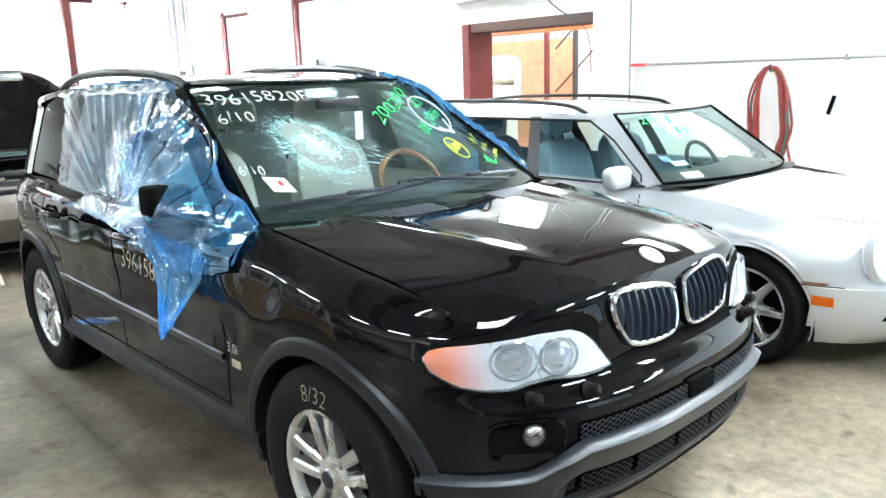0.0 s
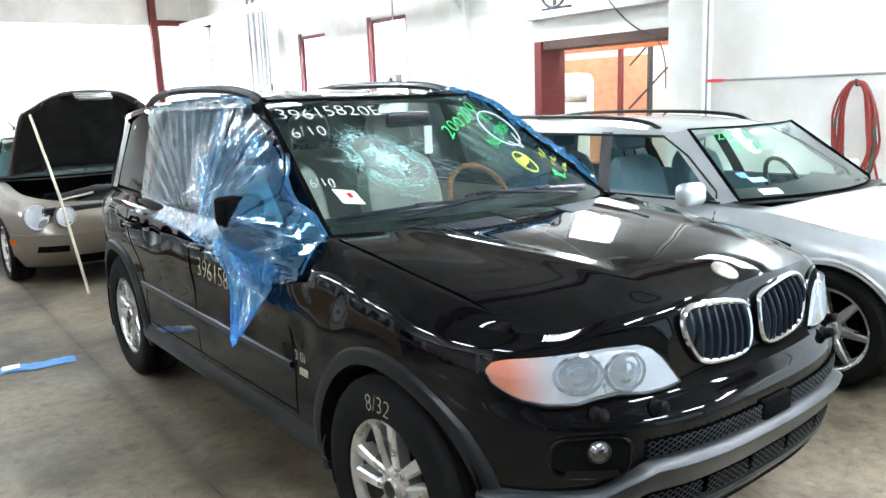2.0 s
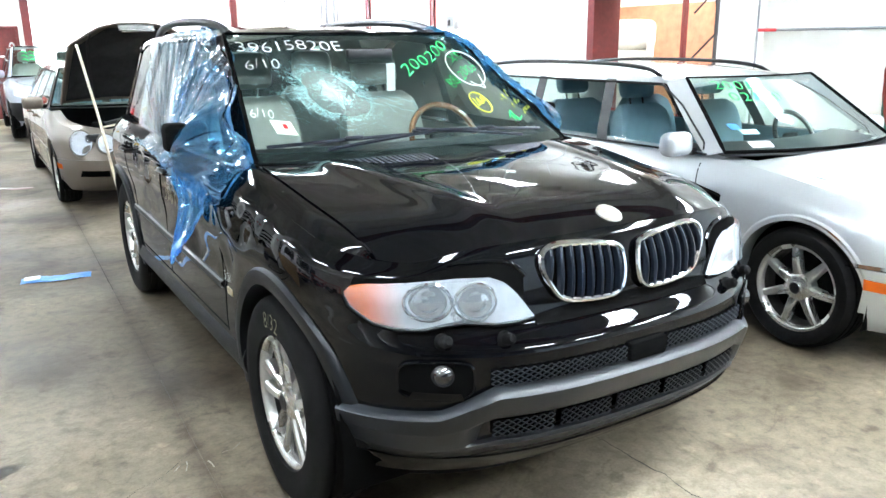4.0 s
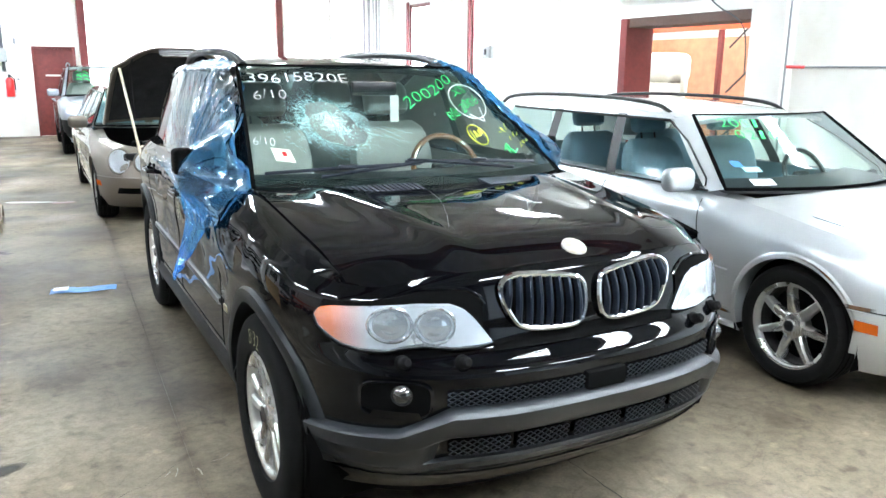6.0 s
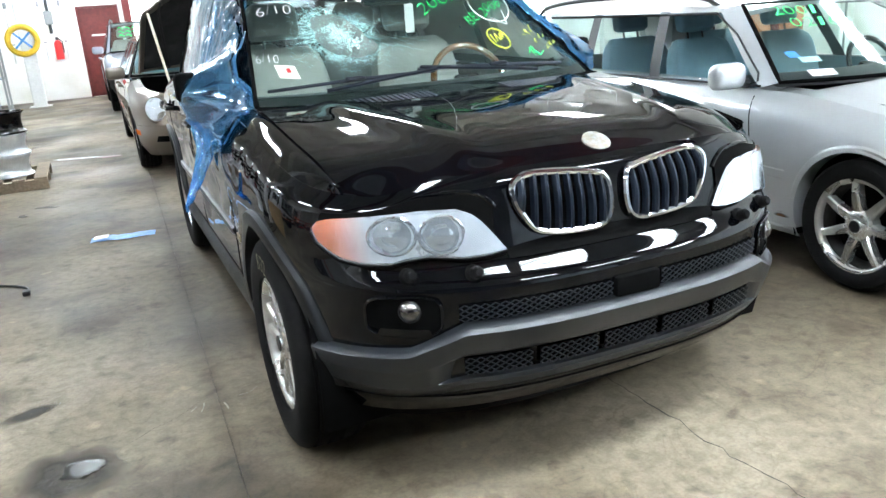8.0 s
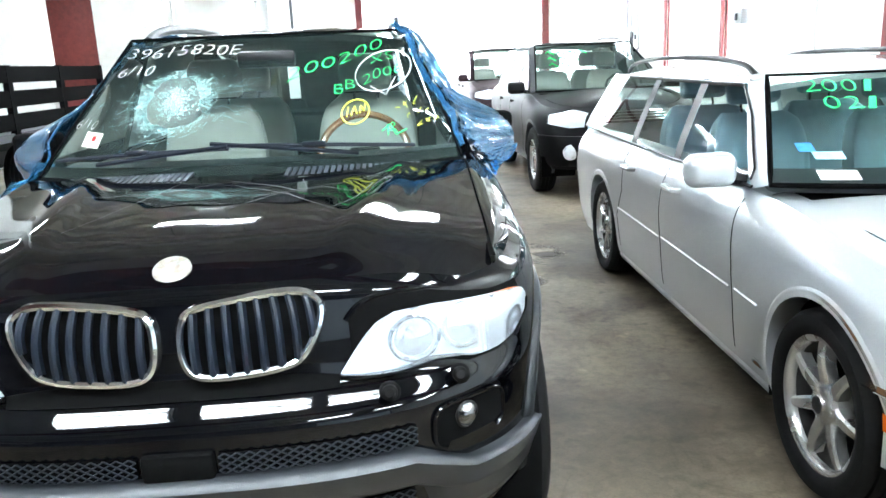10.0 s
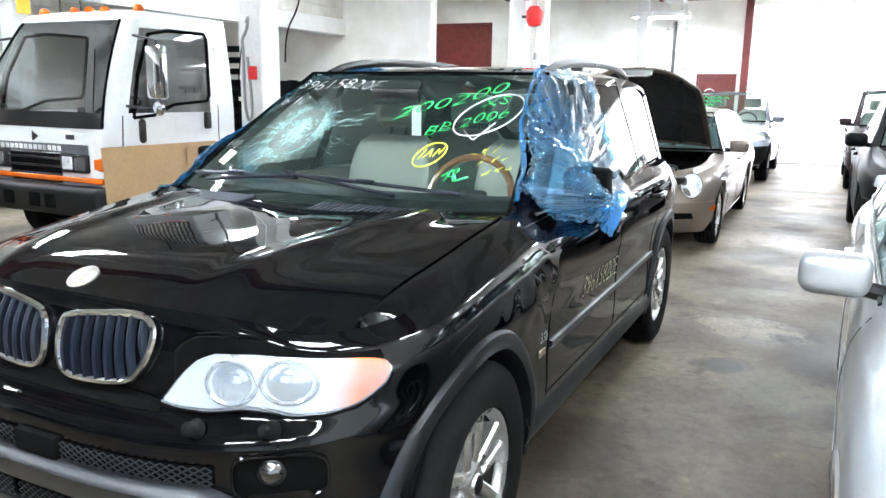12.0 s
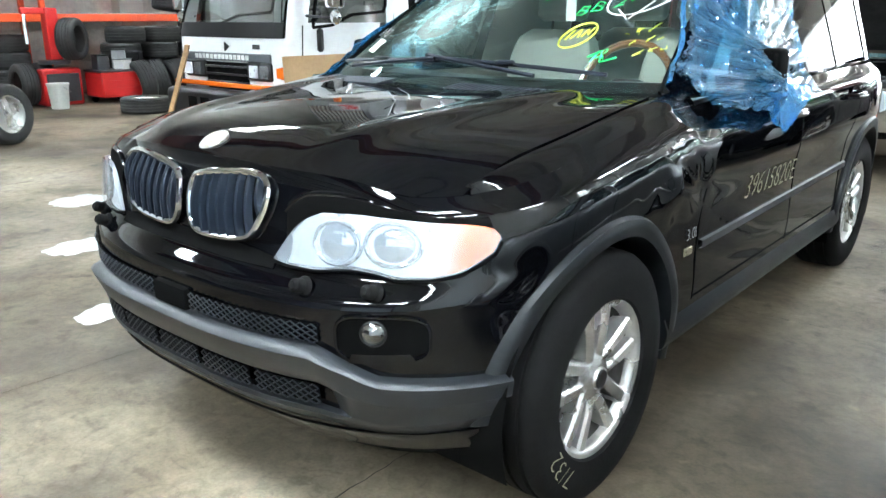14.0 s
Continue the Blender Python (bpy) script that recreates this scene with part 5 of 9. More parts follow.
# sides
for sg in (-1, 1):
    for wy, wz in WHEELS5:
        part("arch_flare", flare(S5, wy, wz, ARCH5, 0.044, sg, a1=178 if wy < 1 else 190), FLARE_PL, suv, "dark grey plastic wheel-arch flare")
        part("wheel_well", wheel_well(wy, wz, ARCH5 + 0.01, 0.55, 0.86, sg), MATT_BLACK, suv)
    # sill and rub strip
    sill = sheet(bmesh.new(), lambda u, v: (sg * (S5.side(mix(0.40, 2.43, u), 0.40, 0.0) + (0.0, 0.003, 0.014, 0.016, 0.004, -0.03)[min(5, int(round(v * 5)))]), mix(0.40, 2.43, u), (0.42, 0.415, 0.385, 0.355, 0.325, 0.30)[min(5, int(round(v * 5)))]), 30, 5)
    bmesh.ops.recalc_face_normals(sill, faces=sill.faces[:])
    part("sill", sill, FLARE_PL, suv, "dark grey plastic sill step")
    part("rub_strip", strip_on_side(S5, dense([(0.61, 0.630), (2.36, 0.652)]), 0.030, 0.010, sg, 0.012), GREY_PL, suv, "grey rubbing strip along the doors")
    part("side_badge", boxed((sg * (S5.side(0.51, 0.63) - 0.002), 0.487, 0.612), (sg * (S5.side(0.51, 0.63) + 0.004), 0.548, 0.640), 0.002) if sg > 0 else boxed((sg * (S5.side(0.51, 0.63) + 0.004), 0.487, 0.612), (sg * (S5.side(0.51, 0.63) - 0.002), 0.548, 0.640), 0.002), surf("brass_plate", (0.55, 0.48, 0.33), 0.3, 0.7), suv, "small pale metal side badge")
    me = text_mesh("3.0i", 0.055)
    for v in me.vertices:
        y, z = 0.49 + (v.co.x if sg > 0 else 0.085 - v.co.x), 0.665 + v.co.y
        v.co = (sg * S5.side(y, z, 0.004), y, z)
    part("model_badge", me, BADGE_METAL, suv, "chrome lettering 3.0i", smooth=False)
    # door gaps
    for pts in ([(0.62, 1.06), (0.60, 0.85), (0.585, 0.60), (0.60, 0.44)], [(1.56, 1.08), (1.555, 0.8), (1.56, 0.44)], [(2.52, 1.09), (2.47, 0.92), (2.36, 0.78), (2.30, 0.62), (2.30, 0.46)]):
        part("door_gap", strip_on_side(S5, dense(pts), 0.008, 0.0015, sg, 0.002), MATT_BLACK, suv)
    part("shut_line", strip_on_side(S5, dense([(0.60, 0.45), (2.30, 0.45)]), 0.008, 0.0015, sg, 0.002), MATT_BLACK, suv)
    for y in (1.40, 2.36):
        c = Vector((sg * S5.side(y, 0.985), y, 0.985))
        hnd = part("door_handle", tube(bmesh.new(), [c + Vector((-sg * 0.01, -0.105, 0)), c + Vector((sg * 0.030, -0.085, 0.002)), c + Vector((sg * 0.038, 0.0, 0.004)), c + Vector((sg * 0.030, 0.085, 0.002)), c + Vector((-sg * 0.01, 0.105, 0))], 0.016, 8, flat=0.7), BLACK_PAINT, suv)
        part("handle_cup", lathe(bmesh.new(), [(0.0, -0.012), (0.05, -0.004), (0.075, 0.002)], 20, Matrix.Translation(c) @ Matrix.Rotation(radians(90 * sg), 4, "Y") @ Matrix.Diagonal((0.6, 1.2, 1, 1))), MATT_BLACK, hnd)
    for wy, wz in WHEELS5:
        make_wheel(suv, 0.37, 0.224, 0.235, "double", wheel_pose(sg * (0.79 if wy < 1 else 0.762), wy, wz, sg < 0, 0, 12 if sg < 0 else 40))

# windows and roof
GLASS_FILMED = clear("dusty_privacy_glass", (0.14, 0.15, 0.16), 0.03, 0.38)
def side5(y, z):
    t = (z - 1.10) / 0.50
    k = 1 - 0.08 * clamp((y - 1.8) / 1.4) ** 1.5 - 0.15 * clamp((y - 3.1) / 0.6) ** 2
    return k * (mix(0.812, 0.640, clamp(t, 0, 1.2)) - 0.012 * t * t)


def half5(v):
    return mix(0.755, 0.615, v)


C5 = Cabin(ws5, half5, side5, 1.115, 1.600, None)
screen5 = part("windscreen", sheet(bmesh.new(), lambda u, v: C5.screen(mix(-1, 1, u), v), 28, 16), GLASS, suv, "shattered laminated windscreen")
screen5.visible_shadow = False
bm = bmesh.new()
for poly in ([(-1, v / 12) for v in range(13)] + [(u / 8, 1) for u in range(-7, 9)] + [(1, 1 - v / 12) for v in range(1, 13)],):
    tube(bm, [C5.screen(u, v, 0.001) for u, v in poly], 0.011, 6, flat=0.5)
part("screen_seal", bm, MATT_BLACK, suv)
part("screen_band", sheet(bmesh.new(), lambda u, v: C5.screen(mix(-1, 1, u), mix(-0.02, 0.065, v), -0.004), 28, 2), MATT_BLACK, suv)
ROOF_Y = curve_of((0.0, 1.600), (0.08, 1.628), (0.35, 1.660), (0.6, 1.664), (0.85, 1.640), (1.0, 1.600))


def roof5(u, v, off=0.0):
    """u across, v from the screen to the tail."""
    e = 0.622 * (1 - 0.10 * v ** 1.5)
    x = u * e
    y = mix(ws5(x, 1.600), 3.56 - 0.16 * x * x, v)
    z = ROOF_Y(v) - 0.055 * abs(u) ** 2.6
    return Vector((x, y, z + off))


part("roof", thicken(sheet(bmesh.new(), lambda u, v: roof5(mix(-1, 1, u), v), 24, 30), 0.03), BLACK_PAINT, suv)
for sg in (-1, 1):
    def sp(y, z, off=0.0, sg=sg):
        return Vector((sg * (side5(y, z) + off), y, z))
    # front pillar between screen edge and door glass
    bm = sheet(bmesh.new(), lambda u, v: C5.screen(sg, v, 0.004).lerp(sp(mix(0.68, 1.42, v ** 0.92), mix(1.10, 1.575, v), 0.006), u), 5, 18)
    bmesh.ops.recalc_face_normals(bm, faces=bm.faces[:])
    part("front_pillar", bm, BLACK_PAINT, suv)
    # roof rail panel over the doors
    bm = sheet(bmesh.new(), lambda u, v: sp(mix(1.40, 3.42, u), mix(1.565 - 0.07 * clamp((u - 0.72) / 0.28) ** 2, 1.59 - 0.045 * clamp((u - 0.6) / 0.4) ** 2, v), 0.004).lerp(roof5(sg, clamp((u * 2.02 + 0.08) / 2.2)), v), 30, 4)
    bmesh.ops.recalc_face_normals(bm, faces=bm.faces[:])
    part("cant_rail", bm, BLACK_PAINT, suv)
    # door glasses, quarter glass, pillars
    def pane(nm, bot, top, mat, off=0.0, lab=""):
        b = patch(bmesh.new(), bot, top, lambda y, z: sp(y, z, off), 14, 8)
        bmesh.ops.recalc_face_normals(b, faces=b.faces[:])
        o = part(nm, b, mat, suv, lab)
        return o
    pane("door_glass", [(0.74, 1.105), (1.53, 1.11)], [(0.76, 1.15), (1.08, 1.38), (1.36, 1.535), (1.50, 1.565), (1.56, 1.57)], GLASS_SIDE, 0.0, "front door glass").visible_shadow = False
    pane("door_glass", [(1.62, 1.11), (2.42, 1.115)], [(1.62, 1.572), (2.44, 1.588)], GLASS_DARK if sg > 0 else GLASS_FILMED, 0.0, "rear door glass")
    pane("quarter_glass", [(2.56, 1.125), (3.18, 1.135)], [(2.52, 1.583), (2.95, 1.565), (3.12, 1.52), (3.20, 1.45)], GLASS_DARK, 0.0, "dark quarter glass")
    pane("door_pillar", [(1.52, 1.095), (1.63, 1.095)], [(1.55, 1.585), (1.635, 1.585)], BLACK_PL, 0.003)
    pane("door_pillar", [(2.40, 1.10), (2.58, 1.10)], [(2.42, 1.60), (2.54, 1.60)], BLACK_PAINT, 0.004)
    pane("rear_pillar", [(3.16, 1.11), (3.62, 1.12)], [(3.18, 1.50), (3.30, 1.52), (3.47, 1.52)], BLACK_PAINT, 0.005)
    # roof bars
    pts = [(1.36, 1.598), (1.50, 1.640), (1.78, 1.670), (2.4, 1.686), (2.85, 1.668), (3.06, 1.630), (3.14, 1.580)]
    pts = smooth_loop([(sg * (0.566 - 0.055 * clamp((y - 1.5) / 1.6) ** 1.5), y, z) for y, z in pts], 2, False)
    part("roof_bar", tube(bmesh.new(), pts, 0.022, 8), surf("satin_roof_bar", (0.02, 0.02, 0.022), 0.3) if sg > 0 else BLACK_PL, suv, "black roof rail")
# tail
bm = sheet(bmesh.new(), lambda u, v: (mix(-1, 1, u) * mix(0.655, 0.55, v), mix(3.72, 3.50, v) - 0.10 * mix(-1, 1, u) ** 2 * 0.8, mix(1.10, 1.59, v)), 12, 8)
part("tail_glass", bm, GLASS_DARK, suv, "dark tailgate glass")

# underside added to keep light off the floor below the car
part("undertray", boxed((-0.58, -0.28, 0.194), (0.58, 3.40, 0.335), 0.03), MATT_BLACK, suv, "black undertray added to block light below the car")
# cabin inside
bm = boxed((-0.78, 0.30, 0.36), (0.78, 3.2, 0.40))
part("cabin_floor", bm, LINER, suv)
for sg in (-1, 1):
    part("door_lining", boxed((sg * 0.79 - 0.012, 0.6, 0.4), (sg * 0.79 + 0.012, 2.6, 1.09)), SEAT_GREY, suv)
    part("boot_lining", boxed((sg * 0.66 - 0.012, 2.6, 0.4), (sg * 0.66 + 0.012, 3.4, 1.09)), LINER, suv)
bm = sheet(bmesh.new(), lambda u, v: (mix(-0.76, 0.76, u), 0.33 + 0.30 * mix(-0.76, 0.76, u) ** 2 + 0.46 * v, 1.085 + 0.04 * math.sin(v * 2.2) - (0.30 * max(0, v - 0.85) / 0.15)), 20, 12)
part("dashboard", bm, BLACK_PL, suv, "black dashboard")
for x in (-0.38, 0.38):
    seat(suv, x, 1.62, 0.62, SEAT_GREY)
    seat(suv, x, 2.55, 0.62, SEAT_GREY, 0.56)
steering_wheel(suv, 0.385, 0.98, 1.08, WOOD_TRIM)
part("interior_mirror", boxed((-0.12, 1.02, 1.46), (0.12, 1.06, 1.53), 0.015, seg=2), BLACK_PL, suv)
part("hang_tag", boxed((0.085, 1.03, 1.33), (0.130, 1.033, 1.46)), PAPER, suv, "white paper tag hung on the mirror")
# wipers
# blue in the rubber's colour stands in for reflected sky
WIPER = surf("wiper_rubber_sky_tint", (0.012, 0.016, 0.024), 0.35, var=0.25, spec=0.5)
for x0, z0, x1, z1 in ((-0.70, 1.160, -0.06, 1.186), (-0.12, 1.196, 0.585, 1.160)):
    def wp(t, off, drop=0.0):
        x = mix(x0, x1, t)
        z = mix(z0, z1, t) - drop + 0.006 * math.sin(math.pi * t)
        return Vector((x, ws5(x, z) - off, z + off * 0.4))
    w = part("wiper", tube(bmesh.new(), [wp(mix(0.30, 1.0, t / 12) if x0 < -0.5 else mix(0.0, 0.72, t / 12), 0.042, 0.030 * (1 - t / 12 if x0 < -0.5 else t / 12)) for t in range(13)], 0.008, 6), WIPER, suv, "black wiper arm with reflected blue in its colour")
    part("wiper_blade", tube(bmesh.new(), [wp(t / 16, 0.018) for t in range(17)], 0.009, 6, flat=0.6), WIPER, w)
    part("blade_clip", boxed((-0.04, -0.009, -0.006), (0.04, 0.009, 0.010), 0.004, Matrix.Translation(wp(0.5, 0.028))), WIPER, w)


# ---- the other cars ----
def estate(name, label, group, m, paint, P):
    """A closed car: body, bonnet, roof, pillars, glass, wheels, mirrors, lamps and seats from one set of measures."""
    car = thing(name, label, "car", group, m)
    sh = Shell(P["half"], P["zb"], curve_of(*P["zsh"]), curve_of(*P["prof"]), curve_of(*P["yf"]), curve_of(*P["yr"]), P.get("ycf", 0.12), P.get("ycr", 3.35), P.get("n", 2.9), 4.0)
    zc = curve_of(*P["zc"])
    wb, r, rim, w, style = P["wheel"]
    ar, wz = P["arch"], r
    part("body", body_side(sh, [(0.0, wz), (wb, wz)], ar), paint, car)
    y0, z0, slope, k = P["ws"]
    zt = P["ztop"]

    def ws(x, z):
        return y0 + (z - z0) / slope + k * x * x
    hend = y0 - 0.06

    def sag(x, y):
        return k * x * x if y > 0.1 else k * x * x * clamp((y + 0.3) / 0.4)
    part("wing_top", hood_sheet(sh, zc, 0.0, 0.112, P["ys0"], y0 + 0.25, nu=4), paint, car)
    if not P.get("open_hood"):
        part("bonnet", hood_sheet(sh, zc, 0.12, 1.0, P["ys0"], hend, nu=16, sag=sag), paint, car)
    part("door_top", shelf_sheet(sh, y0 + 0.2, 0.11), paint, car)
    h0, h1 = P["ws_half"]
    cab = Cabin(ws, lambda v: mix(h0, h1, v), None, z0, zt, None)
    part("windscreen", sheet(bmesh.new(), lambda u, v: cab.screen(mix(-1, 1, u), v), 16, 10), GLASS, car).visible_shadow = False
    pts = [cab.screen(u, v, 0.001) for u, v in [(-1, q / 10) for q in range(11)] + [(q / 8, 1) for q in range(-7, 9)] + [(1, 1 - q / 10) for q in range(1, 11)] + [(1 - q / 8, 0) for q in range(1, 16)]]
    part("screen_seal", tube(bmesh.new(), pts, 0.012, 6, closed=True, flat=0.5), MATT_BLACK, car)
    part("cowl", sheet(bmesh.new(), lambda u, v: (mix(-h0, h0, u), hend - 0.02 + k * mix(-h0, h0, u) ** 2 + v * 0.14, z0 - 0.012 - 0.012 * math.sin(v * 3.1)), 16, 3), BLACK_PL, car)
    s0, s1 = P["side"]
    belt, tail = P["belt"], P["roof_end"]

    def sx(y, z):
        t = (z - belt) / (zt - belt)
        return mix(s0, s1, clamp(t, 0, 1.3)) - 0.012 * t * t - 0.03 * clamp((y - tail + 0.9) / 0.9) ** 2
    cr = P.get("crown", 1.0)
    zr = curve_of((0, zt), (0.1, zt + 0.02 * cr), (0.4, zt + 0.045 * cr), (0.75, zt + 0.03 * cr), (1, zt - 0.015))
    e1 = s1 - 0.02

    def roof(u, v):
        x = u * (e1 - 0.03 * v * v)
        return Vector((x, mix(ws(x, zt), tail - 0.12 * x * x, v), zr(v) - 0.045 * abs(u) ** 2.5))
    part("roof", thicken(sheet(bmesh.new(), lambda u, v: roof(mix(-1, 1, u), v), 16, 20), 0.025), paint, car)
    ya = ws(h0, z0) + P.get("pillar_w", 0.06)
    yt = ws(h1, zt) + P.get("pillar_w", 0.06) + 0.04
    pl = P.get("pillar_lean", 0.0)
    bp, cp, dp = P["pillars"]
    for sg in (-1, 1):
        def sp(y, z, off=0.0, sg=sg):
            return Vector((sg * (sx(y, z) + off), y, z))

        def pane(nm, bot, top, mat, off=0.0, lab=""):
            b = patch(bmesh.new(), bot, top, lambda y, z: sp(y, z, off), 10, 5)
            bmesh.ops.recalc_face_normals(b, faces=b.faces[:])
            return part(nm, b, mat, car, lab)
        b = sheet(bmesh.new(), lambda u, v: cab.screen(sg, v, 0.003).lerp(sp(mix(ya, yt, v ** 0.95), mix(belt - 0.02, zt - 0.03, v), 0.005), u), 4, 12)
        bmesh.ops.recalc_face_normals(b, faces=b.faces[:])
        part("front_pillar", b, paint, car)
        zg = zt - 0.035
        b = sheet(bmesh.new(), lambda u, v: sp(mix(yt - 0.02, tail - 0.06, u), mix(zg, zt, v), 0.003).lerp(roof(sg, clamp((mix(yt, tail, u) - ws(0, zt)) / (tail - ws(0, zt)))), v), 20, 4)
        bmesh.ops.recalc_face_normals(b, faces=b.faces[:])
        part("cant_rail", b, paint, car)
        pane("door_glass", [(ya + 0.02, belt), (bp - 0.04, belt)], [(ya + 0.04, belt + 0.05), (mix(ya, yt, 0.6), mix(belt, zg, 0.66)), (yt + 0.02, zg - 0.01), (bp - 0.04 + pl, zg)], GLASS_SIDE).visible_shadow = False
        pane("door_glass", [(bp + 0.04, belt), (cp - 0.04, belt + 0.005)], [(bp + 0.04 + pl, zg), (cp - 0.06 + pl, zg)], P.get("glass", GLASS_SIDE)).visible_shadow = False
        pane("quarter_glass", [(cp + 0.04, belt + 0.01), (dp, belt + 0.02)], [(cp + 0.02 + pl, zg), (dp - 0.22, zg - 0.005)], P.get("glass", GLASS_SIDE)).visible_shadow = False
        pane("door_pillar", [(bp - 0.05, belt - 0.02), (bp + 0.05, belt - 0.02)], [(bp - 0.05 + pl, zg + 0.01), (bp + 0.05 + pl, zg + 0.01)], BLACK_PL, 0.003)
        pane("door_pillar", [(cp - 0.05, belt - 0.02), (cp + 0.06, belt - 0.02)], [(cp - 0.07 + pl, zg + 0.01), (cp + 0.03 + pl, zg + 0.01)], BLACK_PL, 0.003)
        pane("rear_pillar", [(dp - 0.02, belt - 0.02), (tail + P["lean"], belt - 0.02)], [(dp - 0.24, zg + 0.01), (tail - 0.03, zg + 0.01)], paint, 0.004)
        part("window_seal", tube(bmesh.new(), [sp(y, z, 0.004) for y, z in dense([(ya + 0.03, belt + 0.01), (ya + 0.045, belt + 0.05), (mix(ya, yt, 0.6), mix(belt, zg, 0.66)), (yt + 0.02, zg - 0.01), (dp - 0.24, zg - 0.003)], 0.06)], 0.011, 6, flat=0.5), BLACK_PL, car)
        part("belt_trim", tube(bmesh.new(), [sp(mix(ya, tail + 0.1, q / 12), belt - 0.012, 0.008) for q in range(13)], 0.008, 6, flat=0.6), P.get("trim", BLACK_PL), car)
        # mirror
        mb = ws(h0, z0) + P.get("mirror_y", 0.16)
        cx, cz = sg * (s0 + 0.135), belt + 0.045
        part("door_mirror", boxed((cx - 0.105, mb - 0.055, cz - 0.070), (cx + 0.105, mb + 0.055, cz + 0.070), 0.048, seg=4), P.get("mirror", paint), car, "door mirror housing")
        part("mirror_foot", tube(bmesh.new(), [(sg * (s0 - 0.01), mb, cz - 0.05), (cx - sg * 0.06, mb, cz - 0.035)], 0.026, 8), BLACK_PL, car)
        # gaps, strip, handles
        for pts in ([(ya + 0.02, belt - 0.06), (ya - 0.03, belt - 0.3), (ya - 0.03, sh.zb + 0.09)], [(bp, belt - 0.06), (bp, sh.zb + 0.09)], [(cp - 0.02, belt - 0.06), (cp - 0.06, belt - 0.28), (wb - ar - 0.03, wz + 0.16), (wb - ar - 0.06, sh.zb + 0.1)]):
            part("door_gap", strip_on_side(sh, dense(pts), 0.008, 0.0015, sg, 0.002), MATT_BLACK, car)
        if P.get("strip"):
            zs = P["strip"]
            for a, bb in ((ar + 0.05, ya - 0.06), (ya, bp - 0.03), (bp + 0.02, wb - ar - 0.08)):
                part("rub_strip", strip_on_side(sh, dense([(a, zs), (bb, zs + 0.006)]), 0.050, 0.006, sg, 0.006), P.get("strip_mat", paint), car, "side rubbing strip")
        for y in (bp - 0.16, cp - 0.18):
            c = Vector((sg * sh.side(y, belt - 0.13), y, belt - 0.13))
            part("door_handle", tube(bmesh.new(), [c + Vector((-sg * 0.01, -0.09, 0)), c + Vector((sg * 0.03, -0.07, 0)), c + Vector((sg * 0.03, 0.07, 0)), c + Vector((-sg * 0.01, 0.09, 0))], 0.014, 6), paint, car)
        for wy in (0.0, wb):
            part("arch_lip", flare(sh, wy, wz, ar, 0.022, sg, 0.004, -14, 194, 0.09), P.get("flare", paint), car)
            part("wheel_well", wheel_well(wy, wz, ar + 0.012, 0.5, sh.half * 0.95, sg), MATT_BLACK, car)
            make_wheel(car, r, rim, w, style, wheel_pose(sg * (sh.half - w / 2 - 0.015), wy, wz, sg < 0, 0, 9))
        part("sill", tube(bmesh.new(), [(sg * (sh.side(1.2, sh.zb + 0.04) - 0.028), y, sh.zb + 0.03) for y in (ar, wb / 2, wb - ar)], 0.034, 8), P.get("sill", paint), car)
        if P.get("rails"):
            zz = zt + 0.03
            pts = smooth_loop([(sg * (e1 - 0.055), y, z) for y, z in ((yt + 0.12, zt - 0.005), (yt + 0.24, zz + 0.02), (yt + 0.7, zz + 0.05), (tail - 0.8, zz + 0.05), (tail - 0.30, zz + 0.015), (tail - 0.2, zt - 0.01))], 2, False)
            part("roof_rail", tube(bmesh.new(), pts, 0.014, 8), P["rails"], car, "black roof rail")
        # lamps
        lb, lt = P.get("lamp") or ((), ())
        hl = lb and part("headlamp", patch(bmesh.new(), lb, lt, lambda x, z: sh.nose(sg * x, z, 0.006), 12, 5), REFLECTOR, car, "headlamp")
        if lb:
            part("lens", patch(bmesh.new(), lb, lt, lambda x, z: sh.nose(sg * x, z, 0.022), 12, 5), LENS, hl).visible_shadow = False
        if P.get("marker"):
            my, mz = P["marker"]
            b = patch(bmesh.new(), [(my - 0.045, mz - 0.030), (my + 0.055, mz - 0.026)], [(my - 0.045, mz + 0.022), (my + 0.055, mz + 0.028)], lambda y, z: Vector((sg * sh.side(y, z, 0.036), y, z)), 8, 3)
            bmesh.ops.recalc_face_normals(b, faces=b.faces[:])
            part("side_marker", b, AMBER_SOLID, car, "amber side marker lamp")
    # bumper: a proud band round the nose
    bz = P["bumper"]
    b = bmesh.new()
    ths = [math.pi / 2 * q / 30 for q in range(31)]
    grid(b, [[sh.front(th, z=mix(bz[0], bz[1], t), off=o) for th in ths] for t, o in ((1, 0.0), (1, 0.022), (0.7, 0.03), (0.3, 0.028), (0, 0.008), (-0.02, -0.02))])
    bmesh.ops.delete(b, geom=[f for f in b.faces if math.hypot(f.calc_center_median().y, f.calc_center_median().z - wz) < ar and abs(f.calc_center_median().x) > 0.4], context="FACES")
    part("bumper", mirrored(b), P.get("bumper_mat", paint), car)
    part("air_slot", sheet(bmesh.new(), lambda u, v: sh.nose(mix(-0.42, 0.42, u), mix(bz[0] + 0.02, bz[0] + 0.11, v), 0.032), 12, 2), MATT_BLACK, car)
    if P.get("grille"):
        gx, ga, gb = P["grille"]
        gp = part("grille", sheet(bmesh.new(), lambda u, v: sh.nose(mix(-gx, gx, u), mix(ga, gb, v), 0.006), 8, 3), MATT_BLACK, car, "dark radiator grille")
        for q in range(5):
            z = mix(ga, gb, (q + 0.5) / 5)
            part("bar", tube(bmesh.new(), [sh.nose(mix(-gx, gx, t / 8), z, 0.012) for t in range(9)], 0.006, 6), P.get("grille_mat", CHROME), gp)
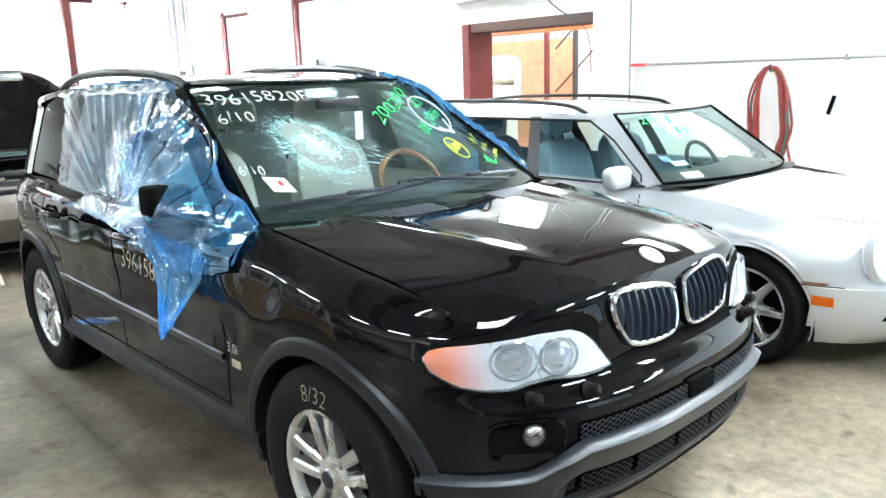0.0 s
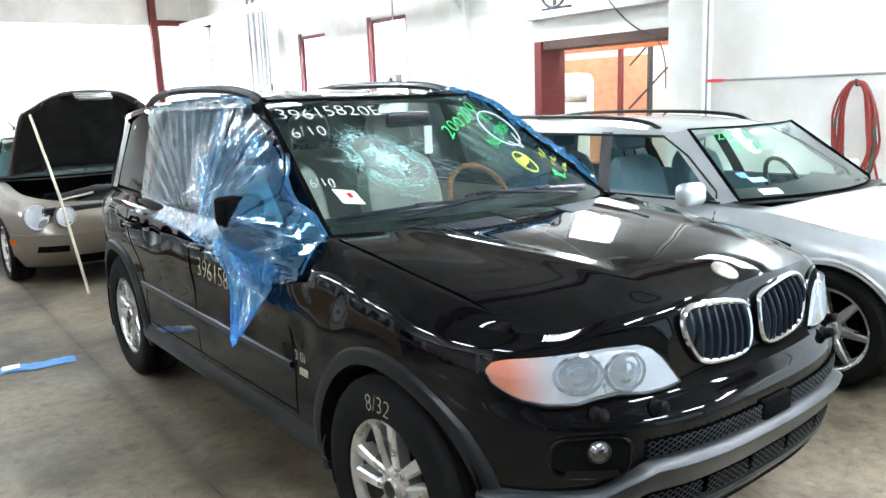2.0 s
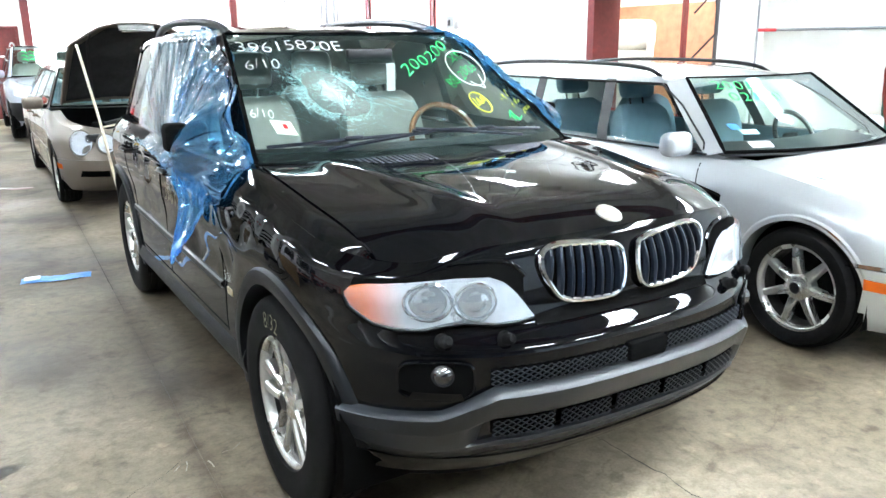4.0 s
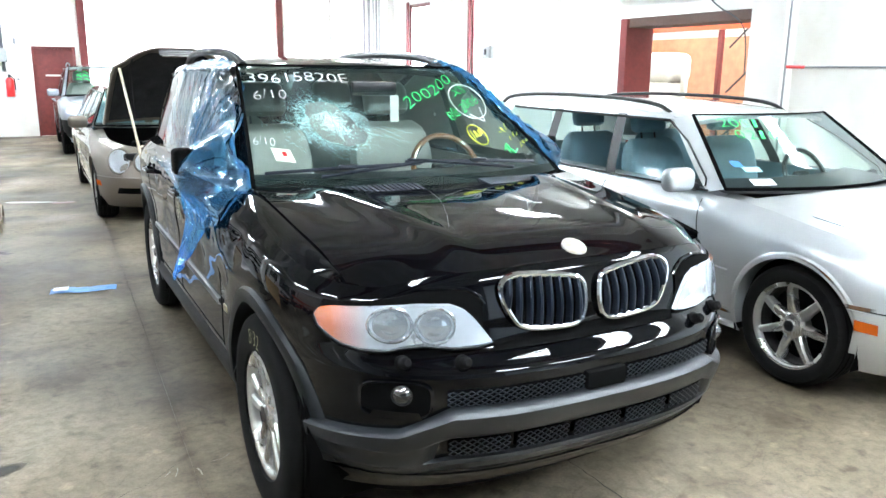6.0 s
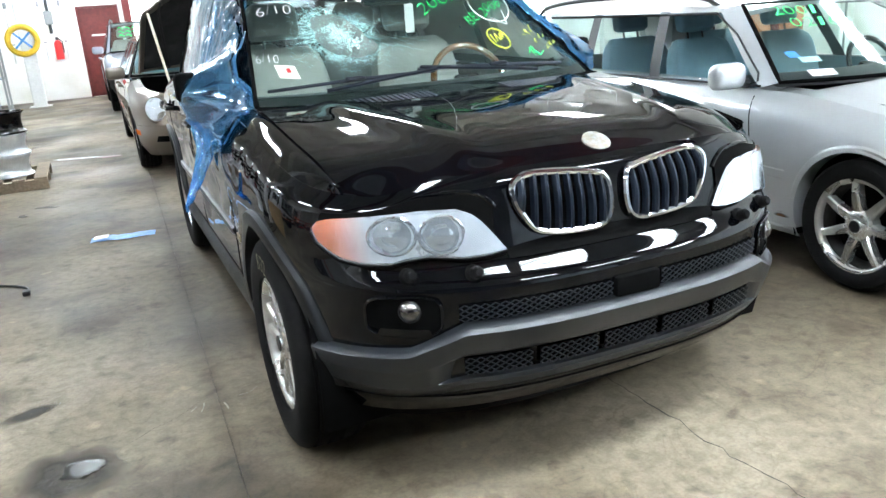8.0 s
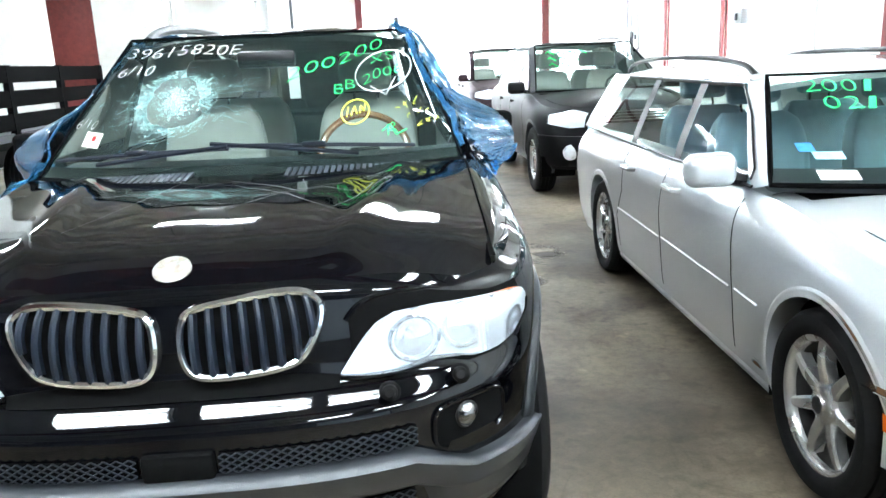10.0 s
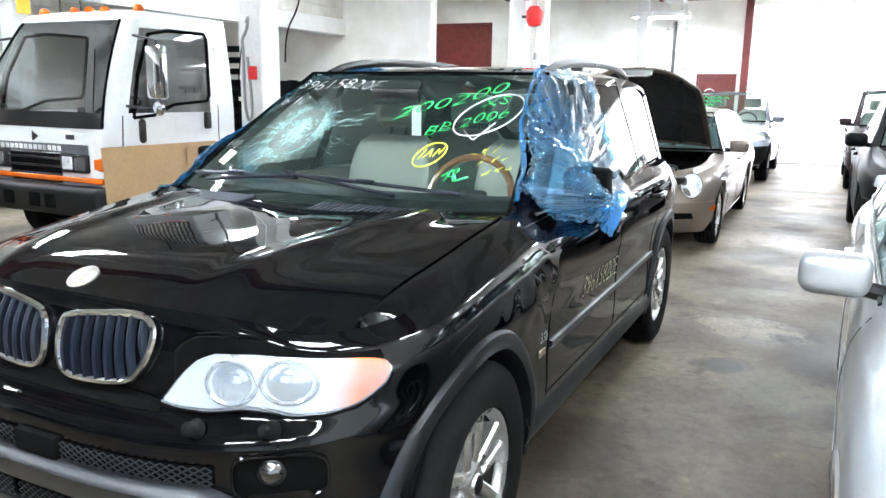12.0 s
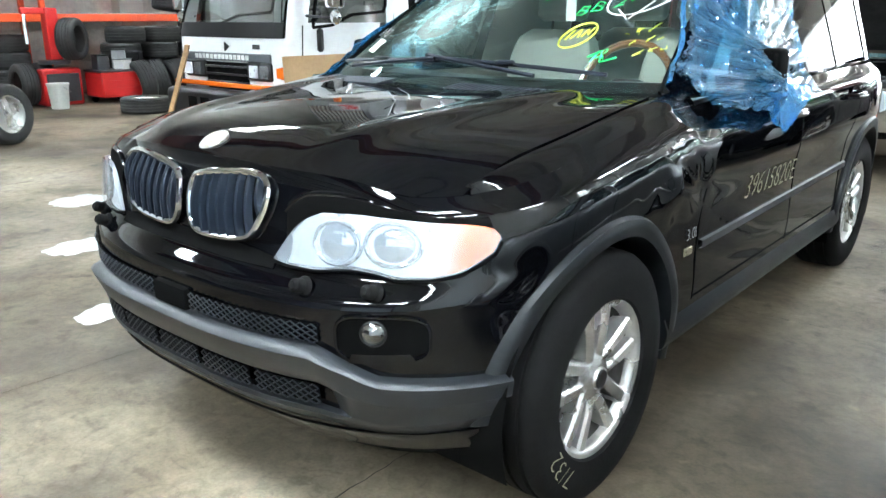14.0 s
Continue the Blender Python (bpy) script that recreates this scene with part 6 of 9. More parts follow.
    # tail and cabin
    part("tail_glass", sheet(bmesh.new(), lambda u, v: (mix(-1, 1, u) * mix(s0 - 0.03, e1 - 0.03, v), mix(tail + P["lean"], tail, v) - 0.12 * mix(-1, 1, u) ** 2, mix(belt, zt - 0.02, v)), 10, 5), GLASS_SIDE, car).visible_shadow = False
    part("cabin_floor", boxed((-s0 + 0.02, y0 + 0.1, 0.30), (s0 - 0.02, tail, 0.33)), LINER, car)
    for sg in (-1, 1):
        part("door_lining", boxed((sg * (s0 - 0.02) - 0.012, ya + 0.05, 0.33), (sg * (s0 - 0.02) + 0.012, tail, belt - 0.01)), P.get("seats", SEAT_GREY), car)
    part("dashboard", sheet(bmesh.new(), lambda u, v: (mix(-h0, h0, u), y0 + 0.10 + k * mix(-h0, h0, u) ** 2 + 0.42 * v, z0 - 0.02 + 0.03 * math.sin(v * 2.2) - 0.3 * max(0, v - 0.85) / 0.15), 12, 8), BLACK_PL, car)
    zs = belt - 0.47
    for x in (-0.36, 0.36):
        seat(car, x, bp + 0.02, zs, P.get("seats", SEAT_GREY))
        seat(car, x, cp - 0.05, zs, P.get("seats", SEAT_GREY), 0.55)
    steering_wheel(car, 0.36, bp - 0.62, belt - 0.02, BLACK_PL)
    return car, sh, zc, ws


E_CLASS = dict(half=0.89, zb=0.18, zsh=[(-0.85, 0.70), (-0.5, 0.775), (0.0, 0.845), (0.5, 0.90), (2.0, 0.925), (3.9, 0.91)],
               prof=[(0, 0.93), (0.15, 0.965), (0.4, 0.985), (0.65, 1.0), (0.82, 0.985), (0.93, 0.945), (1.0, 0.89)],
               yf=[(0, -0.70), (0.25, -0.82), (0.5, -0.84), (0.65, -0.80), (0.85, -0.73), (1.0, -0.62)], yr=[(0, 3.78), (0.3, 3.95), (0.6, 3.95), (1, 3.86)],
               zc=[(-0.85, 0.72), (-0.5, 0.83), (0.0, 0.915), (0.45, 0.955)], ys0=-0.34, wheel=(2.833, 0.316, 0.222, 0.215, "seven"), arch=0.365,
               ws=(0.36, 0.945, 0.68, 0.34), ztop=1.335, ws_half=(0.785, 0.600), side=(0.800, 0.605), crown=1.6, pillar_w=0.11, pillar_lean=0.14, mirror_y=0.22, belt=0.935, roof_end=3.64, pillars=(1.57, 2.34, 3.36), lean=0.16,
               strip=0.50, marker=(-0.415, 0.432), bumper=(0.19, 0.50), seats=SEAT_BLUE)
silver, sh_s, zc_s, ws_s = estate("silver_estate_car", "silver estate car with green writing on its windscreen", "parked cars", pose(2.69, -0.10, 0, 0, 0, -1.6), SILVER_PAINT, dict(E_CLASS, rails=BLACK_PL))
gold, sh_g, zc_g, ws_g = estate("gold_estate_car", "champagne estate car with its bonnet standing open", "parked cars", pose(-0.09, 6.45, 0, 0, 0, 0), GOLD_PAINT, dict(E_CLASS, open_hood=True))

# open bonnet, engine and oval lamps of the gold car
HPIV = Vector((0, 0.40, 0.955))
HM = Matrix.Translation(HPIV) @ Matrix.Rotation(radians(-58), 4, "X") @ Matrix.Translation(-HPIV)


def lid(u, v, drop=0.0, inset=0.0):
    """A point of the closed bonnet: u across, v from hinge to nose; blunt front corners."""
    w = mix(0.70, 0.60, v) - inset - 0.10 * clamp((v - 0.86) / 0.14) ** 2
    y = 0.33 - inset - v * (1.03 - 2 * inset - 0.17 * abs(u) ** 3)
    return HM @ Vector((u * w, y, zc_g(y) - 0.045 * abs(u) ** 2.4 - drop))


bon = part("bonnet", sheet(bmesh.new(), lambda u, v: lid(2 * u - 1, v), 20, 16), GOLD_PAINT, gold, "open bonnet")
part("bonnet_edge", tube(bmesh.new(), [lid(-1, k / 12, 0.012) for k in range(12)] + [lid(k / 8, 1, 0.012) for k in range(-8, 9)] + [lid(1, 1 - k / 12, 0.012) for k in range(1, 13)], 0.016, 6), GOLD_PAINT, bon)
part("insulation", sheet(bmesh.new(), lambda u, v: lid(2 * u - 1, v, 0.030 + 0.022 * noise.noise(Vector((u * 7, v * 6, 2))) + 0.010 * noise.noise(Vector((u * 19, v * 17, 5))) - 0.018 * max(abs(2 * u - 1), abs(2 * v - 1)) ** 8, 0.045), 40, 36), LINER, bon, "torn black felt lining under the bonnet")
for u0, u1 in ((-0.55, -0.75), (0.55, 0.75)):
    part("stiffener", tube(bmesh.new(), [lid(mix(u0, u1, k / 8), k / 8 * 0.9 + 0.05, 0.045) for k in range(9)], 0.022, 6, flat=0.5), LINER, bon)
gr = part("grille", tube(bmesh.new(), [lid(u, v, d) for u, v, d in ((-0.36, 1.0, -0.005), (0.36, 1.0, -0.005), (0.30, 1.0, 0.15), (-0.30, 1.0, 0.15))], 0.012, 6, closed=True), CHROME, bon, "chrome grille on the raised bonnet edge")
for k in range(4):
    part("bar", tube(bmesh.new(), [lid(-0.34, 1.0, 0.02 + 0.033 * k), lid(0.34, 1.0, 0.02 + 0.033 * k)], 0.007, 6), GALV, gr)
random.seed(5)
part("engine_bay", boxed((-0.66, -0.60, 0.40), (0.66, 0.36, 0.56)), MATT_BLACK, gold)
for k in range(16):
    x, y = random.uniform(-0.55, 0.55), random.uniform(-0.50, 0.25)
    a, b, c = random.uniform(0.06, 0.18), random.uniform(0.06, 0.16), random.uniform(0.62, 0.84)
    part("engine_part", boxed((x - a, y - b, 0.5), (x + a, y + b, c), 0.03, seg=2), random.choice([BLACK_PL, MATT_BLACK, DARK_STEEL, BLACK_PL]), gold)
part("air_hose", tube(bmesh.new(), [(-0.4, -0.45, 0.80), (-0.1, -0.5, 0.86), (0.2, -0.45, 0.84), (0.45, -0.3, 0.78)], 0.04, 10), BLACK_PL, gold)
part("front_panel", boxed((-0.62, -0.66, 0.66), (0.62, -0.60, 0.74), 0.015), BLACK_PL, gold)

def oval_lamps(car, sh, paint):
    for sg in (-1, 1):
        for x, r, z in ((0.665, 0.105, 0.655), (0.455, 0.082, 0.645)):
            c = sh.nose(sg * x, z, 0.0)
            d = (sh.nose(sg * x, z, 0.1) - c).normalized().lerp(Vector((0, -1, 0.25)), 0.6).normalized()
            fm = Matrix.Translation(c + d * 0.030) @ d.to_track_quat("Z", "Y").to_matrix().to_4x4() @ Matrix.Diagonal((1.0, 1.18, 1, 1))
            o = part("oval_lamp", lathe(bmesh.new(), [(r, -0.05), (r, 0.012), (r - 0.012, 0.018), (r - 0.02, 0.0), (0.0, -0.015)], 28, fm), REFLECTOR, car, "oval headlamp")
            part("glass", lathe(bmesh.new(), [(r - 0.006, 0.014), (r * 0.7, 0.035), (r * 0.3, 0.045), (0, 0.047)], 28, fm), LENS, o).visible_shadow = False
            part("lamp_rim", lathe(bmesh.new(), [(r - 0.006, 0.018), (r + 0.004, 0.016), (r + 0.012, 0.0), (r + 0.012, -0.03)], 28, fm), paint, o)
        part("fog_slot", patch(bmesh.new(), [(0.70, 0.34), (0.46, 0.34)], [(0.68, 0.40), (0.46, 0.40)], lambda x, z: sh.nose(sg * x, z, 0.033), 8, 2), MATT_BLACK, car)


oval_lamps(gold, sh_g, GOLD_PAINT)
oval_lamps(silver, sh_s, SILVER_PAINT)
SUV_P = dict(half=0.91, zb=0.30, zsh=[(-0.85, 0.86), (-0.5, 0.92), (0.0, 0.98), (0.5, 1.04), (2.0, 1.08), (3.9, 1.10)],
             prof=[(0, 0.95), (0.2, 0.985), (0.45, 0.985), (0.7, 1.0), (0.86, 0.985), (0.94, 0.95), (1.0, 0.89)],
             yf=[(0, -0.68), (0.2, -0.80), (0.5, -0.84), (0.7, -0.78), (0.85, -0.74), (1.0, -0.66)], yr=[(0, 3.45), (0.3, 3.62), (0.6, 3.6), (1, 3.5)],
             zc=[(-0.85, 0.92), (-0.5, 1.0), (0.0, 1.06), (0.45, 1.09)], ys0=-0.36, ycr=3.1, wheel=(2.62, 0.36, 0.215, 0.225, "five"), arch=0.42,
             ws=(0.36, 1.07, 0.62, 0.28), ztop=1.60, ws_half=(0.74, 0.60), side=(0.81, 0.645), belt=1.075, roof_end=3.30, pillars=(1.45, 2.35, 3.10), lean=0.16,
             bumper=(0.34, 0.66), lamp=([(0.80, 0.78), (0.62, 0.74), (0.48, 0.75)], [(0.80, 0.87), (0.62, 0.92), (0.46, 0.88)]), grille=(0.38, 0.76, 0.90), glass=GLASS_DARK, flare=GREY_PL, rails=GREY_STEEL)
black2, sh_b, zc_b, ws_b = estate("black_compact_suv", "black compact off-road car with green windscreen writing", "parked cars", pose(2.92, 6.15, 0), DARK_PAINT, SUV_P)
for sg in (-1, 1):
    c = sh_b.nose(sg * 0.62, 0.50, 0.03)
    part("fog_lamp", lathe(bmesh.new(), [(0.075, 0.0), (0.08, 0.012), (0.07, 0.02), (0.05, 0.03), (0.0, 0.035)], 20, Matrix.Translation(c) @ Matrix.Rotation(radians(90), 4, "X")), REFLECTOR, black2, "round fog lamp")
old, sh_o, zc_o, ws_o = estate("dark_boxy_suv", "dark maroon boxy off-road car parked near the overhead door", "parked cars", pose(2.88, 12.9, 0), surf("dull_maroon_paint", (0.030, 0.016, 0.021), 0.45, spec=0.12), dict(SUV_P, n=4.0, half=0.86, ws_half=(0.70, 0.60), side=(0.77, 0.66), ztop=1.66))
far, sh_f, zc_f, ws_f = estate("grey_blue_car", "grey-blue car with a damaged nose and green windscreen writing", "parked cars", pose(-0.10, 13.5, 0, 0, 0, 0), BLUE_PAINT, dict(SUV_P, bumper_mat=BLACK_PL, flare=BLUE_PAINT))


# ---- the white lorry ----
lorry = thing("white_lorry", "white forward-control lorry with amber roof lamps and a black stake bed", "lorry", "", pose(-4.46, 2.50, 0))


def cab_point(y, z):
    """Half width of the cab."""
    t = clamp((z - 1.25) / 0.95)
    return 0.87 - 0.10 * t ** 1.6 - 0.02 * clamp((0.7 - z) / 0.3)


def cab_front(z):
    return curve_of((0.40, 0.03), (0.62, 0.0), (1.12, 0.0), (1.28, 0.03), (2.02, 0.40), (2.15, 0.52), (2.20, 0.70))(z)


def cab_plan(u, z, off=0.0):
    """u from 0 (middle of the front) to 1 (back corner of the side)."""
    w, yf = cab_point(0, z), cab_front(z)
    r = 0.16
    front, side = w - r, 1.55 - yf - r
    arc = math.pi / 2 * r
    s = u * (front + arc + side)
    if s < front:
        return Vector((s, yf - off, z))
    if s < front + arc:
        a = (s - front) / r
        return Vector((w - r + (r + off) * math.sin(a), yf + r - (r + off) * math.cos(a), z))
    return Vector((w + off, yf + r + s - front - arc, z))


bm = bmesh.new()
zs = [0.52, 0.62, 0.8, 1.0, 1.12, 1.22, 1.30]
us = [k / 40 for k in range(41)]
grid(bm, [[cab_plan(u, z) for u in us] for z in zs])
part("cab_lower", mirrored(bm), WHITE_PAINT, lorry)
zz = [2.085, 2.11, 2.14, 2.16]
bm = bmesh.new()
rows = [[cab_plan(u, z) for u in us] for z in zz]
for t in (0.15, 0.4, 1.0):
    rows.append([Vector((p.x * (1 - t), mix(p.y, 1.0, t * 0.9), 2.16 + 0.05 * math.sin(min(1, t * 1.6) * math.pi / 2))) for p in rows[3]])
grid(bm, rows)
part("cab_roof", mirrored(bm), WHITE_PAINT, lorry)
# screen: from the front's middle round to the pillar
UA = 0.345
LORRY_SIDE = clear("lorry_door_glass", (0.45, 0.48, 0.48), 0.05)
bm = bmesh.new()
grid(bm, [[cab_plan(u, z, 0.002) for u in [UA * k / 12 for k in range(13)]] for z in [1.30, 1.45, 1.6, 1.8, 1.95, 2.085]])
part("windscreen", mirrored(bm), clear("lorry_glass", (0.60, 0.63, 0.63), 0.03), lorry, "wide raked windscreen").visible_shadow = False
bm = bmesh.new()
grid(bm, [[cab_plan(u, z, 0.006) for u in [UA * k / 14 for k in range(15)]] for z in [1.17, 1.25, 1.305]])
part("screen_skirt", mirrored(bm), BLACK_PL, lorry, "black panel under the windscreen")
for sg in (-1, 1):
    def cp(u, z, o=0.0, sg=sg):
        p = cab_plan(u, z, o)
        return Vector((sg * p.x, p.y, p.z))
    def quad(nm, u0, u1, z0, z1, mat, o=0.0, n=6, lab="", skew=0.0):
        b = sheet(bmesh.new(), lambda u, v: cp(mix(u0, u1, u) + skew * (1 - v), mix(z0, z1, v), o), n, 6)
        bmesh.ops.recalc_face_normals(b, faces=b.faces[:])
        return part(nm, b, mat, lorry, lab)
    quad("front_pillar", UA, 0.44, 1.28, 2.09, WHITE_PAINT, 0.001)
    part("screen_rim", tube(bmesh.new(), [cp(UA, z, 0.004) for z in (1.175, 1.4, 1.7, 2.0, 2.085)], 0.012, 6), MATT_BLACK, lorry)
    quad("rear_pillar", 0.86, 1.0, 1.28, 2.09, WHITE_PAINT, 0.001)
    quad("door_frame", 0.44, 0.86, 2.02, 2.09, WHITE_PAINT, 0.001)
    w = quad("door_glass", 0.44, 0.86, 1.28, 2.02, LORRY_SIDE, -0.004, 10, "door window")
    w.visible_shadow = False
    b = bmesh.new()
    tube(b, [cp(u, z, 0.004) for u, z in [(0.465, 1.26), (0.465, 1.62), (0.49, 1.97), (0.60, 2.015), (0.84, 2.015), (0.855, 1.97), (0.855, 1.45), (0.84, 1.40), (0.66, 1.37), (0.56, 1.28), (0.465, 1.26)]], 0.016, 6)
    part("window_seal", b, MATT_BLACK, lorry)
    part("door_gap", tube(bmesh.new(), [cp(0.415, z, -0.001) for z in (1.28, 1.0, 0.75, 0.6)], 0.006, 6), MATT_BLACK, lorry)
    part("door_gap", tube(bmesh.new(), [cp(0.905, z, -0.001) for z in (1.9, 1.3, 1.0, 0.62)], 0.006, 6), MATT_BLACK, lorry)
    c = cp(0.84, 1.22, 0.0)
    part("door_handle", boxed((c.x - 0.012, c.y - 0.04, 1.14), (c.x + 0.014, c.y + 0.05, 1.30), 0.02, seg=2), BLACK_PL, lorry)
    # mirrors on arms
    c = cp(0.45, 1.6, 0.34)
    mr = part("mirror_arm", tube(bmesh.new(), [cp(0.42, 1.95, 0.0), c + Vector((0, -0.05, 0.30)), c + Vector((0, -0.05, -0.26)), cp(0.43, 1.36, 0.0)], 0.013, 6), DARK_STEEL, lorry)
    part("mirror_head", boxed((c.x - 0.10, c.y - 0.10, 1.42), (c.x + 0.10, c.y - 0.03, 1.86), 0.03, seg=2), CHROME, mr, "tall chrome mirror head")
    part("spot_mirror", lathe(bmesh.new(), [(0.0, 0.03), (0.05, 0.02), (0.065, 0.0), (0.05, -0.02), (0, -0.03)], 16, Matrix.Translation((c.x, c.y - 0.06, 1.35)) @ Matrix.Rotation(radians(90), 4, "X")), CHROME, mr)
    if sg > 0:
        part("indicator", boxed((c.x - 0.16, c.y - 0.16, 1.06), (c.x - 0.10, c.y - 0.10, 1.26), 0.02), BLACK_PL, lorry)
    # headlamps
    hb = boxed((sg * 0.50 - 0.17, -0.035, 0.80), (sg * 0.50 + 0.17, 0.02, 0.96), 0.015)
    h = part("headlamp_panel", hb, BLACK_PL, lorry, "black headlamp surround")
    for dx in (-0.08, 0.07):
        part("headlamp", boxed((sg * 0.52 + dx - 0.06, -0.046, 0.825), (sg * 0.52 + dx + 0.06, -0.034, 0.935), 0.01), LENS if dx > 0 else REFLECTOR, h)
    part("corner_lamp", boxed((sg * 0.76 - 0.06, 0.0, 0.82), (sg * 0.76 + 0.06, 0.08, 0.93), 0.015), AMBER_SOLID if sg > 0 else REFLECTOR, lorry)
part("cab_back", boxed((-0.80, 1.53, 0.55), (0.80, 1.55, 2.05)), WHITE_PAINT, lorry)
part("cab_lining", boxed((-0.76, 1.50, 0.66), (0.76, 1.525, 2.0), 0.01), surf("grey_cab_lining", (0.32, 0.32, 0.30), 0.8), lorry, "grey cab lining")
part("grille_panel", boxed((-0.66, -0.016, 0.96), (0.66, 0.01, 1.035), 0.006), surf("grey_grille_band", (0.10, 0.11, 0.12), 0.35), lorry, "dark grey nameplate band")
for k in range(14):
    x = -0.50 + 0.062 * k
    part("raised_mark", boxed((x, -0.022, 0.975), (x + 0.040, -0.016, 1.018)), WHITE_PAINT, lorry, smooth=False)
part("grille", boxed((-0.33, -0.02, 0.70), (0.33, 0.0, 0.95), 0.01), MATT_BLACK, lorry, "black radiator opening")
for z in (0.76, 0.83, 0.90):
    part("grille_bar", boxed((-0.33, -0.032, z), (0.33, -0.018, z + 0.02), 0.005), BLACK_PL, lorry)
part("orange_strip", boxed((-0.86, -0.05, 0.72), (0.86, -0.008, 0.765), 0.008), AMBER_SOLID, lorry, "orange strip above the bumper")
part("bumper", boxed((-0.90, -0.14, 0.44), (0.90, 0.06, 0.69), 0.05, seg=3), BLACK_PL, lorry, "black steel bumper")
for x in (-0.42, -0.22, 0.12, 0.32):
    part("bumper_slot", boxed((x - 0.07, -0.146, 0.50), (x + 0.07, -0.138, 0.62), 0.003), MATT_BLACK, lorry)
part("nose_badge", lathe(bmesh.new(), [(0.0, 0.012), (0.045, 0.010), (0.05, 0.0)], 3, Matrix.Translation((0, -0.002, 1.09)) @ Matrix.Rotation(radians(90), 4, "X")), DARK_STEEL, lorry)
part("nose_letters", boxed((0.40, -0.006, 1.075), (0.50, 0.0, 1.115)), DARK_STEEL, lorry)
for x in (-0.62, -0.2, 0.0, 0.2, 0.62):
    part("roof_marker", lathe(bmesh.new(), [(0.046, 0.0), (0.044, 0.03), (0.030, 0.055), (0.0, 0.062)], 14, Matrix.Translation((x, 0.66, 2.175))), AMBER_SOLID, lorry, "amber roof marker lamp")
# inside the cab
part("cab_floor", boxed((-0.80, 0.2, 0.60), (0.80, 1.5, 0.66)), MATT_BLACK, lorry)
part("dashboard", boxed((-0.78, 0.10, 1.02), (0.78, 0.42, 1.26), 0.05, seg=2), BLACK_PL, lorry)
steering_wheel(lorry, 0.40, 0.55, 1.32, BLACK_PL, 0.21, 30)
for x in (-0.42, 0.42):
    seat(lorry, x, 1.30, 0.80, SEAT_GREY)
# chassis, wheels and the stake bed
part("chassis", boxed((-0.38, 0.3, 0.48), (0.38, 6.0, 0.66)), DARK_STEEL, lorry)
for sg in (-1, 1):
    make_wheel(lorry, 0.38, 0.22, 0.22, "five", wheel_pose(sg * 0.72, 0.75, 0.38, sg < 0))
    make_wheel(lorry, 0.38, 0.22, 0.24, "five", wheel_pose(sg * 0.74, 4.3, 0.38, sg < 0))
part("bed_deck", boxed((-1.0, 1.75, 0.84), (1.0, 6.3, 0.92)), DARK_STEEL, lorry)
for k in range(9):
    z = 1.0 + 0.11 * k
    part("bulkhead_slat", boxed((-0.95, 1.72, z), (0.95, 1.76, z + 0.06)), MATT_BLACK, lorry)
for x in (-0.97, -0.33, 0.33, 0.97):
    part("bulkhead_post", boxed((x - 0.03, 1.70, 0.9), (x + 0.03, 1.79, 2.06)), MATT_BLACK, lorry)
for sg in (-1, 1):
    for y in (2.3, 3.6, 4.9, 6.2):
        part("stake", boxed((sg * 0.99 - 0.03, y, 0.85), (sg * 0.99 + 0.03, y + 0.10, 1.62)), MATT_BLACK, lorry)
    for z in (0.95, 1.19, 1.44):
        part("side_board", boxed((sg * 1.0 - 0.012, 1.8, z), (sg * 1.0 + 0.012, 6.3, z + 0.17)), MATT_BLACK, lorry)
# cardboard against its side
cardb = thing("cardboard_sheet", "brown cardboard sheets leaning on the white lorry", "cardboard", "", pose(-3.50, 2.44, 0, 0, -4, -1))
part("sheet", boxed((-0.012, 0.0, 0.30), (0.0, 1.30, 1.03), 0.003), CARD, cardb)
part("sheet", boxed((0.004, 0.9, 0.0), (0.016, 2.1, 0.98), 0.003), CARD, cardb)
part("sheet", boxed((-0.012, 0.0, 0.0), (0.0, 1.30, 0.298), 0.003), CARD, cardb)


# ---- damage, film and writing on the black car ----
from mathutils.bvhtree import BVHTree


def tree_of(ob):
    return BVHTree.FromPolygons([v.co.copy() for v in ob.data.vertices], [tuple(p.vertices) for p in ob.data.polygons])


body5 = [o for o in suv.children if o.name.startswith("body")][0]
DENTS = [(0.28, 0.93, 0.09, 0.007), (0.50, 0.80, 0.08, 0.008), (0.60, 0.68, 0.06, 0.006), (0.70, 0.93, 0.07, 0.006), (0.98, 0.76, 0.12, 0.008), (1.36, 0.60, 0.10, 0.006), (1.25, 0.92, 0.10, 0.005),
         (1.80, 0.82, 0.17, 0.007), (2.10, 0.95, 0.12, 0.005), (2.02, 0.66, 0.10, 0.005), (0.10, 0.98, 0.07, 0.004), (2.80, 0.95, 0.12, 0.005)]
for v in body5.data.vertices:
    c = v.co
    k = math.exp(-((c.y - 0.42) / 0.22) ** 2 - ((c.z - 0.86) / 0.16) ** 2)
    if abs(c.x) > 0.6 and k > 0.02:
        a = 0.013 if c.x > 0 else 0.012
        c.x += math.copysign(a * k * (noise.noise(Vector((c.y * 7, c.z * 9, 3 if c.x > 0 else 8))) - 0.25), c.x)
    if c.x < -0.6 and c.z < 1.06:
        for dy, dz, r, d in DENTS:
            q = ((c.y - dy) ** 2 + (c.z - dz) ** 2) / (r * r)
            if q < 6:
                c.x += d * math.exp(-q) * (1 - 0.45 * q)
    if c.z > 0.5 and abs(c.x) > 0.7:
        c.x += 0.0025 * noise.noise(Vector((c.y * 2.5, c.z * 4, c.x)))
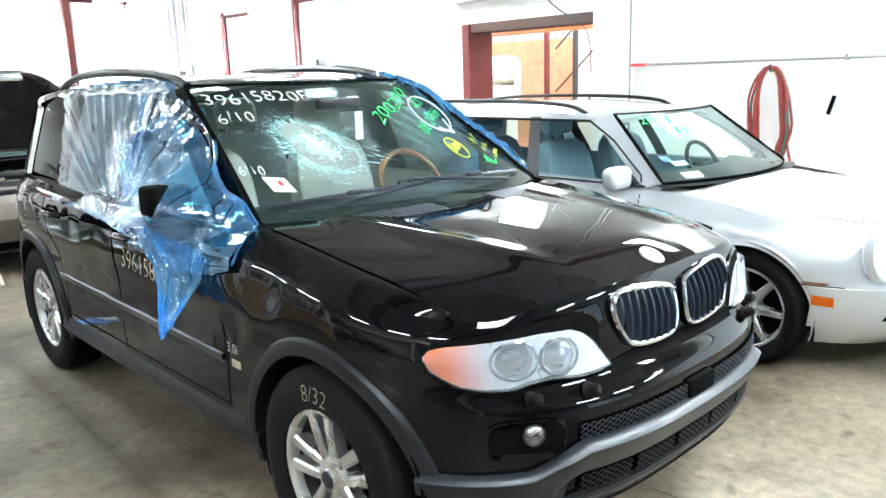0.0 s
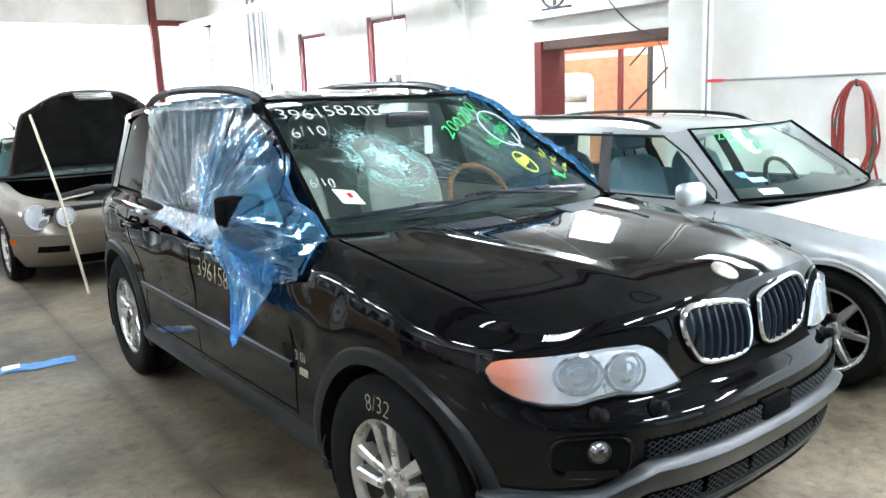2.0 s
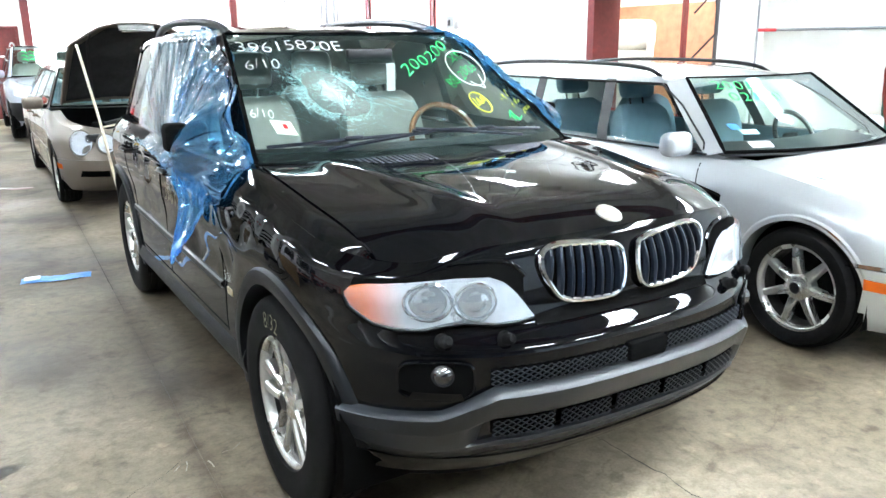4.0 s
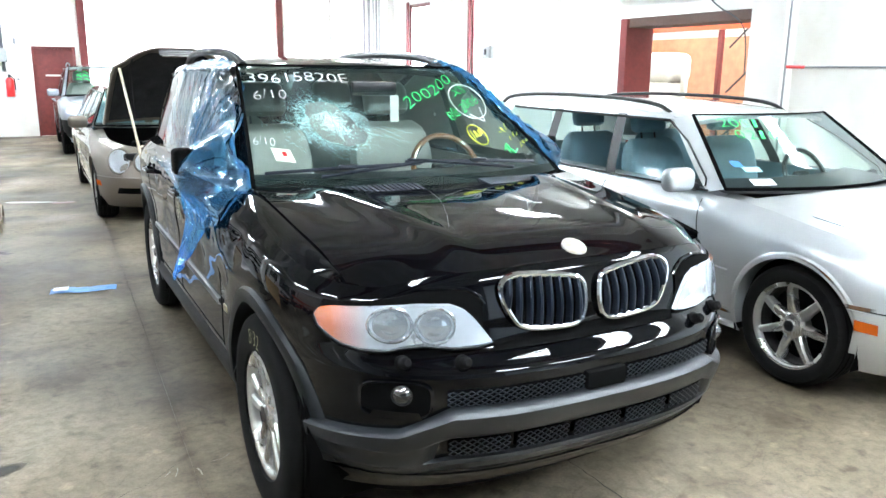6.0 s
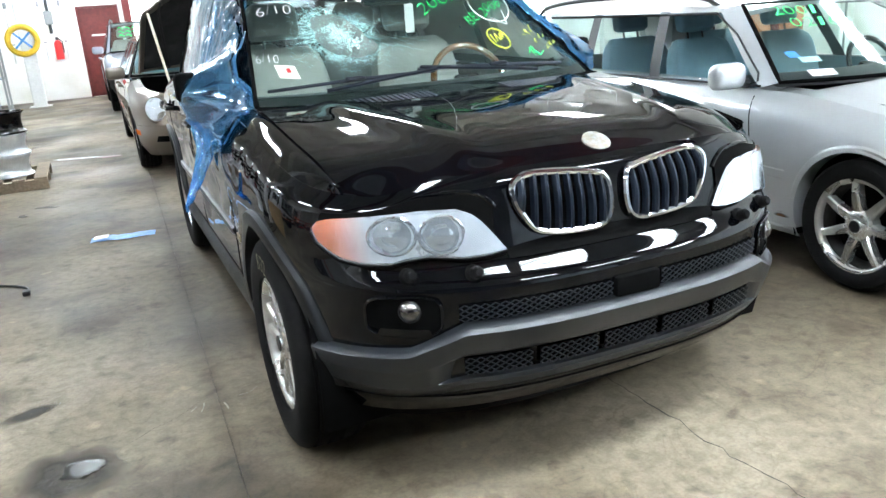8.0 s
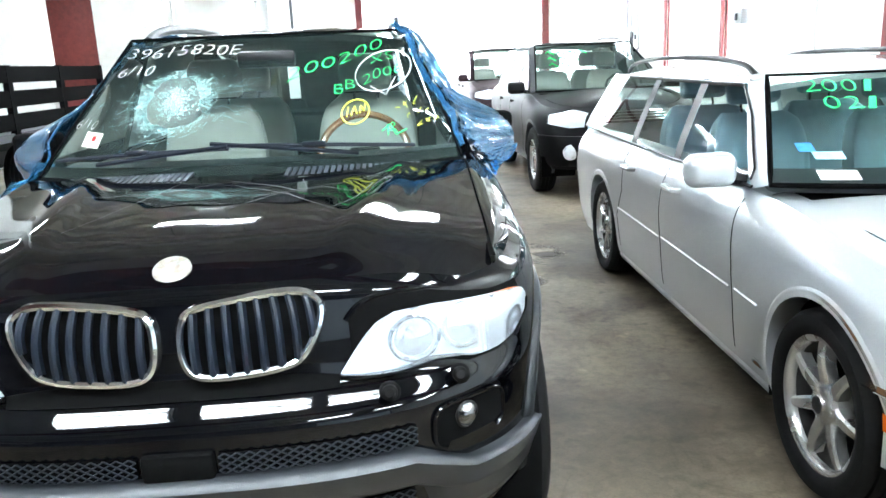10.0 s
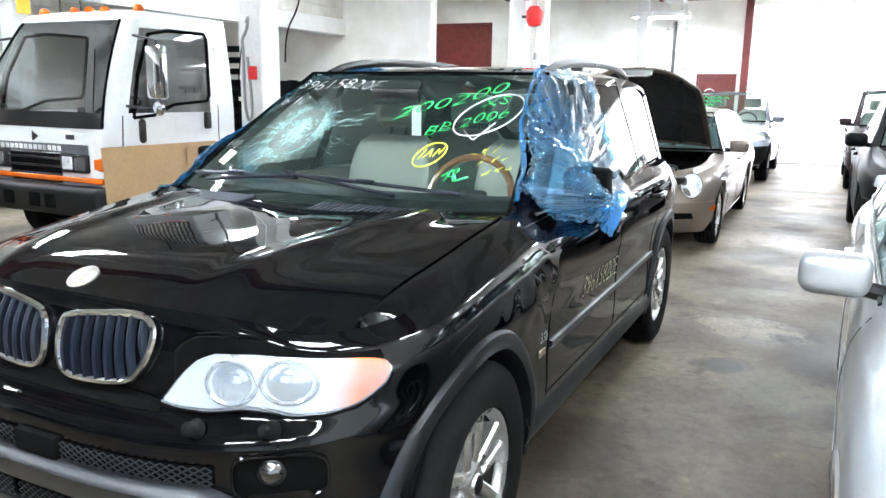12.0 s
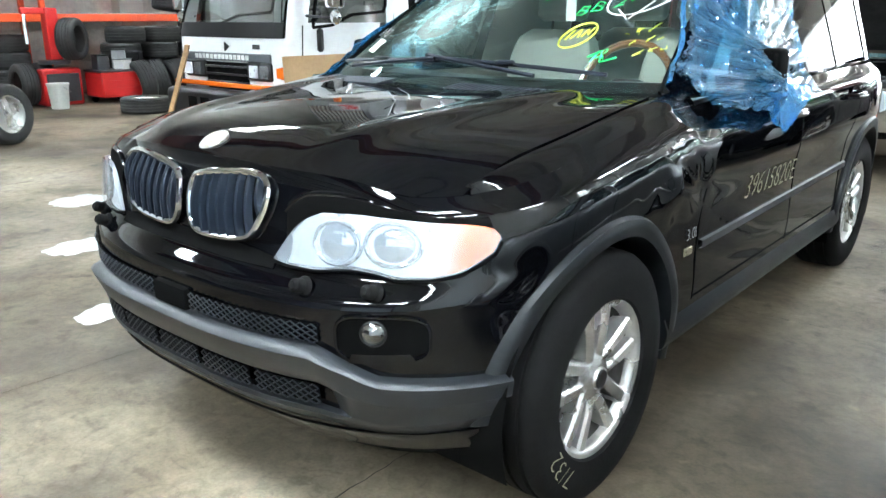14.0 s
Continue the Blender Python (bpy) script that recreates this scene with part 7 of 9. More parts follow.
for v in hood5.data.vertices:
    v.co.z += 0.0016 * noise.noise(Vector((v.co.x * 3.5, v.co.y * 3.5, 1.7))) + 0.0006 * noise.noise(Vector((v.co.x * 9, v.co.y * 9, 4.1)))
HOOD_TREE = tree_of(hood5)


def on_hood(x, y, up=0.0006):
    hit = HOOD_TREE.ray_cast(Vector((x, y, 2.0)), Vector((0, 0, -1)))
    return (hit[0] if hit[0] is not None else Vector((x, y, 1.1))) + Vector((0, 0, up))


def ribbon(bm, pts, w):
    """A flat thin stripe on a surface, its width lying crosswise to the way, in the xy plane."""
    rows = []
    for i, p in enumerate(pts):
        d = pts[min(i + 1, len(pts) - 1)] - pts[max(i - 1, 0)]
        s = Vector((-d.y, d.x, 0))
        s = s.normalized() * w / 2 if s.length > 1e-9 else Vector((w / 2, 0, 0))
        rows.append([p - s, p + s])
    grid(bm, rows)


SCRATCH = surf("bare_scratch", (0.36, 0.37, 0.38), 0.5, var=0.4, fine=120)
random.seed(11)
for pts, w in (([(-0.16, 0.12), (-0.185, 0.0), (-0.225, -0.12), (-0.275, -0.24), (-0.335, -0.36)], 0.0025),
               ([(0.02, 0.05), (0.20, -0.10), (0.34, -0.28)], 0.003), ([(0.10, -0.12), (0.34, 0.02), (0.48, 0.16)], 0.003),
               ([(0.06, -0.24), (0.16, -0.10), (0.30, -0.02), (0.42, -0.10)], 0.003), ([(0.44, 0.0), (0.40, -0.16), (0.30, -0.30)], 0.0025),
               ([(-0.42, 0.02), (-0.20, -0.02), (-0.02, 0.10)], 0.003), ([(0.0, 0.12), (0.14, 0.02), (0.22, -0.06)], 0.006), ([(0.22, 0.10), (0.25, -0.04)], 0.003)):
    bm = bmesh.new()
    p = [along([(*a, 0) for a in pts], t / 24) for t in range(25)]
    p = [on_hood(q.x + 0.004 * noise.noise(Vector((q.x * 20, q.y * 20, 0))), q.y + 0.004 * noise.noise(Vector((q.x * 20, q.y * 20, 5)))) for q in p]
    ribbon(bm, p, w * 0.6)
    part("scratch", bm, SCRATCH, hood5, "pale scratch in the paint")


# writing on glass: text laid between two ends (x, z) of the screen
def on_screen(x, z, off=0.004):
    return Vector((x, ws5(x, z) - off, z + off * 0.5))


def screen_text(body, p0, p1, high, ink, name="writing", shear=0.15):
    me = text_mesh(body, 1.0, shear)
    xs = [v.co.x for v in me.vertices]
    x0, x1 = min(xs), max(xs)
    ys = [v.co.y for v in me.vertices]
    h = max(ys)
    d = Vector((p1[0] - p0[0], p1[1] - p0[1]))
    n = Vector((-d.y, d.x)).normalized() * high
    for v in me.vertices:
        t, s = (v.co.x - x0) / (x1 - x0), v.co.y / h
        s += 0.12 * math.sin(t * 9 + len(body))
        q = Vector(p0) + d * t + n * s
        v.co = on_screen(q.x, q.y)
    return part(name, me, ink, screen5, smooth=False)


def screen_loop(cx, cz, rx, rz, ink, w=0.005, tilt=0.0, name="ring_mark"):
    pts = []
    for k in range(41):
        a = 2 * math.pi * k / 40
        x, z = rx * math.cos(a), rz * math.sin(a)
        pts.append(on_screen(cx + x * math.cos(tilt) - z * math.sin(tilt), cz + x * math.sin(tilt) + z * math.cos(tilt)))
    return part(name, tube(bmesh.new(), pts, w / 2, 5), ink, screen5)


def screen_stroke(pts, ink, w=0.006, name="pen_stroke"):
    return part(name, tube(bmesh.new(), [on_screen(*along([(*q, 0) for q in pts], t / 16).xy) for t in range(17)], w / 2, 5), ink, screen5)


screen_text("39615820E", (-0.600, 1.520), (-0.110, 1.524), 0.042, INK_W)
screen_text("6/10", (-0.605, 1.448), (-0.455, 1.452), 0.036, INK_W)
screen_text("6/10", (-0.690, 1.268), (-0.605, 1.262), 0.030, INK_W)
screen_text("200200", (0.10, 1.400), (0.49, 1.520), 0.042, INK_G)
screen_text("BB", (0.290, 1.345), (0.37, 1.368), 0.036, INK_G)
screen_text("XS", (0.43, 1.452), (0.53, 1.475), 0.034, INK_G)
screen_text("2006", (0.40, 1.378), (0.56, 1.425), 0.036, INK_G)
screen_loop(0.485, 1.430, 0.118, 0.075, INK_W, 0.006, 0.30)
screen_stroke([(0.43, 1.37), (0.49, 1.335), (0.53, 1.40)], INK_W, 0.005)
screen_loop(0.372, 1.283, 0.052, 0.040, INK_Y, 0.007, 0.2)
[screen_stroke(s, INK_Y, 0.006) for s in ([(0.340, 1.268), (0.345, 1.30)], [(0.356, 1.272), (0.368, 1.302), (0.378, 1.276)], [(0.388, 1.278), (0.392, 1.304), (0.404, 1.284), (0.408, 1.308)])]
screen_text("R", (0.490, 1.195), (0.530, 1.205), 0.038, INK_G)
screen_stroke([(0.47, 1.215), (0.50, 1.235), (0.52, 1.20), (0.56, 1.215)], INK_G, 0.006)
# three short lines that cannot be read
for k, (x, z) in enumerate(((0.52, 1.272), (0.565, 1.243), (0.60, 1.214))):
    for j in range(3):
        u, w = x + 0.034 * j, z + 0.012 * j
        screen_stroke([(u + random.uniform(0, 0.024), w + random.uniform(0, 0.030)) for q in range(4)], INK_Y, 0.003, "faded_mark")
# inspection sticker
part("inspection_sticker", sheet(bmesh.new(), lambda u, v: on_screen(mix(-0.632, -0.560, u), mix(1.208, 1.256, v) - 0.008 * u, 0.003), 6, 3), surf("pale_green_sticker", (0.70, 0.78, 0.62), 0.6), screen5, "pale inspection sticker with a red mark", smooth=False)
part("sticker_mark", sheet(bmesh.new(), lambda u, v: on_screen(mix(-0.598, -0.582, u), mix(1.228, 1.244, v) - 0.005, 0.006), 2, 2), BRIGHT_RED, screen5, smooth=False)

# the star break: rings and rays of cracked glass round two centres
CRACK = surf("crazed_glass", (0.55, 0.92, 0.84), 0.25, var=0.25, fine=80)
CRAZE = clear("crushed_glass", (0.55, 0.85, 0.78), 0.10, 0.25, haze=0.10, haze_col=(0.50, 0.92, 0.86))
random.seed(21)
bm, rays = bmesh.new(), bmesh.new()


def crack_line(b, p, q, w, jag=0.004, n=10):
    pts = []
    for k in range(n + 1):
        t = k / n
        e = math.sin(math.pi * t) * jag
        pts.append(on_screen(mix(p[0], q[0], t) + random.uniform(-e, e), mix(p[1], q[1], t) + random.uniform(-e, e), 0.002))
    rows = []
    for i, a in enumerate(pts):
        d = pts[min(i + 1, n)] - pts[max(i - 1, 0)]
        s = Vector((-d.z, 0, d.x))
        s = s.normalized() * w / 2 if s.length > 1e-9 else Vector((w / 2, 0, 0))
        rows.append([a - s, a + s])
    grid(b, rows)


CENTRES = [(-0.335, 1.385), (-0.305, 1.305)]
MID = (-0.325, 1.345)
for k in range(150):
    cx, cz = CENTRES[k % 2]
    a = random.uniform(0, 2 * math.pi)
    r0, r1 = random.uniform(0.004, 0.05), random.uniform(0.05, 0.135)
    crack_line(rays, (cx + r0 * 1.2 * math.cos(a), cz + r0 * 0.8 * math.sin(a)), (MID[0] + r1 * 1.25 * math.cos(a + random.uniform(-0.2, 0.2)), MID[1] + r1 * 0.85 * math.sin(a)), random.uniform(0.0005, 0.0014), 0.006)
for k in range(26):
    a = random.choice((random.gauss(-0.25, 0.5), random.gauss(math.pi - 0.1, 0.7)))
    r1 = random.uniform(0.18, 0.36) if math.cos(a) > 0 else random.uniform(0.16, 0.27)
    crack_line(rays, (MID[0] + 0.11 * math.cos(a), MID[1] + 0.09 * math.sin(a)), (clamp(MID[0] + r1 * math.cos(a), -0.64, 0.22), clamp(MID[1] + r1 * 0.7 * math.sin(a), 1.18, 1.50)), random.uniform(0.0005, 0.0009), 0.010, 14)
# broken rings of short chords, closest at the middle
for k in range(15):
    r, n = 0.012 + 0.0098 * k, 14 + 3 * k
    w = [1 + 0.10 * noise.noise(Vector((math.cos(2 * math.pi * q / n) * 2, math.sin(2 * math.pi * q / n) * 2, k * 0.7))) for q in range(n)]
    for q in range(n):
        if random.random() < 0.22 + 0.02 * k:
            continue
        a0, a1 = 2 * math.pi * q / n, 2 * math.pi * (q + 1) / n
        crack_line(bm, (MID[0] + r * 1.2 * w[q] * math.cos(a0), MID[1] + r * 0.85 * w[q] * math.sin(a0)), (MID[0] + r * 1.2 * w[(q + 1) % n] * math.cos(a1), MID[1] + r * 0.85 * w[(q + 1) % n] * math.sin(a1)), random.uniform(0.0005, 0.0013), 0.002, 3)
for k in range(1700):
    a, q = random.uniform(0, 2 * math.pi), random.random() ** 0.7
    far_out = random.random() < 0.16
    x, z = MID[0] + q * (0.30 if far_out else 0.15) * math.cos(a), MID[1] + q * (0.14 if far_out else 0.105) * math.sin(a)
    if z > 1.50 or z < 1.17 or x < -0.64:
        continue
    t, l = a + random.choice((0, math.pi / 2)) + random.uniform(-0.5, 0.5), random.uniform(0.005, 0.024)
    crack_line(bm, (x, z), (x + l * math.cos(t), z + l * 0.7 * math.sin(t)), random.uniform(0.0004, 0.0011), 0.003, 3)
crumbs = bmesh.new()
for k in range(1900):
    t = random.random()
    cx, cz = mix(CENTRES[0][0], CENTRES[1][0], t), mix(CENTRES[0][1], CENTRES[1][1], t)
    wide = random.choice((0.45, 0.7, 1.1))
    x, z, r = random.gauss(cx, 0.050 * wide), random.gauss(cz, 0.032 * wide), random.uniform(0.0012, 0.0034)
    if z > 1.49 or z < 1.18:
        continue
    a0 = random.uniform(0, 6)
    crumbs.faces.new([crumbs.verts.new(on_screen(x + r * math.cos(a0 + q) * random.uniform(0.6, 1.3), z + r * math.sin(a0 + q) * random.uniform(0.6, 1.3), 0.003 + random.uniform(0, 0.002))) for q in (0, 1.5, 3.1, 4.6)])
tagged(part("glass_crumb", crumbs, CRACK, screen5, "pale crumbs of crushed glass", smooth=False), kind="stuff")
tagged(part("crack_ray", rays, CRACK, screen5, "pale cracks running out from the blow", smooth=False), kind="stuff")
tagged(part("crack_ring", bm, CRACK, screen5, "pale ring cracks round the blow", smooth=False), kind="stuff")
for (cx, cz), rx, rz in ((CENTRES[0], 0.045, 0.030), (CENTRES[1], 0.06, 0.026), (CENTRES[0], 0.075, 0.050), (CENTRES[1], 0.10, 0.045), ((-0.325, 1.345), 0.10, 0.080)):
    bm = bmesh.new()
    rows = []
    for t in (0.02, 0.35, 0.7, 1.0):
        rows.append([on_screen(cx + rx * t * math.cos(a) * (1 + 0.25 * t * noise.noise(Vector((math.cos(a) * 2, math.sin(a) * 2, cx * 9)))), cz + rz * t * math.sin(a) * (1 + 0.25 * t * noise.noise(Vector((math.cos(a) * 2, math.sin(a) * 2, 4 + cx * 9)))), 0.0035 + 0.001 * random.random()) for a in [2 * math.pi * k / 36 for k in range(36)]])
    grid(bm, rows, closed_u=True)
    part("crushed_spot", bm, CRAZE, screen5, "milky crushed glass", smooth=False).visible_shadow = False

# writing on the doors and tyres
def side_text(body, sg, y0, z0, y1, z1, high, ink, parent):
    """Text on the car's side, read from outside, from (y0, z0) to (y1, z1)."""
    me = text_mesh(body, 1.0, 0.2)
    xs, ys = [v.co.x for v in me.vertices], [v.co.y for v in me.vertices]
    x0, x1, h = min(xs), max(xs), max(ys)
    for v in me.vertices:
        t, s = (v.co.x - x0) / (x1 - x0), v.co.y / h
        y, z = mix(y0, y1, t), mix(z0, z1, t) + high * s
        v.co = (sg * S5.side(y, z, 0.005), y, z)
    return part("door_writing", me, ink, parent, smooth=False)


side_text("39615820", -1, 1.45, 0.845, 0.99, 0.825, 0.085, INK_DULL, suv)
side_text("39615820E", 1, 0.98, 0.715, 1.55, 0.705, 0.085, INK_DULL, suv)


def tyre_text(body, wheel_sign, y0, z0, r, a0, a1, high):
    me = text_mesh(body, 1.0, 0.1)
    xs, ys = [v.co.x for v in me.vertices], [v.co.y for v in me.vertices]
    x0, x1, h = min(xs), max(xs), max(ys)
    for v in me.vertices:
        t, s = (v.co.x - x0) / (x1 - x0), v.co.y / h
        a, rr = radians(mix(a0, a1, t)), r + high * s
        v.co = (wheel_sign * 0.9085, y0 + rr * math.cos(a), z0 + rr * math.sin(a))
    return part("tyre_writing", me, INK_DULL, suv, smooth=False)


tyre_text("8/32", -1, 0, 0.37, 0.262, 74, 100, 0.055)
tyre_text("7/32", 1, 0, 0.37, 0.262, 232, 205, 0.055)

# door mirrors
for sg in (-1, 1):
    c = Vector((sg * 0.915, 0.91, 1.188))
    mi = part("door_mirror", boxed((c.x - 0.085, c.y - 0.06, c.z - 0.058), (c.x + 0.085, c.y + 0.055, c.z + 0.058), 0.022, seg=3), MATT_BLACK, suv, "black door mirror wrapped in film")
    part("mirror_foot", tube(bmesh.new(), [(sg * 0.79, 0.88, 1.13), (sg * 0.87, 0.90, 1.15)], 0.03, 8), BLACK_PL, suv)


# blue film over the windows
def film_material(name, col, haze, gloss):
    m = clear(name, col, gloss, 0.07, haze=haze, haze_col=(0.10, 0.52, 0.95), back=0.5)
    N, L = m.node_tree.nodes, m.node_tree.links
    tc, nz, mp, bp = N.new("ShaderNodeTexCoord"), N.new("ShaderNodeTexNoise"), N.new("ShaderNodeMapping"), N.new("ShaderNodeBump")
    mp.inputs["Scale"].default_value = (2, 22, 2.5)
    mp.inputs["Rotation"].default_value = (0.5, 0, 0)
    nz.inputs["Scale"].default_value, nz.inputs["Detail"].default_value, nz.inputs["Distortion"].default_value = 2.2, 5, 0.8
    L.new(tc.outputs["Object"], mp.inputs["Vector"])
    L.new(mp.outputs[0], nz.inputs["Vector"])
    bp.inputs["Strength"].default_value, bp.inputs["Distance"].default_value = 1.0, 0.014
    L.new(nz.outputs["Fac"], bp.inputs["Height"])
    for n in N:
        if n.bl_idname == "ShaderNodeBsdfGlossy":
            L.new(bp.outputs[0], n.inputs["Normal"])
    return m


FILM = film_material("blue_protective_film", (0.36, 0.74, 0.98), 0.10, 0.12)
FILM_PALE = film_material("pale_protective_film", (0.62, 0.85, 0.98), 0.035, 0.14)
FILM_DEEP = film_material("folded_blue_film", (0.14, 0.56, 0.94), 0.24, 0.10)


def film_x(y, z, sg):
    """How far out the film lies: on glass above the belt, on the door below, pushed out by the mirror."""
    if z > 1.585:
        x = side5(y, 1.585) - (z - 1.585) * 1.6
    elif z > 1.10:
        x = side5(y, z)
    else:
        x = max(S5.side(y, min(z, 1.04)), side5(y, 1.10) + (1.10 - z) * 0.5)
        x = mix(side5(y, 1.10), x, clamp((1.10 - z) / 0.06))
    if z > 1.10:
        x -= 0.22 * max(0.0, 0.68 + (z - 1.10) * 1.56 - y)
    g = math.exp(-(((y - 0.90) / 0.20) ** 2 + ((z - 1.17) / 0.13) ** 2) ** 1.6)
    return x + 0.165 * g


def film(name, bottom, top, sg, mat, amp, off, seed, nu=240, nv=48, centre=(0.80, 1.15), aim=None, gather=0.0):
    """A sheet between two edges (y, z), with folds that fan out from the centre. gather draws its lower half together."""
    bm = bmesh.new()

    def f(u, v):
        p = along([(*q, 0) for q in bottom], u).lerp(along([(*q, 0) for q in top], u), v)
        y, z = p.x, p.y
        a = math.atan2(z - centre[1], y - centre[0])
        r = math.hypot(z - centre[1], y - centre[0])
        k = (u * 14, v * 1.2) if aim == "v" else (a * 9, r * 1.0)
        n1 = noise.noise(Vector((k[0], k[1], seed)))
        n2 = noise.noise(Vector((k[0] * 2.9, k[1] * 1.5, seed + 5)))
        n3 = noise.noise(Vector((y * 3.5, z * 3.5, seed + 9)))
        n4 = noise.noise(Vector((u * 26, v * 21, seed + 14)))
        w = amp * ((1 - abs(n1) * 2.6) * 0.9 + (1 - abs(n2) * 2.6) * 0.5 + n3 * 0.9)
        e = min(u, 1 - u) * 30
        fray = (0.016 * n4 if v < 0.03 or v > 0.97 else 0.0)
        return (sg * (film_x(y, z, sg) + off + max(-off * 0.8, w)), y + amp * 0.5 * n2 + (0.014 * n4 if e < 1 else 0), z + fray)
    sheet(bm, f, nu, nv)
    bmesh.ops.recalc_face_normals(bm, faces=bm.faces[:])
    o = part(name, bm, mat, suv, "crumpled clear blue plastic film taped over the windows")
    o.visible_shadow = False
    return o


def film_roll(pts, r, mat, sg, seed):
    """The bunched edge of the film."""
    p = [along([(*q, 0) for q in pts], t / 60) for t in range(61)]
    q = [Vector((sg * (film_x(a.x, a.y, sg) + 0.010 + 0.010 * noise.noise(Vector((a.x * 14, a.y * 14, seed)))), a.x, a.y + 0.010 * noise.noise(Vector((a.x * 17, a.y * 15, seed + 3))))) for a in p]
    o = part("film_edge", tube(bmesh.new(), q, [r * (1 + 0.8 * noise.noise(Vector((k * 0.7, seed, 0)))) for k in range(61)], 6, flat=0.35), mat, suv, "bunched edge of the blue film")
    o.visible_shadow = False


# right side: one wide sheet from the roof to the belt, a blue one round the mirror, and a loose tail
film("window_film", [(2.44, 1.05), (2.0, 1.05), (1.68, 1.04), (1.45, 1.02), (1.0, 1.03), (0.75, 1.02), (0.52, 1.04)],
     [(2.74, 1.575), (2.3, 1.615), (1.85, 1.635), (1.42, 1.615), (1.12, 1.49), (0.80, 1.29), (0.49, 1.12)], -1, FILM_PALE, 0.009, 0.016, 1.0, centre=(1.60, 1.02))
film("window_film", [(1.40, 0.98), (1.15, 0.95), (0.85, 0.93), (0.66, 0.94), (0.47, 0.98)], [(1.75, 1.33), (1.30, 1.50), (1.02, 1.42), (0.75, 1.26), (0.46, 1.10)], -1, FILM, 0.008, 0.022, 2.0, 170, 40, (1.55, 0.98))
film("hanging_film", [(0.80, 0.735), (0.775, 0.700), (0.755, 0.710), (0.73, 0.77)], [(1.22, 1.04), (1.02, 1.07), (0.80, 1.05), (0.60, 1.00)], -1, FILM_DEEP, 0.011, 0.026, 3.0, 70, 60, (0.78, 0.55), "v")
film_roll([(2.74, 1.58), (2.3, 1.62), (1.9, 1.635), (1.5, 1.62), (1.14, 1.515), (0.91, 1.365), (0.66, 1.20), (0.49, 1.11), (0.47, 1.0)], 0.013, FILM, -1, 6)
film_roll([(2.44, 1.06), (2.0, 1.05), (1.6, 1.03), (1.38, 1.0)], 0.012, FILM, -1, 7)
film_roll([(1.62, 1.61), (1.58, 1.35), (1.56, 1.06)], 0.008, FILM, -1, 9)
# left side: a crumpled bag round mirror and front window
film("window_film", [(1.78, 1.04), (1.55, 1.03), (1.35, 1.01), (1.15, 1.01), (0.95, 1.04), (0.66, 1.10)], [(1.80, 1.60), (1.58, 1.635), (1.30, 1.625), (1.12, 1.56), (0.92, 1.44), (0.58, 1.18)], 1, FILM_PALE, 0.016, 0.020, 11.0, 150, 60, (0.95, 1.12))
film("window_film", [(1.30, 1.00), (1.16, 0.99), (1.0, 1.03), (0.64, 1.08)], [(1.30, 1.63), (1.12, 1.56), (0.92, 1.43), (0.60, 1.19)], 1, FILM, 0.013, 0.032, 12.0, 110, 50, (0.95, 1.12))
film("hanging_film", [(1.20, 0.965), (1.14, 0.945), (0.98, 1.01)], [(1.62, 1.08), (1.25, 1.11), (0.80, 1.11)], 1, FILM_DEEP, 0.016, 0.045, 13.0, 60, 36, (1.2, 0.8), "v")
film_roll([(1.62, 1.64), (1.35, 1.63), (1.12, 1.56), (0.90, 1.42), (0.70, 1.27), (0.56, 1.15)], 0.013, FILM, 1, 14)
film_roll([(1.26, 1.61), (1.14, 1.50), (1.06, 1.40), (1.04, 1.30)], 0.013, FILM, 1, 15)
film_roll([(1.80, 1.60), (1.80, 1.45), (1.79, 1.25), (1.77, 1.05)], 0.010, FILM, 1, 16)
o = part("film_loop", tube(bmesh.new(), smooth_loop([(0.68, 1.10, 1.50), (0.62, 1.01, 1.47), (0.64, 0.97, 1.42), (0.72, 1.03, 1.40)], 3, False), 0.010, 7, flat=0.4), FILM, suv, "loop of blue film")
o.visible_shadow = False

# writing on the other windscreens
def other_text(car, ws, body, x0, z0, x1, z1, high, ink):
    me = text_mesh(body, 1.0, 0.1)
    xs, ys = [v.co.x for v in me.vertices], [v.co.y for v in me.vertices]
    a, b, h = min(xs), max(xs), max(ys)
    for v in me.vertices:
        t, s = (v.co.x - a) / (b - a), v.co.y / h
        x, z = mix(x0, x1, t), mix(z0, z1, t) + high * s
        v.co = (x, ws(x, z) - 0.006, z + 0.003)
    return part("writing", me, ink, car, "green paint pen writing", smooth=False)


for body, x0, x1, z in (("2001", -0.50, -0.22, 1.265), ("02160", -0.46, -0.10, 1.200)):
    step = (x1 - x0) / len(body)
    for k, ch in enumerate(body):
        other_text(silver, ws_s, ch, x0 + step * k, z - 0.002 * k, x0 + step * (k + 0.78), z - 0.002 * k, 0.045, INK_G)
for x0, z0, x1, z1, mt in ((-0.64, 1.055, -0.585, 1.085, TAPE_BLUE), (-0.60, 1.03, -0.50, 1.055, surf("pale_cyan_sticker", (0.35, 0.70, 0.72), 0.5)), (-0.62, 0.965, -0.49, 0.995, PAPER)):
    part("sticker", sheet(bmesh.new(), lambda u, v: (mix(x0, x1, u), ws_s(mix(x0, x1, u), mix(z0, z1, v)) - 0.005, mix(z0, z1, v)), 4, 2), mt, silver, "small windscreen sticker", smooth=False)
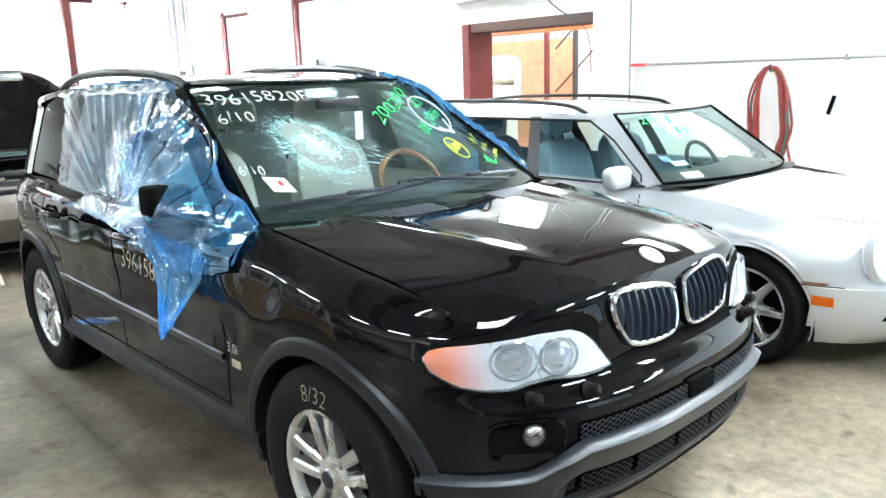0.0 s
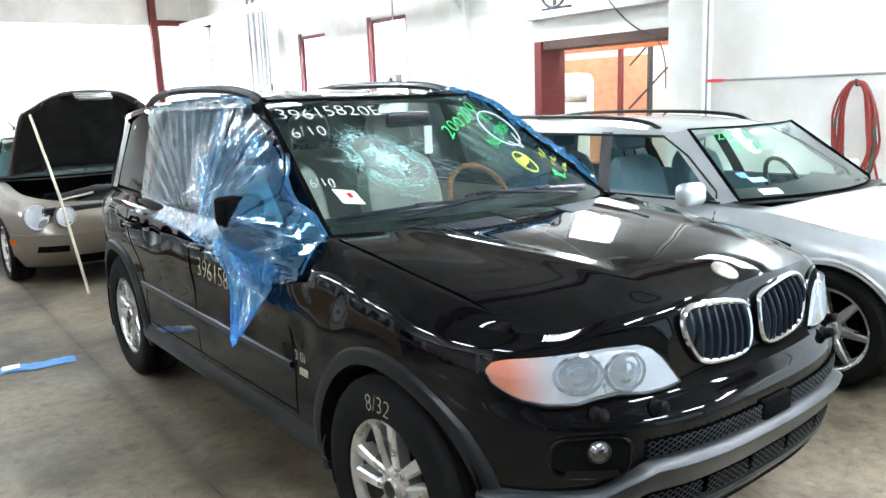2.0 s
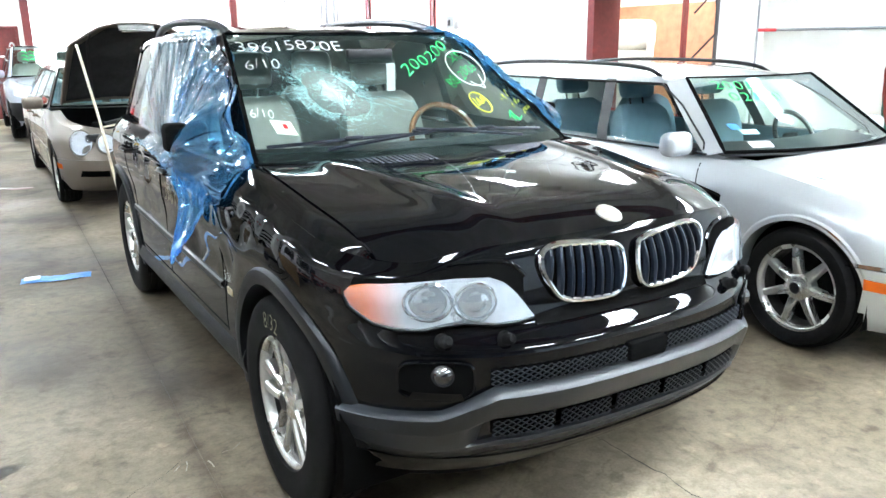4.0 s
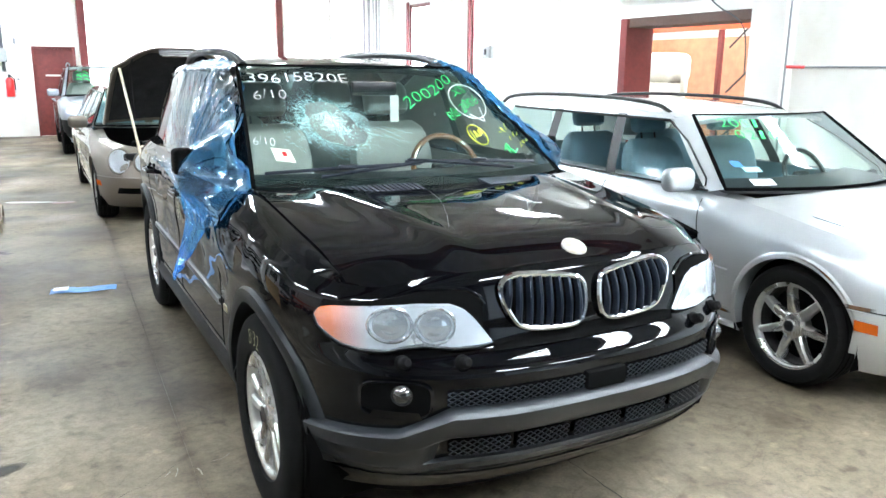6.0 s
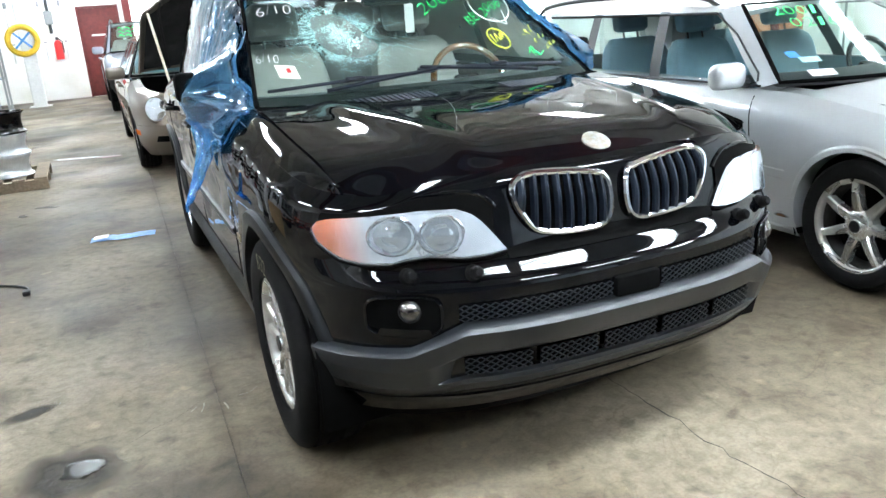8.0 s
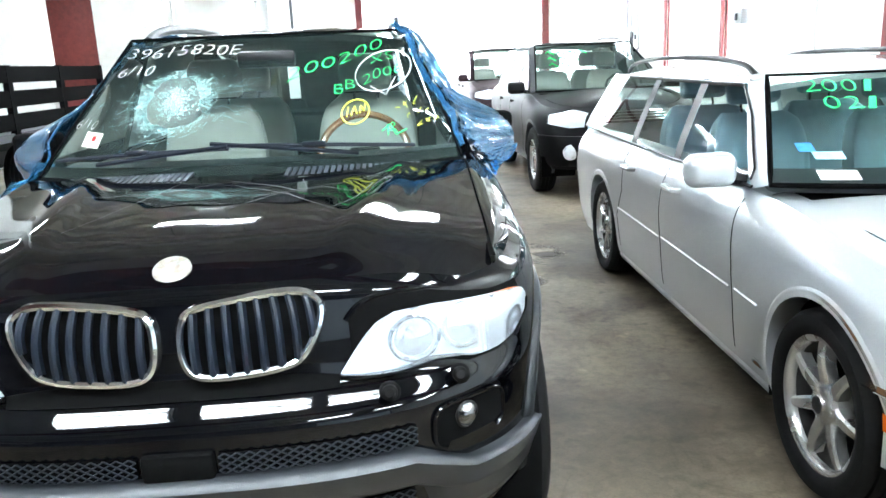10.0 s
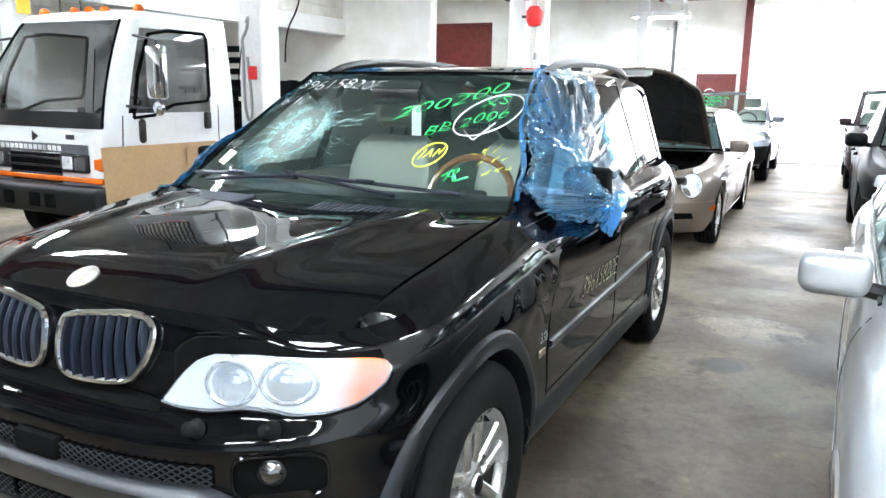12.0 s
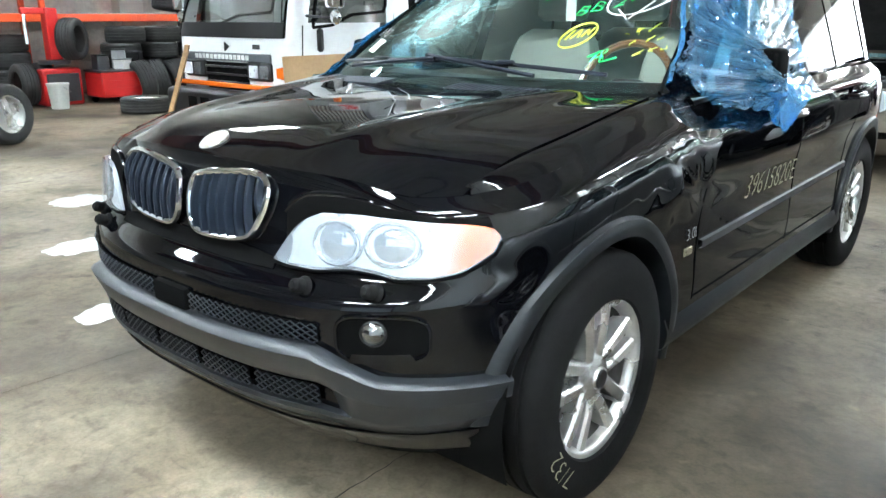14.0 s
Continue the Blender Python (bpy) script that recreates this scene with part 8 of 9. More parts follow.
for car, ws in ((black2, ws_b), (far, ws_f)):
    for k in range(3):
        z = 1.50 - 0.07 * k
        for j in range(4 - k):
            x = -0.50 + 0.13 * j
            part("faded_mark", tube(bmesh.new(), [Vector((x + 0.1 * t, ws(x + 0.1 * t, z + 0.02 * math.sin(t * 5)) - 0.006, z + 0.02 * math.sin(t * 5))) for t in (0, 0.3, 0.6, 0.9)], 0.009, 5), INK_G, car, "green unreadable pen mark")


# ---- loose and fixed things ----
def rim_only(m, group, label, r=0.235, w=0.21, mat=None, lip=0.0):
    t = thing("loose_rim", label, "wheel rim", group, m)
    part("barrel", lathe(bmesh.new(), [(r - 0.01, 0.0), (r, 0.0), (r, 0.012), (r - 0.022, 0.03), (r - 0.032, 0.06), (r - 0.034, w * 0.55), (r - 0.02, w - 0.03), (r, w - 0.012), (r, w), (r - 0.008, w), (r - 0.03, w - 0.03), (r - 0.045, w * 0.5), (r - 0.04, 0.02)], 36, closed=True), mat or POLISHED, t)
    bm = bmesh.new()
    for k in range(6):
        spoke(bm, 2 * math.pi * k / 6, 0.05, r - 0.035, 0.06, 0.045, w - 0.02, w - 0.01, 0.04)
    lathe(bm, [(0, w - 0.015), (0.06, w - 0.015), (0.07, w - 0.06), (0, w - 0.06)], 20)
    part("spokes", bm, mat or POLISHED, t)
    return t


GR = "stacked bare alloy rims"
random.seed(3)
proto = rim_only(pose(-2.42, 4.36, 0.0), GR, "bare polished alloy rim in a stack on the floor")
for k in range(1, 3):
    copy_thing(proto, pose(-2.42 + random.uniform(-0.02, 0.02), 4.36 + random.uniform(-0.02, 0.02), 0.2105 * k, 0, 0, 40 * k))
PAL = (-2.95, 5.95, -1.86, 7.0)
pal = thing("pallet", "weathered wooden pallet under stacked rims", "pallet")
for k in range(6):
    x = mix(PAL[0], PAL[2] - 0.12, k / 5)
    part("board", boxed((x, PAL[1], 0.10), (x + 0.12, PAL[3], 0.12), 0.003), GREY_WOOD, pal, smooth=False)
for y in (PAL[1], (PAL[1] + PAL[3]) / 2 - 0.04, PAL[3] - 0.08):
    part("bearer", boxed((PAL[0], y, 0.0), (PAL[2], y + 0.08, 0.10), 0.003), GREY_WOOD, pal, smooth=False)
for bx, by, n, dark in ((-2.22, 6.35, 3, True), (-2.70, 6.30, 3, False), (-2.30, 6.80, 2, False), (-2.75, 6.78, 4, True)):
    for k in range(n):
        last = k == n - 1 and dark
        o = copy_thing(proto, pose(bx + random.uniform(-0.02, 0.02), by + random.uniform(-0.02, 0.02), 0.12 + 0.2105 * k, 0, 0, random.uniform(0, 90)))
        if last:
            for c in o.children:
                c.data = c.data.copy()
                c.data.materials[0] = BLACK_PAINT
            tagged(o, "bare gloss black alloy rim on top of a stack")


def loose_tyre(m, r=0.33, rim=0.205, w=0.21, label="worn black tyre", group="spare tyres", disc=False):
    t = thing("tyre", label, "tyre", group, m)
    prof = tyre_profile(r, rim, w)
    part("casing", lathe(bmesh.new(), prof + [(rim + 0.02, w * 0.30), (r - 0.03, w * 0.3), (r - 0.03, -w * 0.3), (rim + 0.02, -w * 0.30)], 40, closed=True), RUBBER_OLD, t)
    if disc:
        part("rim", lathe(bmesh.new(), [(rim + 0.005, w * 0.40), (rim - 0.01, w * 0.36), (rim - 0.03, w * 0.1), (0.09, w * 0.16), (0.05, w * 0.24), (0, w * 0.24)], 32), ALLOY, t, "pale alloy rim")
    return t


loose_tyre(pose(-9.0, 4.12, 0.115), 0.36, 0.22, 0.23, "big tyre with a pale rim lying flat on the floor", disc=True)
wl = loose_tyre(pose(-7.35, 1.55, 0.33, 0, 88, 25), 0.33, 0.205, 0.22, "tyre on an alloy rim standing upright on the floor", disc=True)
rack = thing("tyre_rack", "orange-red steel rack with worn tyres on it", "rack")
for y in (1.2, 3.9, 6.85):
    for x in (-12.35, -11.55):
        part("upright", boxed((x - 0.04, y - 0.04, 0), (x + 0.04, y + 0.04, 2.268), 0.004), ORANGE_RACK if y < 6 else DARK_STEEL, rack, smooth=False)
for z in (1.28, 2.14):
    for x in (-12.35, -11.55):
        part("rack_beam", boxed((x - 0.03, 1.24, z), (x + 0.03, 6.81, z + 0.13), 0.006), ORANGE_RACK, rack, smooth=False)
    part("deck", boxed((-12.3, 1.24, z + 0.131), (-11.6, 6.81, z + 0.145)), GALV, rack, smooth=False)
tp = loose_tyre(pose(-11.92, 6.20, 2.285 + 0.335, 0, 90, 89), 0.33, 0.205, 0.27, "worn black tyre standing on the rack")
copy_thing(tp, pose(-11.93, 6.475, 2.285 + 0.335, 0, 90, 91))
for k, tilt in enumerate((8, 16)):
    copy_thing(tp, pose(-11.92, 6.42 - 0.03 * k, 1.425 + 0.19 + 0.29 * k, 0, tilt, 100))
for y in (3.3, 3.62, 4.75, 5.05, 5.35, 5.65, 5.95, 6.25):
    copy_thing(tp, pose(-11.25 + random.uniform(-0.1, 0.1), y, 0.335, 0, 90, random.uniform(78, 102)))
for y in (4.95, 5.65, 6.40):
    for k in range(2):
        copy_thing(tp, pose(-11.2 + random.uniform(-0.06, 0.06), y + 0.1 * k, 0.668 + 0.135 + 0.27 * k, 0, 0, 50 * k))
for k in range(7):
    copy_thing(tp, pose(-10.55 + random.uniform(-0.04, 0.04), 4.95 + 0.30 * k, 0.34, 0, 78, random.uniform(70, 84)))
for k in range(4):
    copy_thing(tp, pose(-11.95, 3.42 + random.uniform(-0.02, 0.02), 0.136 + 0.271 * k, 0, 0, 0))
for k in range(4):
    copy_thing(tp, pose(-11.1, 1.9 + random.uniform(-0.02, 0.02), 0.136 + 0.271 * k, 0, 0, 0))

tc = thing("tyre_changer", "red tyre-changing machine with a wheel clamped on it", "machine", "", pose(-10.95, 3.66, 0))
part("cabinet", boxed((-0.32, -0.20, 0), (0.10, 0.42, 0.58), 0.03), BRIGHT_RED, tc)
part("side_panel", boxed((0.10, -0.14, 0.06), (0.14, 0.36, 0.50), 0.008), DARK_STEEL, tc)
part("column", boxed((-0.38, 0.10, 0.62), (-0.20, 0.30, 1.50), 0.02), BRIGHT_RED, tc)
part("arm", boxed((-0.32, -0.25, 1.40), (-0.24, 0.30, 1.50), 0.02), BRIGHT_RED, tc)
part("spindle", tube(bmesh.new(), [(-0.28, -0.20, 1.40), (-0.28, -0.20, 0.95)], 0.03), CHROME, tc)
part("turntable", lathe(bmesh.new(), [(0, 0.70), (0.24, 0.70), (0.24, 0.64), (0, 0.64)], 24, Matrix.Translation((-0.10, 0.10, 0))), DARK_STEEL, tc)
copy_thing(tp, pose(-10.90, 4.02, 1.02, 0, 90, 40))
tool = thing("tool_trolley", "red tool trolley with clutter on top", "trolley", "", pose(-10.75, 4.66, 0))
part("chest", boxed((-0.30, -0.45, 0.10), (0.30, 0.45, 0.50), 0.02), BRIGHT_RED, tool)
for z in (0.16, 0.28, 0.40):
    part("drawer", boxed((0.30, -0.42, z), (0.312, 0.42, z + 0.09), 0.004), BRIGHT_RED, tool)
part("tray", boxed((-0.31, -0.46, 0.50), (0.31, 0.46, 0.53), 0.006), DARK_STEEL, tool)
for k in range(4):
    y = -0.35 + 0.22 * k
    part("castor", lathe(bmesh.new(), [(0, -0.02), (0.05, -0.02), (0.05, 0.02), (0, 0.02)], 14, Matrix.Translation((0.22 if k % 2 else -0.22, y, 0.05)) @ Matrix.Rotation(radians(90), 4, "Y")), MATT_BLACK, tool)
for k, (x, y, h) in enumerate(((-0.1, -0.25, 0.22), (0.05, 0.05, 0.15), (0.0, 0.3, 0.26), (-0.15, 0.1, 0.3))):
    b = thing("workshop_box", "dark workshop box on the red trolley", "box", "", pose(-10.75 + x, 4.66 + y, 0.53, 0, 0, 20 * k))
    part("case", boxed((-0.11, -0.10, 0), (0.11, 0.10, h), 0.012), [DARK_STEEL, PAPER, BLACK_PL, GREY_STEEL][k], b)
    part("lid", boxed((-0.115, -0.105, h), (0.115, 0.105, h + 0.02), 0.006), [BLACK_PL, GREY_STEEL, DARK_STEEL, BLACK_PL][k], b)
bk = thing("bucket", "white plastic bucket on the floor", "bucket", "", pose(-10.45, 3.50, 0))
part("pail", lathe(bmesh.new(), [(0, 0.004), (0.125, 0.0), (0.155, 0.36), (0.165, 0.36), (0.165, 0.385), (0.15, 0.385), (0.12, 0.02), (0, 0.02)], 28), BUCKET, bk)
part("bail", tube(bmesh.new(), [(0.165 * math.cos(a), 0.165 * math.sin(a), 0.34 - 0.10 * math.sin(a)) for a in [math.pi * k / 12 for k in range(13)]], 0.004, 6), GREY_STEEL, bk)
plank = thing("wooden_plank", "raw wooden plank leaning on the lorry bumper", "plank")
part("board", boxed((-0.05, -0.02, 0), (0.05, 0.02, 1.16), 0.004, look((-5.16, 2.10, 0.0), (-4.93, 2.37, 1.05)) @ Matrix.Rotation(math.pi, 4, "Y")), WOOD, plank, smooth=False)

# pole leaning on the gold car
pole = thing("white_pole", "thin white pole leaning against the raised bonnet", "pole")
part("shaft", tube(bmesh.new(), [(-0.52, 5.28, 0.0), (-0.585, 5.62, 0.85), (-0.66, 6.02, 1.58)], 0.013, 8), surf("cream_pole_paint", (0.66, 0.58, 0.44), 0.5), pole)
part("cross_bar", tube(bmesh.new(), [(-0.59, 5.60, 0.82), (-0.30, 5.62, 0.86)], 0.010, 8), surf("cream_bar_paint", (0.66, 0.58, 0.44), 0.5), pole)

# scraps, stains and cords on the floor
sc = thing("film_scrap", "flat scrap of blue film on the floor", "scrap", "", pose(-1.29, 3.42, 0.002, 0, 0, -8))
bm = sheet(bmesh.new(), lambda u, v: (mix(-0.22, 0.22, u), mix(-0.07, 0.07, v) + 0.012 * math.sin(u * 9), 0.004 + 0.010 * abs(noise.noise(Vector((u * 5, v * 4, 1))))), 20, 6)
part("strip", bm, TAPE_BLUE, sc)
part("end", sheet(bmesh.new(), lambda u, v: (mix(-0.20, -0.10, u), mix(-0.04, 0.05, v), 0.018 + 0.004 * u), 4, 3), PAPER, sc, "white end of the scrap")


def puddle(x, y, rx, ry, seed, mat, label, turn=0.0, lift=0.0015, cat="puddle"):
    bm = bmesh.new()
    ring = []
    for k in range(48):
        a = 2 * math.pi * k / 48
        r = 1 + 0.38 * noise.noise(Vector((math.cos(a) * 1.6, math.sin(a) * 1.6, seed))) + 0.14 * noise.noise(Vector((math.cos(a) * 5, math.sin(a) * 5, seed)))
        ring.append((r * math.cos(a) * rx, r * math.sin(a) * ry))
    rows = [[Vector((px * t, py * t, lift * h)) for px, py in ring] for t, h in ((0.02, 1), (0.6, 1), (0.93, 0.9), (1.0, 0.12))]
    grid(bm, rows, closed_u=True)
    o = part(cat, bm, mat, None)
    o.matrix_basis = pose(x, y, 0.0005, 0, 0, turn)
    return tagged(o, label, cat)


def soaked(m, most=1.0, lo=0.05, hi=0.55):
    """Lets a stain thin out unevenly towards its rim."""
    N, L = m.node_tree.nodes, m.node_tree.links
    tc, ln, nz, mr = N.new("ShaderNodeTexCoord"), N.new("ShaderNodeVectorMath"), N.new("ShaderNodeTexNoise"), N.new("ShaderNodeMapRange")
    ln.operation = "DISTANCE"
    ln.inputs[1].default_value = (0.5, 0.5, 0.5)
    mp = N.new("ShaderNodeMapping")
    mp.inputs["Scale"].default_value, mp.inputs["Location"].default_value = (1, 1, 0), (0, 0, 0.5)
    L.new(tc.outputs["Generated"], mp.inputs["Vector"])
    L.new(mp.outputs[0], ln.inputs[0])
    nz.inputs["Scale"].default_value, nz.inputs["Detail"].default_value = 5.0, 7.0
    L.new(tc.outputs["Object"], nz.inputs["Vector"])
    a, b = N.new("ShaderNodeMath"), N.new("ShaderNodeMath")
    a.operation, b.operation = "MULTIPLY_ADD", "ADD"
    a.inputs[1].default_value, a.inputs[2].default_value = -2.0, 0.55
    L.new(ln.outputs["Value"], a.inputs[0])
    L.new(a.outputs[0], b.inputs[0])
    L.new(nz.outputs["Fac"], b.inputs[1])
    mr.inputs["From Min"].default_value, mr.inputs["From Max"].default_value, mr.inputs["To Max"].default_value = lo, hi, most
    L.new(b.outputs[0], mr.inputs["Value"])
    L.new(mr.outputs["Result"], N["Principled BSDF"].inputs["Alpha"])
    return m


# the white that the wet patches mirror is put into their colour
WET_GLARE = surf("water_with_painted_glare", (0.72, 0.72, 0.70), 0.05, var=0.25, big=6, rvar=0.03, spec=0.6)
OIL = surf("black_oil", (0.022, 0.019, 0.016), 0.22, var=0.5, big=9, fine=40, rvar=0.15)
DAMP = soaked(surf("dried_oil_stain", (0.045, 0.036, 0.025), 0.5, var=0.45, big=9, fine=40, rvar=0.2, spec=0.3), 0.8)
PALE = soaked(surf("pale_scraped_concrete", (0.30, 0.26, 0.20), 0.5, var=0.35, big=7, fine=40, tint=(0.15, 0.125, 0.09), spec=0.3), 0.75, 0.2, 0.6)
puddle(-4.02, 0.78, 0.20, 0.22, 1, WET_GLARE, "shallow wet patch with white reflection painted in", 25)
puddle(-2.80, 0.20, 0.16, 0.20, 2, WET_GLARE, "shallow wet patch with white reflection painted in", 10)
puddle(-1.62, -0.23, 0.11, 0.13, 3, WET_GLARE, "small wet patch with white reflection painted in", 20)
puddle(-1.63, 0.18, 0.20, 0.19, 4, DAMP, "dark dried oil stain with a wet middle", -30, 0.001, "stain")
puddle(-1.58, 0.18, 0.075, 0.06, 5, OIL, "wet black oil spot", 0, 0.003, "stain")
puddle(1.38, 3.40, 0.52, 0.42, 6, PALE, "pale scraped patch in the floor", 12, 0.001, "stain")
puddle(1.62, 3.30, 0.13, 0.11, 7, DAMP, "dark blotch beside the pale patch", 0, 0.002, "stain")
puddle(1.30, 2.55, 0.22, 0.14, 8, DAMP, "dark blotch on the concrete", 40, 0.001, "stain")
puddle(-2.45, 9.0, 0.9, 0.25, 9, PALE, "pale worn patch on the floor", 60, 0.001, "stain")
puddle(-1.25, 7.62, 0.16, 0.06, 10, surf("red_floor_smear", (0.16, 0.03, 0.03), 0.3), "red smear on the concrete", -10, 0.002, "stain")
puddle(-1.62, 7.80, 0.28, 0.05, 11, surf("white_floor_smear", (0.60, 0.58, 0.54), 0.4), "white smear on the concrete", -20, 0.002, "stain")
random.seed(8)
for k in range(7):
    x, y = random.uniform(-3.5, 3.0), random.uniform(-2.2, 5.0)
    if abs(x) < 0.95 and -0.9 < y < 4:
        continue
    puddle(x, y, random.uniform(0.03, 0.12), random.uniform(0.03, 0.10), 20 + k, DAMP, "small dark spot on the concrete", random.uniform(0, 180), 0.001, "stain")
cd = thing("power_cord", "black power cord lying on the concrete floor", "cord")
part("cable", tube(bmesh.new(), smooth_loop([(-3.4, 3.3, 0.009), (-2.9, 2.95, 0.009), (-2.5, 2.86, 0.009), (-2.15, 2.74, 0.009), (-1.95, 2.62, 0.009), (-1.86, 2.50, 0.009), (-1.87, 2.42, 0.009)], 2, False), 0.008, 6), BLACK_PL, cd)
part("plug", boxed((-1.89, 2.37, 0.0), (-1.85, 2.43, 0.028), 0.006), BLACK_PL, cd)
cd2 = thing("power_cord", "black power cord lying on the concrete floor", "cord")
part("cable", tube(bmesh.new(), smooth_loop([(-2.9, 3.3, 0.009), (-2.6, 3.15, 0.009), (-2.35, 3.2, 0.009), (-2.22, 3.35, 0.009), (-2.4, 3.5, 0.009)], 2, False), 0.007, 6), BLACK_PL, cd2)
jk = thing("floor_jack", "black steel trolley jack beside the rims", "jack", "", pose(-2.62, 3.75, 0, 0, 0, 20))
part("frame", boxed((-0.25, -0.10, 0.05), (0.25, 0.10, 0.14), 0.02), BLACK_PL, jk)
part("saddle", lathe(bmesh.new(), [(0, 0.17), (0.05, 0.17), (0.05, 0.14), (0, 0.14)], 16, Matrix.Translation((0.18, 0, 0))), DARK_STEEL, jk)
part("lever", tube(bmesh.new(), [(-0.22, 0, 0.12), (-0.62, 0.02, 0.75)], 0.016), DARK_STEEL, jk)
for x in (-0.2, 0.2):
    for y in (-0.11, 0.11):
        part("castor", lathe(bmesh.new(), [(0, -0.015), (0.05, -0.015), (0.05, 0.015), (0, 0.015)], 14, Matrix.Translation((x, y, 0.05)) @ Matrix.Rotation(radians(90), 4, "X")), DARK_STEEL, jk)

# east wall: pipes, hoses, boxes
pp = thing("wall_pipe", "thin grey pipe run along the white wall", "pipe")
part("run", tube(bmesh.new(), [(5.95, 3.20, 1.668), (5.95, -1.40, 1.663)], 0.014, 8), GREY_STEEL, pp)
part("riser", tube(bmesh.new(), [(5.77, 3.22, 0.3), (5.77, 3.22, CEILING_Z)], 0.012, 8), GREY_STEEL, pp)
part("valve", tube(bmesh.new(), [(5.77, 3.22, 1.668), (5.95, 3.12, 1.668)], 0.018, 8), BRIGHT_RED, pp, "red valve")
for y in (0.9, -1.2):
    part("clip", boxed((5.93, y, 1.64), (5.998, y + 0.03, 1.70)), GREY_STEEL, pp)
hs = thing("hose_bundle", "looped red and green air hoses hung on a wall hook", "hose")
part("hook", tube(bmesh.new(), [(5.998, 1.62, 1.56), (5.88, 1.62, 1.56), (5.86, 1.62, 1.62)], 0.014), DARK_STEEL, hs)
random.seed(14)
for k in range(13):
    w, d = random.uniform(0.13, 0.27), random.uniform(0.82, 1.06)
    pts = []
    for q in range(28):
        a = 2 * math.pi * q / 28
        s = math.sin(a)
        pts.append((5.93 - 0.008 * (k % 5) - 0.03 * (s > 0), 1.62 + w * math.copysign(abs(math.cos(a)) ** 0.75, math.cos(a)) * (0.72 + 0.28 * (1 - s) / 2) + 0.012 * math.sin(3 * a + k), 1.60 - d / 2 + d / 2 * math.copysign(abs(s) ** 0.9, s)))
    part("loop", tube(bmesh.new(), pts, 0.0125, 7, closed=True), HOSE_GREEN if k in (3, 6, 10) else HOSE_RED, hs, "green hose loop" if k in (3, 6, 10) else "")
part("tail", tube(bmesh.new(), smooth_loop([(5.92, 1.45, 0.9), (5.90, 1.36, 0.6), (5.92, 1.34, 0.4)], 2, False), 0.0125, 7), HOSE_RED, hs)
for nm, y, z, w, h, mt in (("switch_box", 9.62, 1.93, 0.30, 0.24, GREY_STEEL), ("fuse_box", 14.6, 1.8, 0.35, 0.5, GREY_STEEL), ("switch_box", 14.95, 1.75, 0.18, 0.34, DARK_STEEL)):
    b = thing(nm, "grey metal electric box on the white wall", "electric box")
    part("case", boxed((5.86, y - w / 2, z - h / 2), (5.998, y + w / 2, z + h / 2), 0.008), mt, b)
    part("lever", boxed((5.83, y - 0.02, z - 0.05), (5.86, y + 0.02, z + 0.05), 0.004), DARK_STEEL, b)
    part("conduit", tube(bmesh.new(), [(5.95, y, z + h / 2), (5.95, y, CEILING_Z)], 0.016, 8), GALV, b)
for y in (14.75, 15.2, 15.5):
    c = thing("conduit_pipe", "upright grey conduit on the white wall", "pipe")
    part("run", tube(bmesh.new(), [(5.94, y, 0.1), (5.94, y, CEILING_Z)], 0.03, 8), GALV, c)
wt = thing("wall_tool", "black and white squeegee hung on the white wall", "tool")
part("handle", tube(bmesh.new(), [(5.97, 0.93, 1.55), (5.97, 0.97, 0.95)], 0.010), PAPER, wt)
part("grip", tube(bmesh.new(), [(5.965, 1.01, 1.30), (5.965, 1.06, 1.12)], 0.020), MATT_BLACK, wt)
# long duct under the ceiling along the east wall
dt = thing("cable_trough", "long white steel trough under the ceiling", "trough")
part("channel", boxed((5.10, 6.5, 3.50), (5.28, 17.7, 3.66), 0.01), STEEL_WHITE, dt, smooth=False)
for y in (7.5, 11.0, 14.5, 17.0):
    part("hanger", tube(bmesh.new(), [(5.19, y, 3.66), (5.19, y, CEILING_Z)], 0.012), STEEL_WHITE, dt)
br = thing("wall_brace", "white steel brace from wall to ceiling", "brace")
part("strut", tube(bmesh.new(), [(5.99, 7.7, 2.9), (5.25, 7.7, 3.6)], 0.03), STEEL_WHITE, br)
# fan in the high window
fn = thing("window_fan", "dark industrial fan mounted above the opening", "fan")
part("cage", tube(bmesh.new(), [(5.90, 5.70 + 0.24 * math.cos(a), 2.99 + 0.24 * math.sin(a)) for a in [2 * math.pi * k / 24 for k in range(24)]], 0.02, 6, closed=True), DARK_STEEL, fn)
for k in range(3):
    a = 2 * math.pi * k / 3 + 0.4
    part("blade", boxed((-0.01, 0.03, -0.05), (0.01, 0.21, 0.06), 0.004, Matrix.Translation((5.90, 5.70, 2.99)) @ Matrix.Rotation(a, 4, "X") @ Matrix.Rotation(0.5, 4, "Y")), surf("dusty_fan_blade", (0.10, 0.07, 0.05), 0.6), fn)
part("motor", boxed((5.86, 5.63, 2.92), (5.99, 5.77, 3.06), 0.03), DARK_STEEL, fn)
part("bracket", boxed((5.92, 5.45, 2.72), (5.99, 5.95, 2.76)), DARK_STEEL, fn)
cb = thing("slack_cable", "dark cable slung across the opening", "cable")
part("line", tube(bmesh.new(), smooth_loop([(5.84, 5.3, 3.6), (5.84, 4.9, 2.95), (5.85, 4.4, 2.40), (5.87, 3.95, 2.20), (5.80, 3.80, 1.95), (5.79, 3.78, 1.6)], 2, False), 0.009, 6), DARK_STEEL, cb)

